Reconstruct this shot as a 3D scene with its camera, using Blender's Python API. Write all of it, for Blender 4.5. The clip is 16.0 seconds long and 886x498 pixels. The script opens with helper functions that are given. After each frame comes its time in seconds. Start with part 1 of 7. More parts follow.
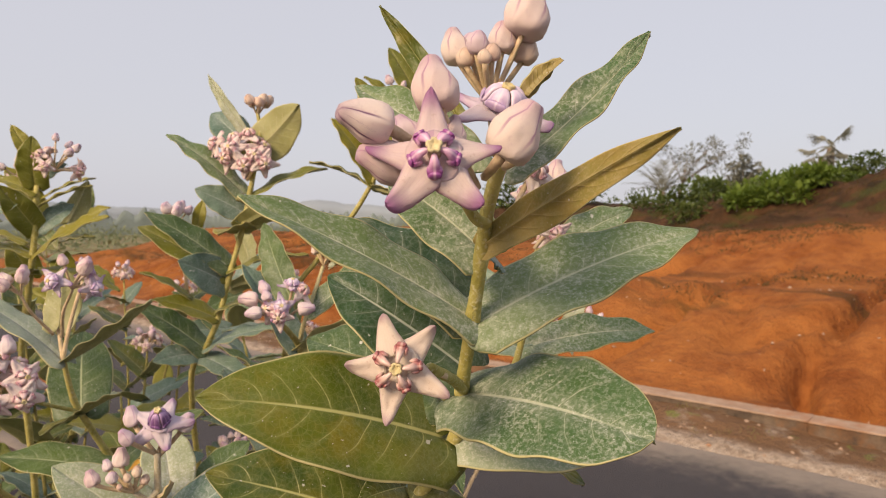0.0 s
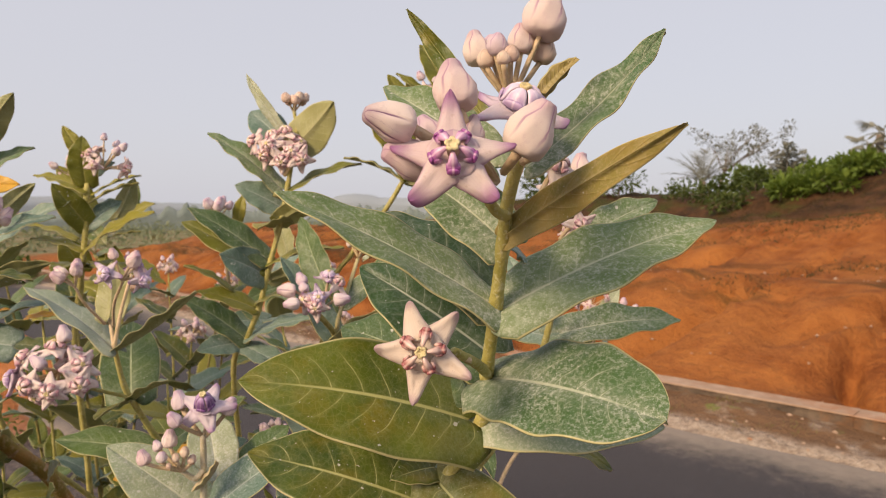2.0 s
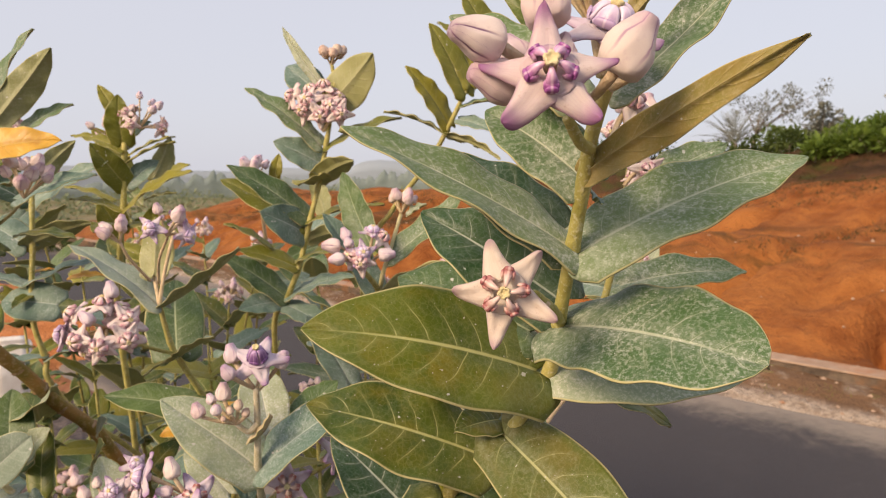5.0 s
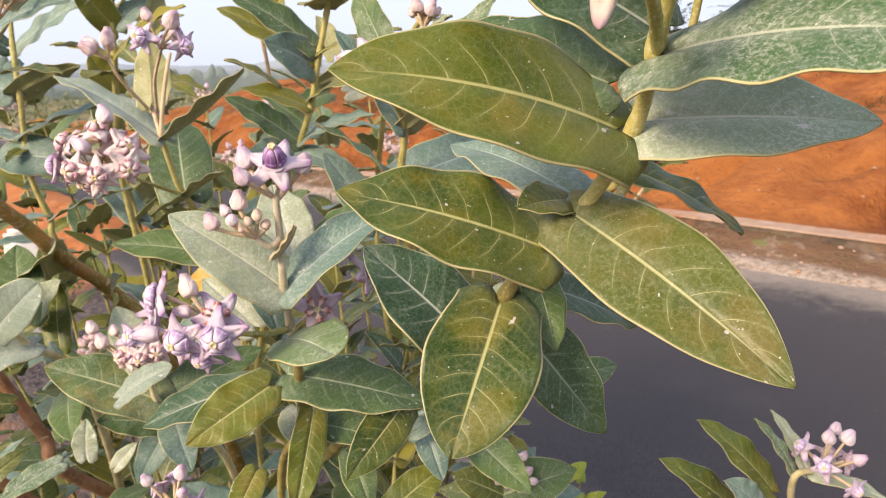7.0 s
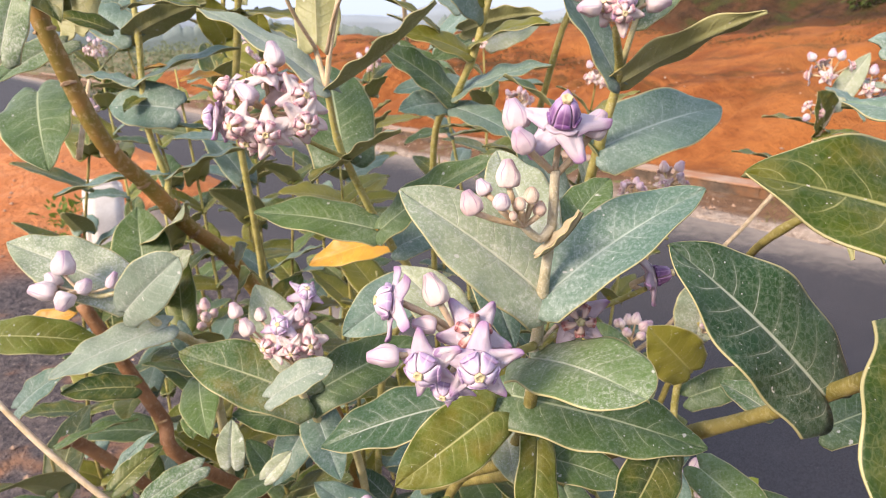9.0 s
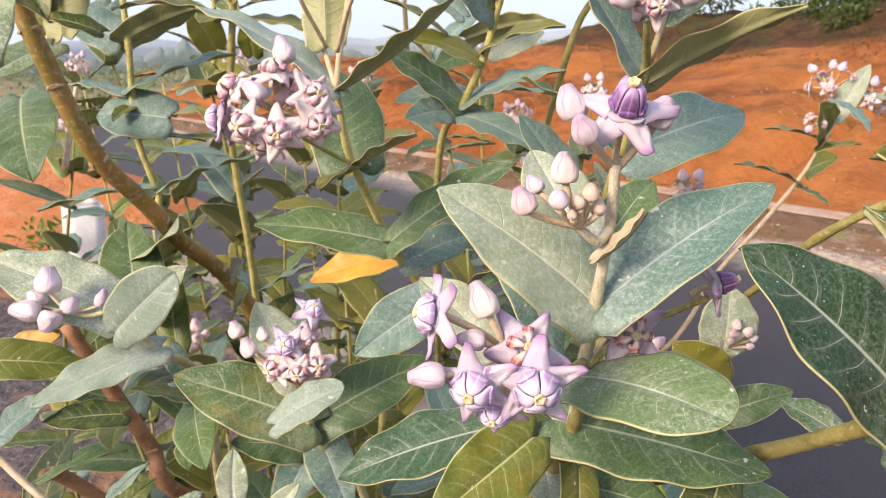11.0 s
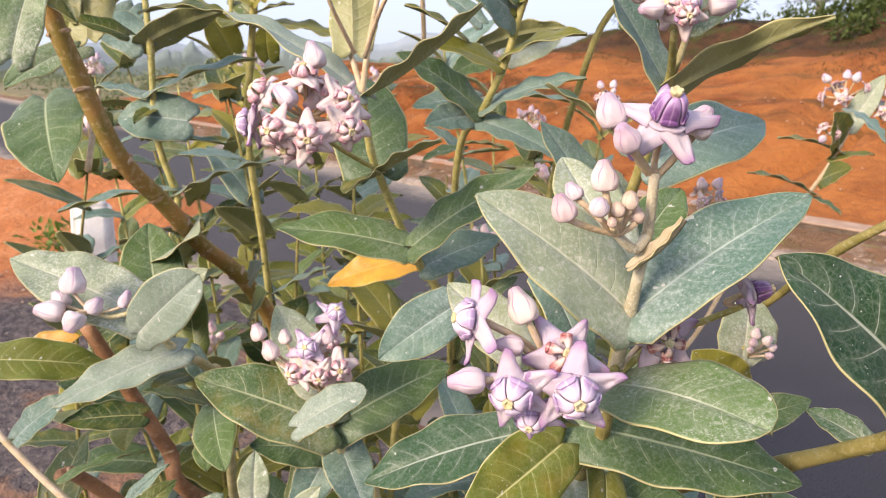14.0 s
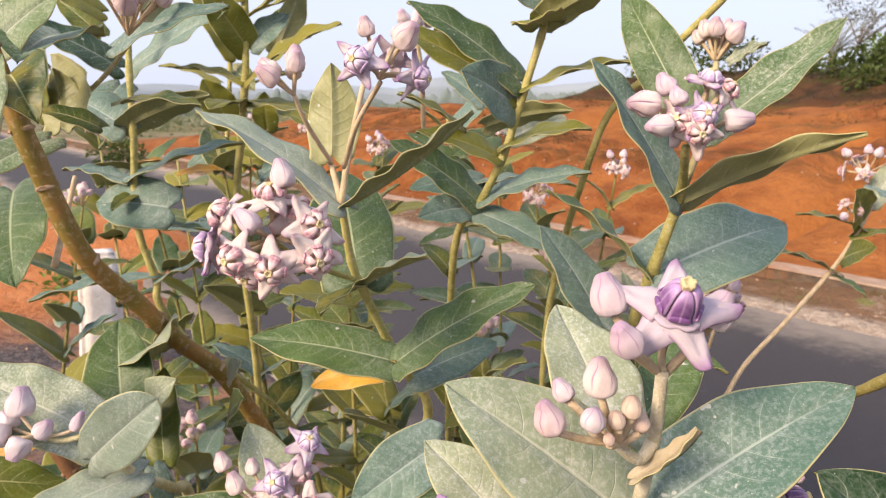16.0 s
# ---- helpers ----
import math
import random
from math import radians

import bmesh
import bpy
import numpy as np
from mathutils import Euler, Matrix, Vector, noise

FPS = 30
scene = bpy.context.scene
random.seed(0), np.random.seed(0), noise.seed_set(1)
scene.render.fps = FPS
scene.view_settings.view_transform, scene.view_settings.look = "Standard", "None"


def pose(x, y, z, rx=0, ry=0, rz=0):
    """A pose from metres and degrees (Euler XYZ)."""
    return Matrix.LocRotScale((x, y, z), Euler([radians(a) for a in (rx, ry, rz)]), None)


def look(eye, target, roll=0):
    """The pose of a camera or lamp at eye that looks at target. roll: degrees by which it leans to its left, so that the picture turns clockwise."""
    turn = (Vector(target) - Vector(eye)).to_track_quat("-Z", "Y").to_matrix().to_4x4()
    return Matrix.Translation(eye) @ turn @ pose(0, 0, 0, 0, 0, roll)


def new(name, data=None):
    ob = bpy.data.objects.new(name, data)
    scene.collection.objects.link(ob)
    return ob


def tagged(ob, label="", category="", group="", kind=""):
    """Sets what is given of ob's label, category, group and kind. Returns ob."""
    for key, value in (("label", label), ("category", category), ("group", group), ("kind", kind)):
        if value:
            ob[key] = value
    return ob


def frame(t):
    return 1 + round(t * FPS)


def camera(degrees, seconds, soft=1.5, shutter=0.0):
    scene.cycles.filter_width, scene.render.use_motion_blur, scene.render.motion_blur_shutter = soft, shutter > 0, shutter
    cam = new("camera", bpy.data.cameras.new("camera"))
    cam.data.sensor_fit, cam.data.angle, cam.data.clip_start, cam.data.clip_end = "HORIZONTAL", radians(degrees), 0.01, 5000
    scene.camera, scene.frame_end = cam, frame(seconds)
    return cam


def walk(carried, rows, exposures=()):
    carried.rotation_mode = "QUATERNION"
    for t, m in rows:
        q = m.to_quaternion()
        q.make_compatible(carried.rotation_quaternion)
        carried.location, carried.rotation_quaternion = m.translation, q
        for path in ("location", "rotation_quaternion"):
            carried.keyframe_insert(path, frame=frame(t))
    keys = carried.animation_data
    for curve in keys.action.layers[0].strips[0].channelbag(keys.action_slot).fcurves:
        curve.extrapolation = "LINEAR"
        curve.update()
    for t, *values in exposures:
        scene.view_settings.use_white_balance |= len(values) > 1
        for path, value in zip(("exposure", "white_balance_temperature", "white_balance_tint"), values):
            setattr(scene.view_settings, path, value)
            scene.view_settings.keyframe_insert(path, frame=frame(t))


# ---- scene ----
cam = camera(66.7, 16.0, 1.0)
PATH = [
    (0, (0.0, 0.0, 1.35), (0.0, 1.999, 1.28), 0.5),
    (0.5, (0.001, 0.0, 1.35), (-0.027, 1.998, 1.272), 0.3),
    (1, (-0.001, -0.005, 1.348), (-0.048, 1.993, 1.27), 0.3),
    (1.5, (0.004, -0.012, 1.347), (-0.058, 1.985, 1.253), 0.1),
    (2, (0.006, -0.017, 1.35), (-0.102, 1.978, 1.258), -0.0),
    (2.5, (0.001, -0.013, 1.35), (-0.126, 1.979, 1.238), 0.6),
    (3, (-0.004, -0.01, 1.351), (-0.177, 1.978, 1.216), 0.1),
    (5.5, (-0.024, 0.006, 1.329), (-0.201, 1.983, 1.086), -0.7),
    (6, (-0.032, 0.022, 1.316), (-0.184, 1.986, 0.967), -0.9),
    (6.5, (-0.036, 0.031, 1.291), (-0.234, 1.976, 0.872), -2.7),
    (7, (-0.046, 0.051, 1.264), (-0.256, 1.973, 0.754), -2.5),
    (7.5, (-0.063, 0.067, 1.249), (-0.344, 1.966, 0.685), -2.9),
    (8, (-0.12, 0.1, 1.253), (-0.436, 1.976, 0.637), -2.1),
    (8.5, (-0.163, 0.131, 1.255), (-0.517, 1.998, 0.634), -1.6),
    (11, (-0.222, 0.18, 1.237), (-0.526, 2.076, 0.678), -1.6),
    (11.5, (-0.22, 0.178, 1.237), (-0.506, 2.078, 0.685), -1.6),
    (12, (-0.221, 0.166, 1.236), (-0.509, 2.072, 0.702), -1.4),
    (12.5, (-0.219, 0.162, 1.236), (-0.491, 2.072, 0.709), -1.2),
    (13, (-0.215, 0.163, 1.237), (-0.49, 2.073, 0.71), -1.2),
    (13.5, (-0.222, 0.165, 1.237), (-0.516, 2.067, 0.695), -1.2),
    (14, (-0.236, 0.176, 1.238), (-0.551, 2.075, 0.694), -1.0),
    (14.5, (-0.244, 0.197, 1.242), (-0.553, 2.101, 0.714), -0.7),
    (15, (-0.242, 0.209, 1.253), (-0.565, 2.12, 0.759), -0.8),
    (15.5, (-0.238, 0.228, 1.265), (-0.551, 2.144, 0.785), -0.8),
    (16, (-0.228, 0.239, 1.279), (-0.583, 2.161, 0.855), -0.5),
]
walk(cam, [(t, look(eye, target, roll)) for t, eye, target, roll in PATH], [(0.0, 0.45, 7050, 10), (5.5, 0.60, 6850, 10), (6.5, 0.84, 6450, 10), (7.0, 1.02, 6250, 10), (7.5, 1.22, 6050, 10), (8.0, 1.15, 5950, 10), (11.0, 1.08, 5920, 10), (12.5, 1.06, 5920, 10), (15.0, 1.04, 6000, 10), (16.0, 0.92, 6200, 10)])
# a close-focused lens: the far ground goes soft
cam.data.dof.use_dof, cam.data.dof.focus_distance, cam.data.dof.aperture_fstop = True, 0.28, 28.0

# ---- world, sun ----
SUN_FROM = Vector((-0.62, -0.78, 0.58)).normalized()
world = bpy.data.worlds.new("sky")
scene.world = world
world.use_nodes = True
wn, wl = world.node_tree.nodes, world.node_tree.links
sky = wn.new("ShaderNodeTexSky")
sky.sky_type, sky.sun_disc = "NISHITA", False
sky.sun_elevation = math.asin(SUN_FROM.z)
sky.sun_rotation = math.atan2(SUN_FROM.x, SUN_FROM.y)
sky.air_density, sky.dust_density, sky.ozone_density = 1.0, 4.0, 1.5
dim = wn.new("ShaderNodeVectorMath")
dim.operation = "SCALE"
dim.inputs["Scale"].default_value = 0.072
haze = wn.new("ShaderNodeMix")
haze.data_type = "RGBA"
haze.inputs[0].default_value = 0.72
haze.inputs[7].default_value = (0.575, 0.59, 0.685, 1)
wl.new(sky.outputs["Color"], dim.inputs[0])
wl.new(dim.outputs["Vector"], haze.inputs[6])
wl.new(haze.outputs[2], wn["Background"].inputs["Color"])
wn["Background"].inputs["Strength"].default_value = 1.0

sun_data = bpy.data.lights.new("sun", "SUN")
sun_data.energy, sun_data.angle, sun_data.color = 2.95, radians(20), (1.0, 0.775, 0.54)
sun = new("sun", sun_data)
sun.matrix_world = look(SUN_FROM * 30, (0, 0, 0))


# ---- materials ----
class Net:
    """A short way to write a node material."""

    def __init__(self, name):
        self.m = bpy.data.materials.new(name)
        self.m.use_nodes = True
        self.t = self.m.node_tree
        self.bsdf = self.t.nodes["Principled BSDF"]

    def node(self, kind):
        return self.t.nodes.new("ShaderNode" + kind)

    def put(self, socket, value):
        if hasattr(value, "is_linked"):
            self.t.links.new(value, socket)
        elif isinstance(value, (tuple, list)):
            socket.default_value = (*value, 1) if len(value) == 3 and socket.type == "RGBA" else value
        else:
            socket.default_value = value

    def math(self, op, a, b=0.0, c=0.0, clamp=False):
        n = self.node("Math")
        n.operation, n.use_clamp = op, clamp
        for socket, value in zip(n.inputs, (a, b, c)):
            self.put(socket, value)
        return n.outputs[0]

    def ramp(self, x, lo, hi):
        """0 below lo, 1 above hi (or the other way round if hi < lo)."""
        n = self.node("MapRange")
        n.interpolation_type = "SMOOTHSTEP"
        self.put(n.inputs[0], x)
        if hi >= lo:
            n.inputs[1].default_value, n.inputs[2].default_value = lo, hi
        else:
            n.inputs[1].default_value, n.inputs[2].default_value = hi, lo
            n.inputs[3].default_value, n.inputs[4].default_value = 1.0, 0.0
        return n.outputs[0]

    def mix(self, f, a, b):
        n = self.node("Mix")
        n.data_type = "RGBA"
        self.put(n.inputs[0], f)
        self.put(n.inputs[6], a)
        self.put(n.inputs[7], b)
        return n.outputs[2]

    def coords(self, which="Object"):
        return self.node("TexCoord").outputs[which]

    def noise(self, where, scale, detail=3.0, rough=0.55):
        n = self.node("TexNoise")
        self.put(n.inputs["Vector"], where)
        n.inputs["Scale"].default_value, n.inputs["Detail"].default_value, n.inputs["Roughness"].default_value = scale, detail, rough
        return n.outputs["Fac"]

    def chance(self):
        return self.node("ObjectInfo").outputs["Random"]

    def finish(self, colour, rough=0.6, bump=None, depth=0.001, strength=0.5, thin=None, spec=0.3):
        b = self.bsdf
        self.put(b.inputs["Base Color"], colour)
        self.put(b.inputs["Roughness"], rough)
        b.inputs["Specular IOR Level"].default_value = spec
        if bump is not None:
            n = self.node("Bump")
            n.inputs["Strength"].default_value, n.inputs["Distance"].default_value = strength, depth
            self.put(n.inputs["Height"], bump)
            self.t.links.new(n.outputs[0], b.inputs["Normal"])
        if thin:
            share, tint = thin
            t = self.node("BsdfTranslucent")
            self.put(t.inputs["Color"], tint)
            mix = self.node("MixShader")
            mix.inputs[0].default_value = share
            self.t.links.new(b.outputs[0], mix.inputs[1])
            self.t.links.new(t.outputs[0], mix.inputs[2])
            self.t.links.new(mix.outputs[0], self.t.nodes["Material Output"].inputs["Surface"])
        return self.m


def leaf_material(name, deep, light, vein, dust, dust_colour=(0.42, 0.46, 0.40), glow=(0.25, 0.32, 0.04), blotch=None, relief=1.0):
    k = Net(name)
    uv = k.node("SeparateXYZ")
    k.t.links.new(k.coords("UV"), uv.inputs[0])
    u, v = uv.outputs[0], uv.outputs[1]
    ob = k.coords()
    jump = k.node("VectorMath")
    jump.operation = "ADD"
    k.put(jump.inputs[0], ob)
    wide = k.node("CombineXYZ")
    k.put(wide.inputs[0], k.math("MULTIPLY", k.chance(), 7.0))
    k.put(wide.inputs[1], k.math("MULTIPLY", k.chance(), 3.0))
    k.put(jump.inputs[1], wide.outputs[0])
    ob = jump.outputs[0]
    side = k.math("SUBTRACT", k.math("MULTIPLY", v, 2.0), 1.0)
    w = k.math("ABSOLUTE", side)
    wob = k.math("MULTIPLY", k.math("SUBTRACT", k.noise(ob, 38, 2), 0.5), 0.42)
    other = k.math("MULTIPLY", k.math("GREATER_THAN", side, 0.0), 0.42)
    lean = k.math("ADD", k.math("MULTIPLY", k.math("POWER", w, 1.12), 1.25), k.math("MULTIPLY", k.math("POWER", w, 3.0), 0.35))
    run = k.math("ADD", k.math("SUBTRACT", k.math("MULTIPLY", k.math("POWER", u, 0.9), 8.4), lean), k.math("ADD", wob, other))
    near = k.math("ABSOLUTE", k.math("SUBTRACT", k.math("FRACT", run), 0.5))
    lat = k.math("MULTIPLY", k.math("MULTIPLY", k.ramp(near, 0.036, 0.004), k.ramp(w, 0.90, 0.30)), k.math("ADD", 0.30, k.math("MULTIPLY", k.ramp(k.noise(ob, 70, 4, 0.7), 0.36, 0.62), 0.70)))
    halo = k.math("MULTIPLY", k.ramp(near, 0.20, 0.02), k.ramp(w, 0.98, 0.6))
    mid = k.math("MULTIPLY", k.ramp(k.math("ADD", w, k.math("MULTIPLY", u, 0.012)), 0.050, 0.016), k.ramp(u, 1.05, 0.55))
    net = k.node("TexVoronoi")
    net.feature = "DISTANCE_TO_EDGE"
    k.put(net.inputs["Vector"], ob)
    net.inputs["Scale"].default_value = 260
    fine = k.math("MULTIPLY", k.ramp(net.outputs["Distance"], 0.09, 0.0), 0.12)
    wide_net = k.node("TexVoronoi")
    wide_net.feature = "DISTANCE_TO_EDGE"
    k.put(wide_net.inputs["Vector"], ob)
    wide_net.inputs["Scale"].default_value = 95
    fine = k.math("MAXIMUM", fine, k.math("MULTIPLY", k.ramp(wide_net.outputs["Distance"], 0.030, 0.0), 0.07))
    veins = k.math("MAXIMUM", k.math("MAXIMUM", mid, k.math("MULTIPLY", lat, 0.70)), fine)
    tone = k.math("ADD", k.math("MULTIPLY", k.noise(ob, 22, 3), 0.8), k.math("MULTIPLY", k.chance(), 0.5))
    base = k.mix(k.ramp(tone, 0.38, 0.90), deep, light)
    if blotch:
        rust = k.math("MULTIPLY", k.ramp(k.noise(ob, 30, 5, 0.65), 0.42, 0.62), k.math("ADD", 0.35, k.math("MULTIPLY", k.ramp(k.noise(ob, 9, 2), 0.4, 0.62), 0.65)))
        base = k.mix(k.math("MULTIPLY", rust, k.ramp(w, 1.0, 0.7)), base, blotch)
    # dusty felt: fine specks that gather in clouds, and a bloom at the midrib and the base
    speck = k.ramp(k.noise(ob, 560, 4, 0.8), 0.47, 0.62)
    grain = k.ramp(k.noise(ob, 210, 4, 0.7), 0.42, 0.66)
    cloud = k.ramp(k.noise(ob, 34, 4), 0.34, 0.64)
    bloom = k.math("ADD", k.math("MULTIPLY", k.ramp(u, 0.50, 0.0), 0.55), k.math("MULTIPLY", k.ramp(w, 0.45, 0.0), 0.30))
    dusting = k.math("ADD", k.math("MULTIPLY", speck, k.math("ADD", k.math("MULTIPLY", cloud, 0.38), 0.30)), k.math("MULTIPLY", grain, k.math("ADD", k.math("MULTIPLY", bloom, 0.55), k.math("MULTIPLY", cloud, 0.18))))
    felt = k.math("MULTIPLY", k.math("ADD", k.math("MULTIPLY", dusting, 0.8), k.math("ADD", 0.02, k.math("MULTIPLY", bloom, 0.24))), dust, clamp=True)
    base = k.mix(felt, base, dust_colour)
    base = k.mix(k.math("MULTIPLY", halo, 0.06), base, vein)
    base = k.mix(k.math("MULTIPLY", veins, 0.72), base, vein)
    crumb = k.math("MAXIMUM", k.ramp(k.noise(ob, 170, 2, 0.4), 0.735, 0.76), k.ramp(k.noise(ob, 620, 1, 0.4), 0.755, 0.79))
    base = k.mix(k.math("MULTIPLY", crumb, 0.8), base, (0.66, 0.64, 0.58))
    base = k.mix(k.math("MULTIPLY", k.ramp(w, 0.955, 0.982), 0.8), base, (0.60, 0.53, 0.27))
    height = k.math("ADD", k.math("MULTIPLY", k.math("MAXIMUM", mid, k.math("MULTIPLY", lat, 0.5)), -0.45 * relief), k.math("ADD", k.math("MULTIPLY", halo, -0.12 * relief), k.math("MULTIPLY", k.noise(ob, 130, 5), 1.0)))
    rough = k.math("ADD", 0.40, k.math("MULTIPLY", felt, 0.35))
    return k.finish(base, rough, height, 0.0009, 0.7, (0.2, glow), 0.35)


LEAF_MATURE = leaf_material("leaf_mature", (0.018, 0.052, 0.005), (0.120, 0.150, 0.010), (0.62, 0.60, 0.26), 0.22, (0.48, 0.49, 0.32), blotch=(0.185, 0.158, 0.012))
LEAF_DEEP = leaf_material("leaf_deep_green", (0.008, 0.040, 0.014), (0.026, 0.074, 0.022), (0.56, 0.60, 0.50), 0.34, (0.47, 0.53, 0.46))
LEAF_GREEN = leaf_material("leaf_green", (0.034, 0.080, 0.018), (0.090, 0.150, 0.030), (0.48, 0.53, 0.33), 0.42, (0.48, 0.54, 0.43))
LEAF_DUSTY = leaf_material("leaf_dusty", (0.046, 0.112, 0.030), (0.105, 0.180, 0.050), (0.58, 0.60, 0.46), 1.0, (0.56, 0.58, 0.49))
LEAF_BLUE = leaf_material("leaf_blue_green", (0.070, 0.145, 0.108), (0.140, 0.220, 0.158), (0.48, 0.55, 0.50), 0.70, (0.52, 0.58, 0.56))
LEAF_YOUNG = leaf_material("leaf_young", (0.21, 0.265, 0.16), (0.31, 0.35, 0.21), (0.62, 0.62, 0.50), 1.25, (0.62, 0.63, 0.55))
LEAF_YELLOW = leaf_material("leaf_yellowed", (0.54, 0.28, 0.025), (0.70, 0.40, 0.045), (0.66, 0.48, 0.12), 0.15, glow=(0.7, 0.4, 0.05), blotch=(0.46, 0.22, 0.03))
LEAF_UNDER = leaf_material("leaf_underside", (0.25, 0.26, 0.10), (0.35, 0.345, 0.14), (0.56, 0.52, 0.30), 0.7, (0.50, 0.48, 0.34), relief=-1.6)
LEAF_TAN = leaf_material("leaf_underside_tan", (0.27, 0.205, 0.055), (0.40, 0.295, 0.095), (0.58, 0.46, 0.22), 0.6, (0.52, 0.43, 0.27), blotch=(0.20, 0.19, 0.045), relief=-1.6)
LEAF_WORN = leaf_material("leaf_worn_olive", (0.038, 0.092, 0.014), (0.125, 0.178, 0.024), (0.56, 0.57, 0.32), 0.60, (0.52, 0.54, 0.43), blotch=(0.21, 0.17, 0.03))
LEAF_DRY = leaf_material("leaf_dry", (0.45, 0.36, 0.23), (0.57, 0.48, 0.33), (0.64, 0.50, 0.32), 0.6, (0.60, 0.52, 0.40))
LEAF_OLIVE = leaf_material("leaf_olive", (0.120, 0.135, 0.012), (0.250, 0.228, 0.024), (0.46, 0.41, 0.14), 0.20, (0.46, 0.44, 0.28), glow=(0.38, 0.34, 0.02))
LEAF_PALE = leaf_material("leaf_pale_felt", (0.17, 0.23, 0.17), (0.25, 0.31, 0.235), (0.50, 0.53, 0.46), 0.9, (0.48, 0.51, 0.46))
LEAF_FELT = leaf_material("leaf_new_felt", (0.22, 0.29, 0.18), (0.35, 0.40, 0.25), (0.66, 0.66, 0.52), 1.2, (0.60, 0.61, 0.51))
LEAF_LIME = leaf_material("leaf_lime", (0.20, 0.27, 0.012), (0.36, 0.40, 0.03), (0.48, 0.50, 0.14), 0.15, glow=(0.5, 0.5, 0.03))
LEAF_AGED = leaf_material("leaf_aged_olive", (0.016, 0.045, 0.006), (0.085, 0.108, 0.014), (0.58, 0.57, 0.28), 0.34, (0.48, 0.49, 0.34), blotch=(0.130, 0.112, 0.016))
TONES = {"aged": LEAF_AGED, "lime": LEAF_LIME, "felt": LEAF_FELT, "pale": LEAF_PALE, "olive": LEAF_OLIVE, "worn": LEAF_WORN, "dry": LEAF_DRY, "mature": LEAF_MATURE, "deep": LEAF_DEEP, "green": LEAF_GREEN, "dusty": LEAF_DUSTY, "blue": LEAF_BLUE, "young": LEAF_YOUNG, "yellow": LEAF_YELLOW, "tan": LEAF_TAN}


def petal_material(name, body, blush, tip, spread):
    k = Net(name)
    uv = k.node("SeparateXYZ")
    k.t.links.new(k.coords("UV"), uv.inputs[0])
    u, w = uv.outputs[0], k.math("ABSOLUTE", k.math("SUBTRACT", k.math("MULTIPLY", uv.outputs[1], 2.0), 1.0))
    ob = k.coords()
    n = k.noise(ob, 260, 3)
    col = k.mix(k.ramp(k.math("ADD", k.noise(ob, 120, 3), k.math("MULTIPLY", k.chance(), 0.3)), 0.35, 0.85), body, blush)
    col = k.mix(k.math("MULTIPLY", k.ramp(k.math("ADD", u, k.math("MULTIPLY", n, 0.25)), 1.02 - spread, 1.12), 0.9), col, tip)
    # fine lengthwise lines, a deeper rim, and bruised specks
    thread = k.ramp(k.math("ABSOLUTE", k.math("SUBTRACT", k.math("FRACT", k.math("ADD", k.math("MULTIPLY", uv.outputs[1], 9.0), k.math("MULTIPLY", n, 0.6))), 0.5)), 0.16, 0.02)
    col = k.mix(k.math("MULTIPLY", thread, 0.10), col, tip)
    col = k.mix(k.math("MULTIPLY", k.ramp(w, 0.80, 1.0), 0.42), col, tip)
    col = k.mix(k.math("MULTIPLY", k.ramp(k.noise(ob, 9, 4, 0.7), 0.62, 0.72), 0.35), col, (0.42, 0.24, 0.16))
    return k.finish(col, 0.5, k.math("ADD", n, k.math("MULTIPLY", k.noise(ob, 900, 2), 0.4)), 0.0006, 0.5, (0.28, blush), 0.3)


PETAL_CREAM = petal_material("petal_cream", (0.84, 0.73, 0.68), (0.78, 0.60, 0.63), (0.34, 0.10, 0.34), 0.46)
PETAL_PINK = petal_material("petal_pink", (0.88, 0.80, 0.75), (0.84, 0.70, 0.68), (0.60, 0.38, 0.48), 0.18)
PETAL_LILAC = petal_material("petal_lilac", (0.80, 0.72, 0.72), (0.70, 0.58, 0.70), (0.42, 0.22, 0.47), 0.32)
PETAL_FADED = petal_material("petal_faded", (0.88, 0.78, 0.68), (0.84, 0.71, 0.62), (0.46, 0.30, 0.36), 0.22)


def plain(name, low, high, scale, rough, depth=0.0005, thin=None, spec=0.3, strength=0.5):
    k = Net(name)
    ob = k.coords()
    n = k.noise(ob, scale, 5, 0.6)
    col = k.mix(k.ramp(k.math("ADD", n, k.math("MULTIPLY", k.math("SUBTRACT", k.chance(), 0.5), 0.25)), 0.32, 0.68), low, high)
    return k.finish(col, rough, k.noise(ob, scale * 4, 4), depth, strength, thin, spec)




def corona_material(name, dark, mid, ridge):
    k = Net(name)
    ob = k.coords()
    sep = k.node("SeparateXYZ")
    k.t.links.new(ob, sep.inputs[0])
    y, far = k.math("ABSOLUTE", sep.outputs[1]), sep.outputs[0]
    # paler keel and paler margins, the flanks deeper towards the foot
    col = k.mix(k.ramp(k.math("ADD", far, k.math("MULTIPLY", k.noise(ob, 5, 3), 0.25)), 0.56, 0.36), dark, mid)
    col = k.mix(k.math("MULTIPLY", k.ramp(y, 0.035, 0.008), 0.40), col, ridge)
    col = k.mix(k.math("MULTIPLY", k.ramp(k.math("SUBTRACT", y, k.math("MULTIPLY", far, 0.50)), -0.035, 0.0), 0.35), col, ridge)
    return k.finish(col, 0.36, k.noise(ob, 22, 3), 0.0004, 0.4, None, 0.5)


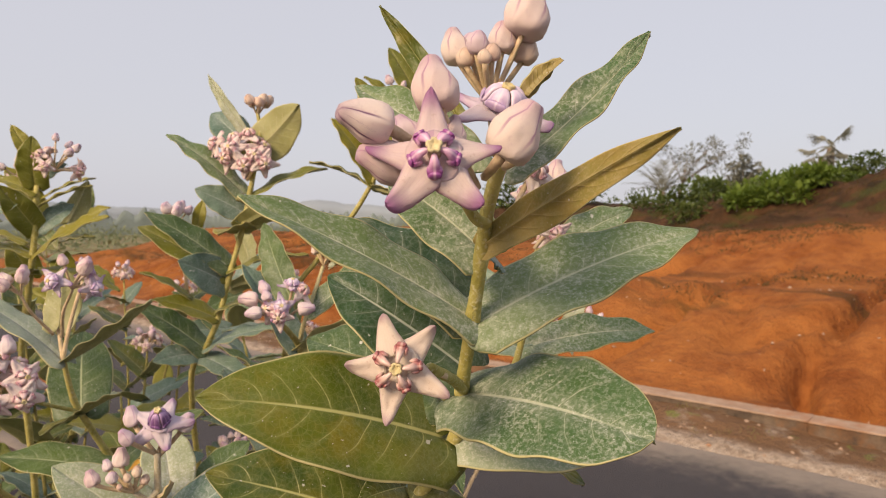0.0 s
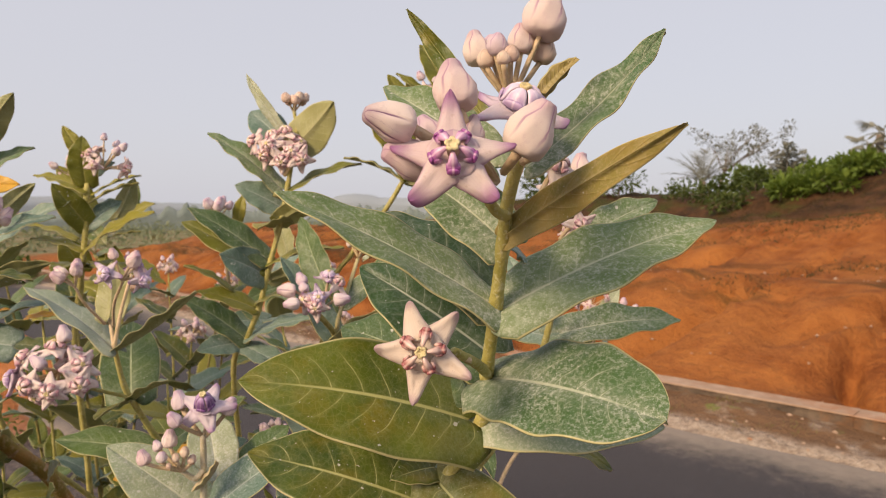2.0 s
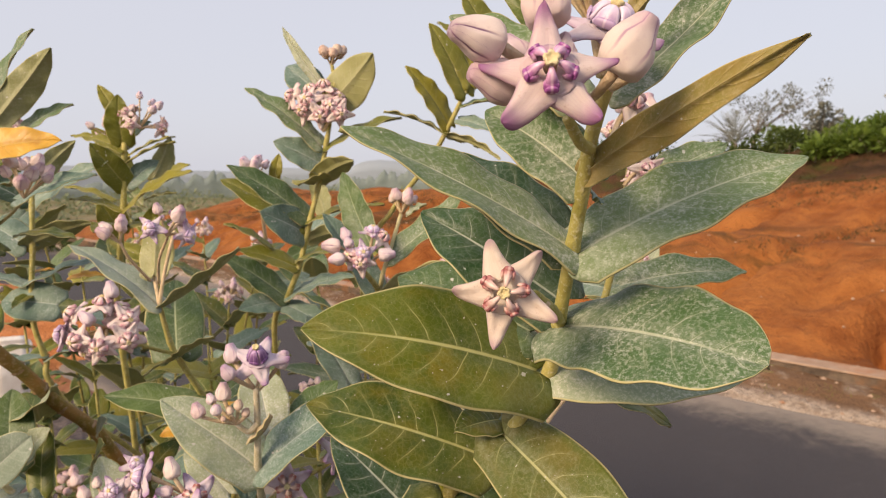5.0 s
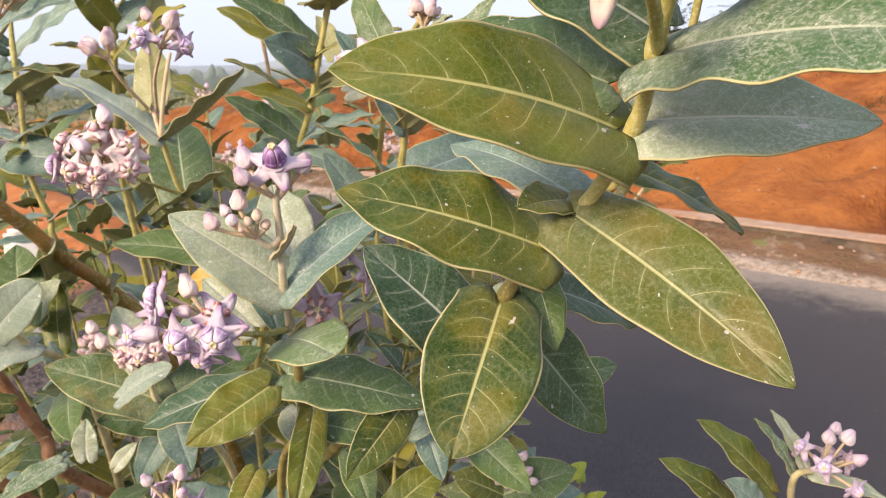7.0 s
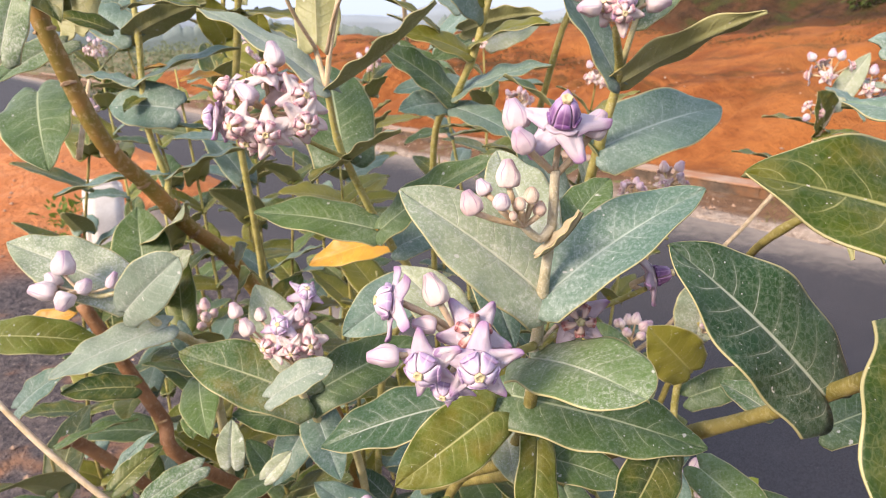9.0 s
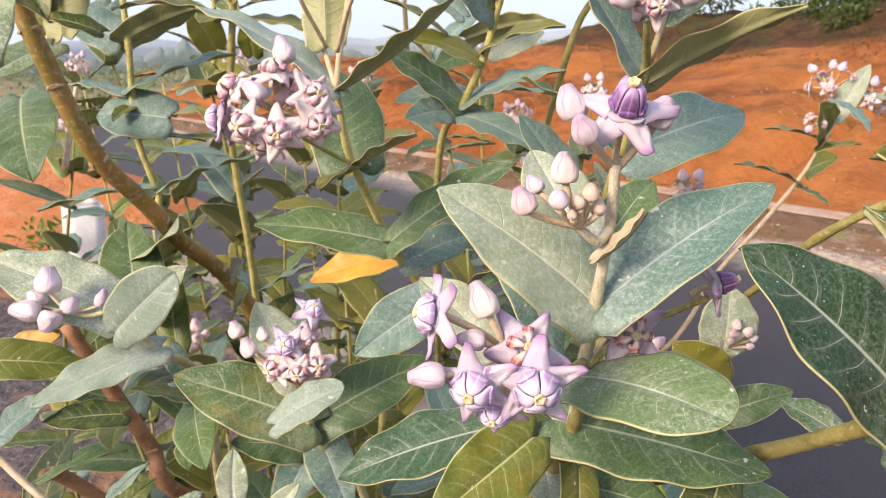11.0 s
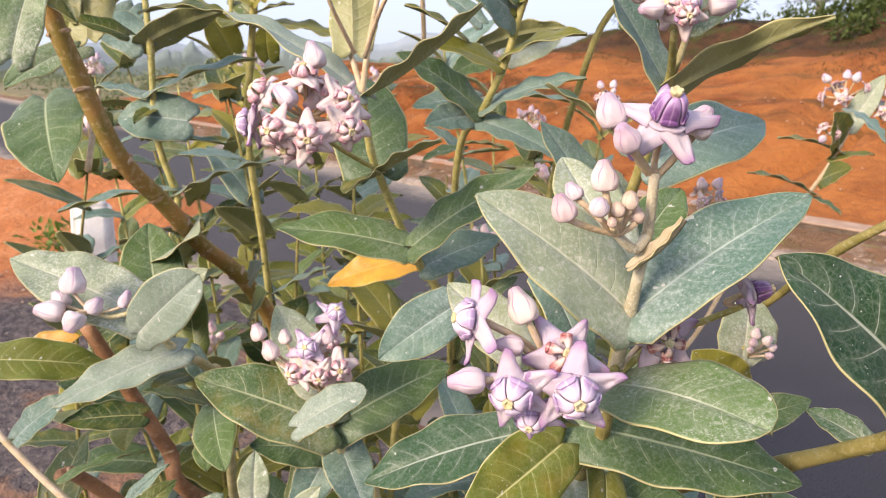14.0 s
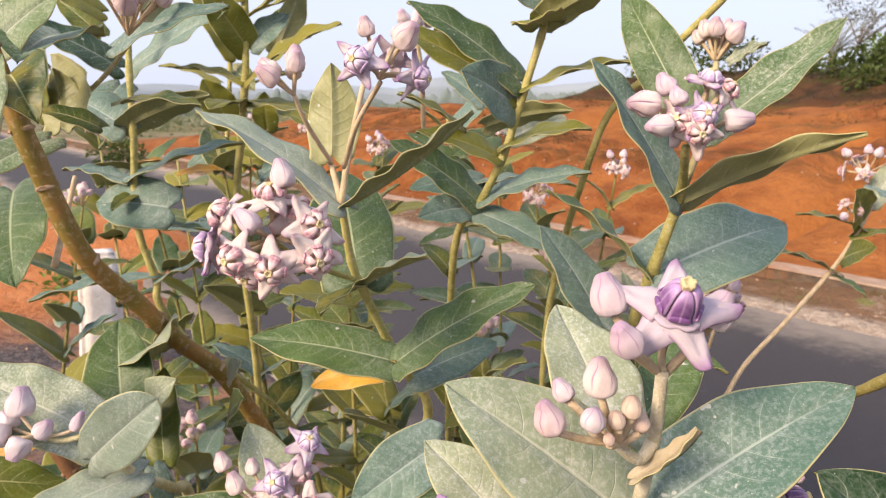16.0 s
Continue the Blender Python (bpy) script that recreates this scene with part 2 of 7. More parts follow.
CORONA_PURPLE = corona_material("corona_purple", (0.30, 0.08, 0.28), (0.58, 0.32, 0.50), (0.84, 0.68, 0.72))
CORONA_DEEP = corona_material("corona_deep_violet", (0.17, 0.07, 0.22), (0.40, 0.25, 0.46), (0.52, 0.36, 0.54))
CORONA_VIOLET = corona_material("corona_violet", (0.40, 0.28, 0.46), (0.66, 0.53, 0.68), (0.80, 0.69, 0.74))
CORONA_PALE = corona_material("corona_pale", (0.50, 0.27, 0.31), (0.72, 0.52, 0.52), (0.84, 0.71, 0.66))
CORONA_MAROON = corona_material("corona_maroon", (0.34, 0.12, 0.12), (0.62, 0.42, 0.38), (0.80, 0.65, 0.58))
DISC_YELLOW = plain("stigma_disc_yellow", (0.58, 0.47, 0.22), (0.74, 0.65, 0.42), 400, 0.5)


def bud_material(name, low, high, seam, cut=0.5):
    k = Net(name)
    uv = k.node("SeparateXYZ")
    k.t.links.new(k.coords("UV"), uv.inputs[0])
    ob = k.coords()
    lobe = k.math("ABSOLUTE", k.math("SUBTRACT", k.math("FRACT", k.math("MULTIPLY", uv.outputs[1], 5.0)), 0.5))
    line = k.math("MAXIMUM", k.math("MULTIPLY", k.ramp(lobe, 0.075, 0.012), k.ramp(uv.outputs[0], 0.2, 0.55)), k.math("MULTIPLY", k.ramp(lobe, 0.30, 0.0), k.math("MULTIPLY", k.ramp(uv.outputs[0], 0.45, 1.0), 0.45)))
    col = k.mix(k.ramp(k.math("ADD", k.noise(ob, 150, 4), k.math("MULTIPLY", k.math("SUBTRACT", k.chance(), 0.5), 0.4)), 0.3, 0.75), low, high)
    col = k.mix(k.math("MULTIPLY", k.ramp(k.noise(ob, 6, 4, 0.7), 0.52, 0.72), 0.16), col, seam)
    col = k.mix(k.math("MULTIPLY", line, cut), col, seam)
    col = k.mix(k.math("MULTIPLY", k.ramp(k.math("ADD", uv.outputs[0], k.math("MULTIPLY", k.noise(ob, 2.5, 3), 0.5)), 0.72, 1.3), 0.55), col, seam)
    return k.finish(col, 0.5, k.noise(ob, 500, 3), 0.0005, 0.5, (0.1, high), 0.3)


BUD_PINK = bud_material("bud_pink", (0.80, 0.68, 0.62), (0.71, 0.54, 0.55), (0.38, 0.18, 0.32), 0.8)
BUD_PALE = bud_material("bud_pale", (0.74, 0.64, 0.65), (0.67, 0.53, 0.59), (0.42, 0.22, 0.40), 0.75)
BUD_SPLIT = bud_material("bud_opening", (0.82, 0.70, 0.66), (0.76, 0.58, 0.60), (0.16, 0.05, 0.16), 0.95)
BUD_BROWN = bud_material("bud_brown", (0.78, 0.62, 0.50), (0.70, 0.51, 0.43), (0.34, 0.20, 0.16))


def stem_material(name, low, high, felt, amount, scale=60):
    k = Net(name)
    ob = k.coords()
    col = k.mix(k.ramp(k.noise(ob, scale, 4), 0.35, 0.65), low, high)
    col = k.mix(k.math("MULTIPLY", k.ramp(k.noise(ob, scale * 7, 4, 0.7), 0.50, 0.66), amount), col, felt)
    return k.finish(col, 0.6, k.noise(ob, scale * 8, 5), 0.0012, 0.7, None, 0.3)


STEM_GREEN = stem_material("stem_green", (0.30, 0.27, 0.07), (0.47, 0.41, 0.14), (0.62, 0.58, 0.42), 0.5)
STEM_FELT = stem_material("stem_felted", (0.40, 0.35, 0.23), (0.54, 0.47, 0.34), (0.64, 0.60, 0.50), 0.6, 90)
STEM_OLIVE = stem_material("stem_olive", (0.17, 0.145, 0.035), (0.29, 0.24, 0.075), (0.40, 0.36, 0.22), 0.4)
STEM_DUSTY = stem_material("stem_dusty", (0.42, 0.36, 0.17), (0.55, 0.49, 0.27), (0.66, 0.60, 0.46), 0.6)
STEM_BARK = stem_material("stem_bark", (0.19, 0.145, 0.028), (0.33, 0.17, 0.05), (0.50, 0.37, 0.22), 0.45, 22)
STEM_PALE = stem_material("stem_pale", (0.50, 0.38, 0.22), (0.66, 0.50, 0.34), (0.72, 0.60, 0.46), 0.4, 90)
STEM_RED = stem_material("stem_red_brown", (0.19, 0.09, 0.042), (0.34, 0.175, 0.085), (0.42, 0.30, 0.20), 0.4, 24)
SCAR = plain("leaf_scar", (0.26, 0.16, 0.075), (0.46, 0.32, 0.20), 200, 0.7, 0.001)

# ---- lie of the land: s runs along the road, n across it ----
ALONG, ACROSS = Vector((-0.757, 0.654, 0)).normalized(), Vector((0.654, 0.757, 0)).normalized()
ROAD_NEAR, ROAD_FAR, KERB_N, KERB_TOP = 1.25, 4.08, 4.70, 0.135
CLEFT_S = 1.02
LAND = Matrix(((ALONG.x, ACROSS.x, 0, 0), (ALONG.y, ACROSS.y, 0, 0), (0, 0, 1, 0), (0, 0, 0, 1)))


def step(x, lo, hi):
    t = min(max((x - lo) / (hi - lo), 0.0), 1.0)
    return t * t * (3 - 2 * t)


def rough(s, n, scale, octaves=4):
    return noise.fractal(Vector((s * scale, n * scale, 3.7)), 1.0, 2.0, octaves)


def ground_height(s, n):
    edge = 0.12 * noise.noise(Vector((s * 0.9, 0, 1.3)))
    z = 0.025 + 0.03 * rough(s, n, 1.6)
    heap = step(s, 5.2, 6.6) * (1 - step(s, 9.0, 11.5)) * step(n, 0.2, 1.0) * (1 - step(n, 1.7, 2.35))
    z += heap * (0.16 + 0.08 * rough(s, n, 1.1))
    if n < 3.9:
        under = step(n, ROAD_NEAR - 0.05 + edge, ROAD_NEAR + 0.18 + edge) * (1 - step(heap, 0.05, 0.3))
        return z * (1 - under) - 0.05 * under
    if n < KERB_N + 0.1:
        return -0.05 + 0.075 * step(n, ROAD_FAR - 0.12 + 0.5 * edge, ROAD_FAR + 0.16 + 0.5 * edge) + 0.02 * rough(s, n, 3.0) * step(n, 4.1, 4.3) + (0.030 + 0.05 * rough(s, n, 1.3)) * step(n, 4.26, 4.62)
    run = 1 - step(s, 13.5, 24.0)
    wander = 0.5 * rough(s, 0, 0.22, 2)
    top = (1.14 + 0.10 * math.sin(s * 0.75 + 0.6) + 0.16 * rough(s, n, 0.33, 3)) * (0.35 + 0.65 * run)
    rise = 0.55 * step(n, 4.75, 7.4 + wander) + 0.45 * step(n, 7.6 + wander, 10.2 + wander)
    gully = abs(noise.noise(Vector((s * 0.9 + 0.25 * n, n * 0.22, 5.0))))
    fold = -0.17 * (1 - step(gully, 0.0, 0.16)) * step(n, 4.9, 5.6) * (1 - step(n, 8.2, 9.4))
    cleft = math.exp(-(((s - CLEFT_S - 0.30 * (n - 5) - 0.04 * math.sin(n * 7)) / 0.075) ** 2)) * step(n, 4.86, 5.1) * (1 - step(n, 5.5, 6.3))
    fold -= 0.26 * cleft
    # rain-cut rills that run aslant down the face, and slumped shelves
    rill = abs(noise.noise(Vector((s * 1.15 + 0.55 * n, n * 0.30, 8.0))))
    fold -= 0.11 * (1 - step(rill, 0.0, 0.13)) * step(n, 4.95, 5.5) * (1 - step(n, 7.0, 8.4))
    fold += 0.06 * rough(s * 0.8 + 0.5 * n, n, 0.75, 5) * step(n, 4.9, 5.8)
    z = 0.10 + top * rise * (1 - step(s, 21, 27)) + fold * run + 0.05 * rough(s, n, 1.1) * step(n, 4.9, 5.4) + 0.018 * rough(s, n, 5.0, 3) * step(n, 4.85, 5.2)
    bank = (1 - step(s, 7.5, 13.5)) * (0.62 + 0.42 * (1 - step(s, 0.0, 6.5)))
    z += bank * step(n, 11.0 + wander, 13.6 + wander + 0.7 * rough(s, n, 0.5, 3)) * (1 + 0.12 * rough(s, n, 0.8)) + 0.10 * step(n, 10.5, 11.5) * rough(s, n, 1.6) * step(bank, 0.1, 0.5)
    away = step(n, 26, 46)
    return z * (1 - away)


def spread(*runs):
    """Grid lines from (start, end, step) runs."""
    out = []
    for a, b, d in runs:
        out += list(np.arange(a, b - 1e-6, d))
    return out + [runs[-1][1]]


def sheet(name, ss, ns, height, material):
    verts = [(s, n, height(s, n)) for n in ns for s in ss]
    w = len(ss)
    faces = [(j * w + i, j * w + i + 1, (j + 1) * w + i + 1, (j + 1) * w + i) for j in range(len(ns) - 1) for i in range(w - 1)]
    me = bpy.data.meshes.new(name)
    me.from_pydata(verts, [], faces)
    me.polygons.foreach_set("use_smooth", [True] * len(faces))
    me.materials.append(material)
    ob = new(name, me)
    ob.matrix_world = LAND
    return ob


def soil_material():
    k = Net("red_soil_and_verge")
    ob = k.coords()
    sep = k.node("SeparateXYZ")
    k.t.links.new(ob, sep.inputs[0])
    s, n, z = sep.outputs
    big, mid, small = k.noise(ob, 0.55, 5), k.noise(ob, 3.0, 6, 0.65), k.noise(ob, 26, 5, 0.65)
    red = k.mix(k.ramp(mid, 0.30, 0.72), (0.185, 0.055, 0.014), (0.345, 0.127, 0.036))
    red = k.mix(k.math("MULTIPLY", k.ramp(big, 0.46, 0.66), 0.5), red, (0.39, 0.148, 0.038))
    red = k.mix(k.math("MULTIPLY", k.ramp(small, 0.62, 0.75), 0.4), red, (0.22, 0.075, 0.03))
    # dry scrub in drifts on the slope
    drift = k.node("Mapping")
    drift.inputs["Scale"].default_value = (0.35, 1.3, 1.0)
    k.put(drift.inputs["Vector"], ob)
    scrub = k.math("MULTIPLY", k.ramp(k.noise(drift.outputs[0], 0.9, 6, 0.7), 0.56, 0.66), k.ramp(n, 6.4, 7.6))
    scrub = k.math("MULTIPLY", scrub, k.ramp(small, 0.30, 0.6))
    red = k.mix(k.math("MULTIPLY", scrub, 0.75), red, (0.10, 0.065, 0.025))
    moss = k.math("MULTIPLY", k.ramp(k.noise(drift.outputs[0], 2.2, 6, 0.7), 0.45, 0.60), k.math("MULTIPLY", k.ramp(k.math("ADD", n, big), 7.0, 7.4), k.ramp(k.math("ADD", n, big), 9.0, 8.2)))
    red = k.mix(k.math("MULTIPLY", moss, 0.65), red, (0.045, 0.034, 0.012))
    streak = k.math("MULTIPLY", k.ramp(k.noise(ob, 2.4, 6, 0.7), 0.55, 0.68), 0.45)
    red = k.mix(streak, red, (0.15, 0.042, 0.012))
    brown = k.mix(k.ramp(mid, 0.3, 0.7), (0.030, 0.018, 0.010), (0.105, 0.050, 0.024))
    brown = k.mix(k.math("MULTIPLY", k.ramp(k.noise(ob, 1.4, 5), 0.50, 0.62), 0.8), brown, (0.050, 0.055, 0.014))
    bank = k.math("MULTIPLY", k.ramp(k.math("ADD", n, k.math("MULTIPLY", mid, 1.6)), 11.4, 12.6), k.ramp(s, 15.0, 11.0))
    col = k.mix(bank, red, brown)
    field = k.mix(k.ramp(k.noise(ob, 0.12, 4), 0.4, 0.6), (0.16, 0.14, 0.06), (0.24, 0.20, 0.12))
    col = k.mix(k.math("MAXIMUM", k.ramp(s, 22.0, 26.0), k.ramp(n, 22.0, 28.0)), col, field)
    sand = k.mix(k.ramp(small, 0.3, 0.7), (0.28, 0.21, 0.16), (0.46, 0.37, 0.295))
    clod = k.ramp(k.noise(ob, 11, 6, 0.75), 0.48, 0.60)
    sand = k.mix(k.math("MULTIPLY", clod, 0.55), sand, (0.17, 0.115, 0.08))
    sand = k.mix(k.math("MULTIPLY", k.ramp(mid, 0.30, 0.50), k.ramp(n, 4.20, 4.36)), sand, (0.17, 0.095, 0.052))
    sand = k.mix(k.math("MULTIPLY", k.ramp(k.noise(ob, 4.5, 4), 0.60, 0.66), k.ramp(n, 4.3, 4.45)), sand, (0.16, 0.16, 0.05))
    col = k.mix(k.ramp(k.math("ADD", n, k.math("MULTIPLY", mid, 0.1)), 4.82, 4.76), col, sand)
    litter = k.mix(k.ramp(small, 0.35, 0.65), (0.060, 0.050, 0.052), (0.13, 0.105, 0.10))
    litter = k.mix(k.math("MULTIPLY", k.ramp(k.noise(ob, 2.3, 5), 0.52, 0.64), 0.8), litter, (0.28, 0.145, 0.08))
    litter = k.mix(k.math("MULTIPLY", k.ramp(k.noise(ob, 60, 4), 0.62, 0.7), 0.6), litter, (0.36, 0.29, 0.23))
    litter = k.mix(k.ramp(s, 4.2, 5.4), litter, k.mix(k.ramp(mid, 0.4, 0.7), (0.42, 0.15, 0.05), (0.52, 0.22, 0.09)))
    col = k.mix(k.ramp(n, 3.4, 3.0), col, litter)
    return k.finish(col, 0.9, k.math("ADD", k.math("MULTIPLY", k.noise(ob, 9, 5, 0.6), 1.2), k.math("MULTIPLY", small, 0.5)), 0.05, 0.9, None, 0.15)


def asphalt_material():
    k = Net("asphalt")
    ob = k.coords()
    grit = k.noise(ob, 180, 4, 0.7)
    patch = k.noise(ob, 1.3, 6, 0.65)
    col = k.mix(k.ramp(grit, 0.3, 0.7), (0.037, 0.033, 0.036), (0.078, 0.071, 0.075))
    col = k.mix(k.math("MULTIPLY", k.ramp(patch, 0.52, 0.72), 0.45), col, (0.085, 0.075, 0.077))
    sep = k.node("SeparateXYZ")
    k.t.links.new(ob, sep.inputs[0])
    n = sep.outputs[1]
    scatter = k.math("ADD", k.math("MULTIPLY", patch, 0.7), k.math("MULTIPLY", k.noise(ob, 14, 5, 0.75), 0.55))
    dusty = k.math("MAXIMUM", k.ramp(k.math("ADD", n, scatter), 4.15, 4.72), k.ramp(k.math("SUBTRACT", n, k.math("MULTIPLY", patch, 0.5)), 1.35, 1.0))
    col = k.mix(k.math("MULTIPLY", dusty, 0.68), col, (0.38, 0.31, 0.25))
    col = k.mix(k.math("MULTIPLY", k.ramp(k.noise(ob, 26, 4, 0.7), 0.68, 0.74), 0.5), col, (0.30, 0.26, 0.24))
    return k.finish(col, 0.8, grit, 0.006, 0.7, None, 0.25)


def concrete_material(name, low, high, stain):
    k = Net(name)
    ob = k.coords()
    col = k.mix(k.ramp(k.noise(ob, 7, 6, 0.7), 0.3, 0.7), low, high)
    col = k.mix(k.math("MULTIPLY", k.ramp(k.noise(ob, 2.6, 5, 0.7), 0.48, 0.66), 0.7), col, stain)
    return k.finish(col, 0.85, k.noise(ob, 70, 6, 0.7), 0.006, 0.7, None, 0.2)


SOIL, ASPHALT = soil_material(), asphalt_material()
# dark wall, pale top: shaded face and lit top put into colour, besides stains
CONCRETE_SHADED = concrete_material("kerb_concrete_shaded", (0.060, 0.045, 0.036), (0.17, 0.125, 0.092), (0.21, 0.10, 0.045))
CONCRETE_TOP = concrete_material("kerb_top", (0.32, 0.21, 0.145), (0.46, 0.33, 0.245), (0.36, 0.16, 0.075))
WHITEWASH = concrete_material("whitewash", (0.62, 0.56, 0.50), (0.80, 0.75, 0.70), (0.42, 0.26, 0.16))

ground = sheet(
    "ground",
    spread((-300, -60, 30), (-60, -14, 2.0), (-14, -4, 0.4), (-4, 0.8, 0.12), (0.8, 1.7, 0.03), (1.7, 14, 0.12), (14, 30, 0.3), (30, 80, 2.5), (80, 400, 40)),
    spread((-120, -20, 10), (-20, -2, 1.0), (-2, 1, 0.15), (1, 1.7, 0.06), (1.7, 3.9, 0.3), (3.9, 5.4, 0.06), (5.4, 14.5, 0.13), (14.5, 30, 0.6), (30, 80, 3.0), (80, 420, 40)),
    ground_height, SOIL)
tagged(ground, "bare red laterite soil slope with a brown scrubby bank and sandy roadside verges", "ground", kind="structure")

road = sheet(
    "road",
    spread((-120, -10, 5.0), (-10, 20, 0.25), (20, 300, 6.0)),
    spread((1.0, 1.6, 0.04), (1.6, 3.8, 0.2), (3.8, 4.3, 0.04)),
    lambda s, n: 0.012 - 0.045 * (1 - step(n, ROAD_NEAR - 0.05 + 0.08 * rough(s, 1.0, 2.4), ROAD_NEAR + 0.16 + 0.08 * rough(s, 1.0, 2.4))) - 0.045 * step(n, ROAD_FAR - 0.03 + 0.06 * rough(s, 4.0, 2.2), ROAD_FAR + 0.14) + 0.004 * rough(s, n, 0.8),
    ASPHALT)
tagged(road, "dark grey worn asphalt road with a dusty crumbling edge", "road", kind="structure")


# ---- parts of things ----
def link(name, me, parent=None, m=None, label=""):
    ob = new(name, me)
    if parent is not None:
        ob.parent = parent
        ob.matrix_parent_inverse = WORLD_OF[parent.name].inverted()
    WORLD_OF[ob.name] = m or Matrix()
    ob.matrix_basis = m or Matrix()
    if label:
        ob["label"] = label
    return ob


WORLD_OF = {}


def mesh_of(name, verts, faces, materials, slots=None, uvs=None, smooth=True):
    me = bpy.data.meshes.new(name)
    me.from_pydata([tuple(v) for v in verts], [], faces)
    for m in materials:
        me.materials.append(m)
    if smooth:
        me.polygons.foreach_set("use_smooth", [True] * len(faces))
    if slots:
        me.polygons.foreach_set("material_index", slots)
    if uvs:
        layer = me.uv_layers.new(name="UVMap")
        layer.data.foreach_set("uv", [c for f in faces for i in f for c in uvs[i]])
    return me


def box(bm, s0, s1, n0, n1, z0, z1, bevel=0.0):
    made = bmesh.ops.create_cube(bm, size=1, matrix=Matrix.Translation(((s0 + s1) / 2, (n0 + n1) / 2, (z0 + z1) / 2)) @ Matrix.Diagonal((s1 - s0, n1 - n0, z1 - z0, 1)))
    if bevel:
        bmesh.ops.bevel(bm, geom=list({e for v in made["verts"] for e in v.link_edges}), offset=bevel, segments=2, affect="EDGES")


def mesh_from(bm, name, materials, smooth=False):
    me = bpy.data.meshes.new(name)
    bm.to_mesh(me)
    bm.free()
    for m in materials:
        me.materials.append(m)
    if smooth:
        me.polygons.foreach_set("use_smooth", [True] * len(me.polygons))
    return me


# the kerb wall: cast lengths coloured dark as in shade, with a paler, lit-looking capping
kerb = link("kerb", None)
tagged(kerb, "low weathered concrete kerb wall, shade worked into its dark face, with a pale soil-stained capping", "kerb", kind="structure")
for i in range(30):
    a = -14.0 + 1.5 * i
    lift = 0.002 * math.sin(i * 2.1)
    bm = bmesh.new()
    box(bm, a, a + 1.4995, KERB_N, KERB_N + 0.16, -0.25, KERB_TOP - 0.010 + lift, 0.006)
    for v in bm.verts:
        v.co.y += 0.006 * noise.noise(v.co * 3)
    link("kerb_wall", mesh_from(bm, "kerb_wall", [CONCRETE_SHADED]), kerb, LAND)
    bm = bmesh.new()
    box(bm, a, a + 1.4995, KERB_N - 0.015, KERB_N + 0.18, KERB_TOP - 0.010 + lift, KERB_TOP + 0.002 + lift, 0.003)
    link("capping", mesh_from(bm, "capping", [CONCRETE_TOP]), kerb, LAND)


# ---- shrub parts: leaves, stems, flowers, buds ----
def basis(origin, x, z):
    """A pose at origin with its x axis along x and its z axis as near z as can be."""
    x = Vector(x).normalized()
    z = Vector(z)
    z = z - x * z.dot(x)
    z = z.normalized() if z.length > 1e-6 else x.orthogonal().normalized()
    y = z.cross(x)
    return Matrix(((x.x, y.x, z.x, origin[0]), (x.y, y.y, z.y, origin[1]), (x.z, y.z, z.z, origin[2]), (0, 0, 0, 1)))


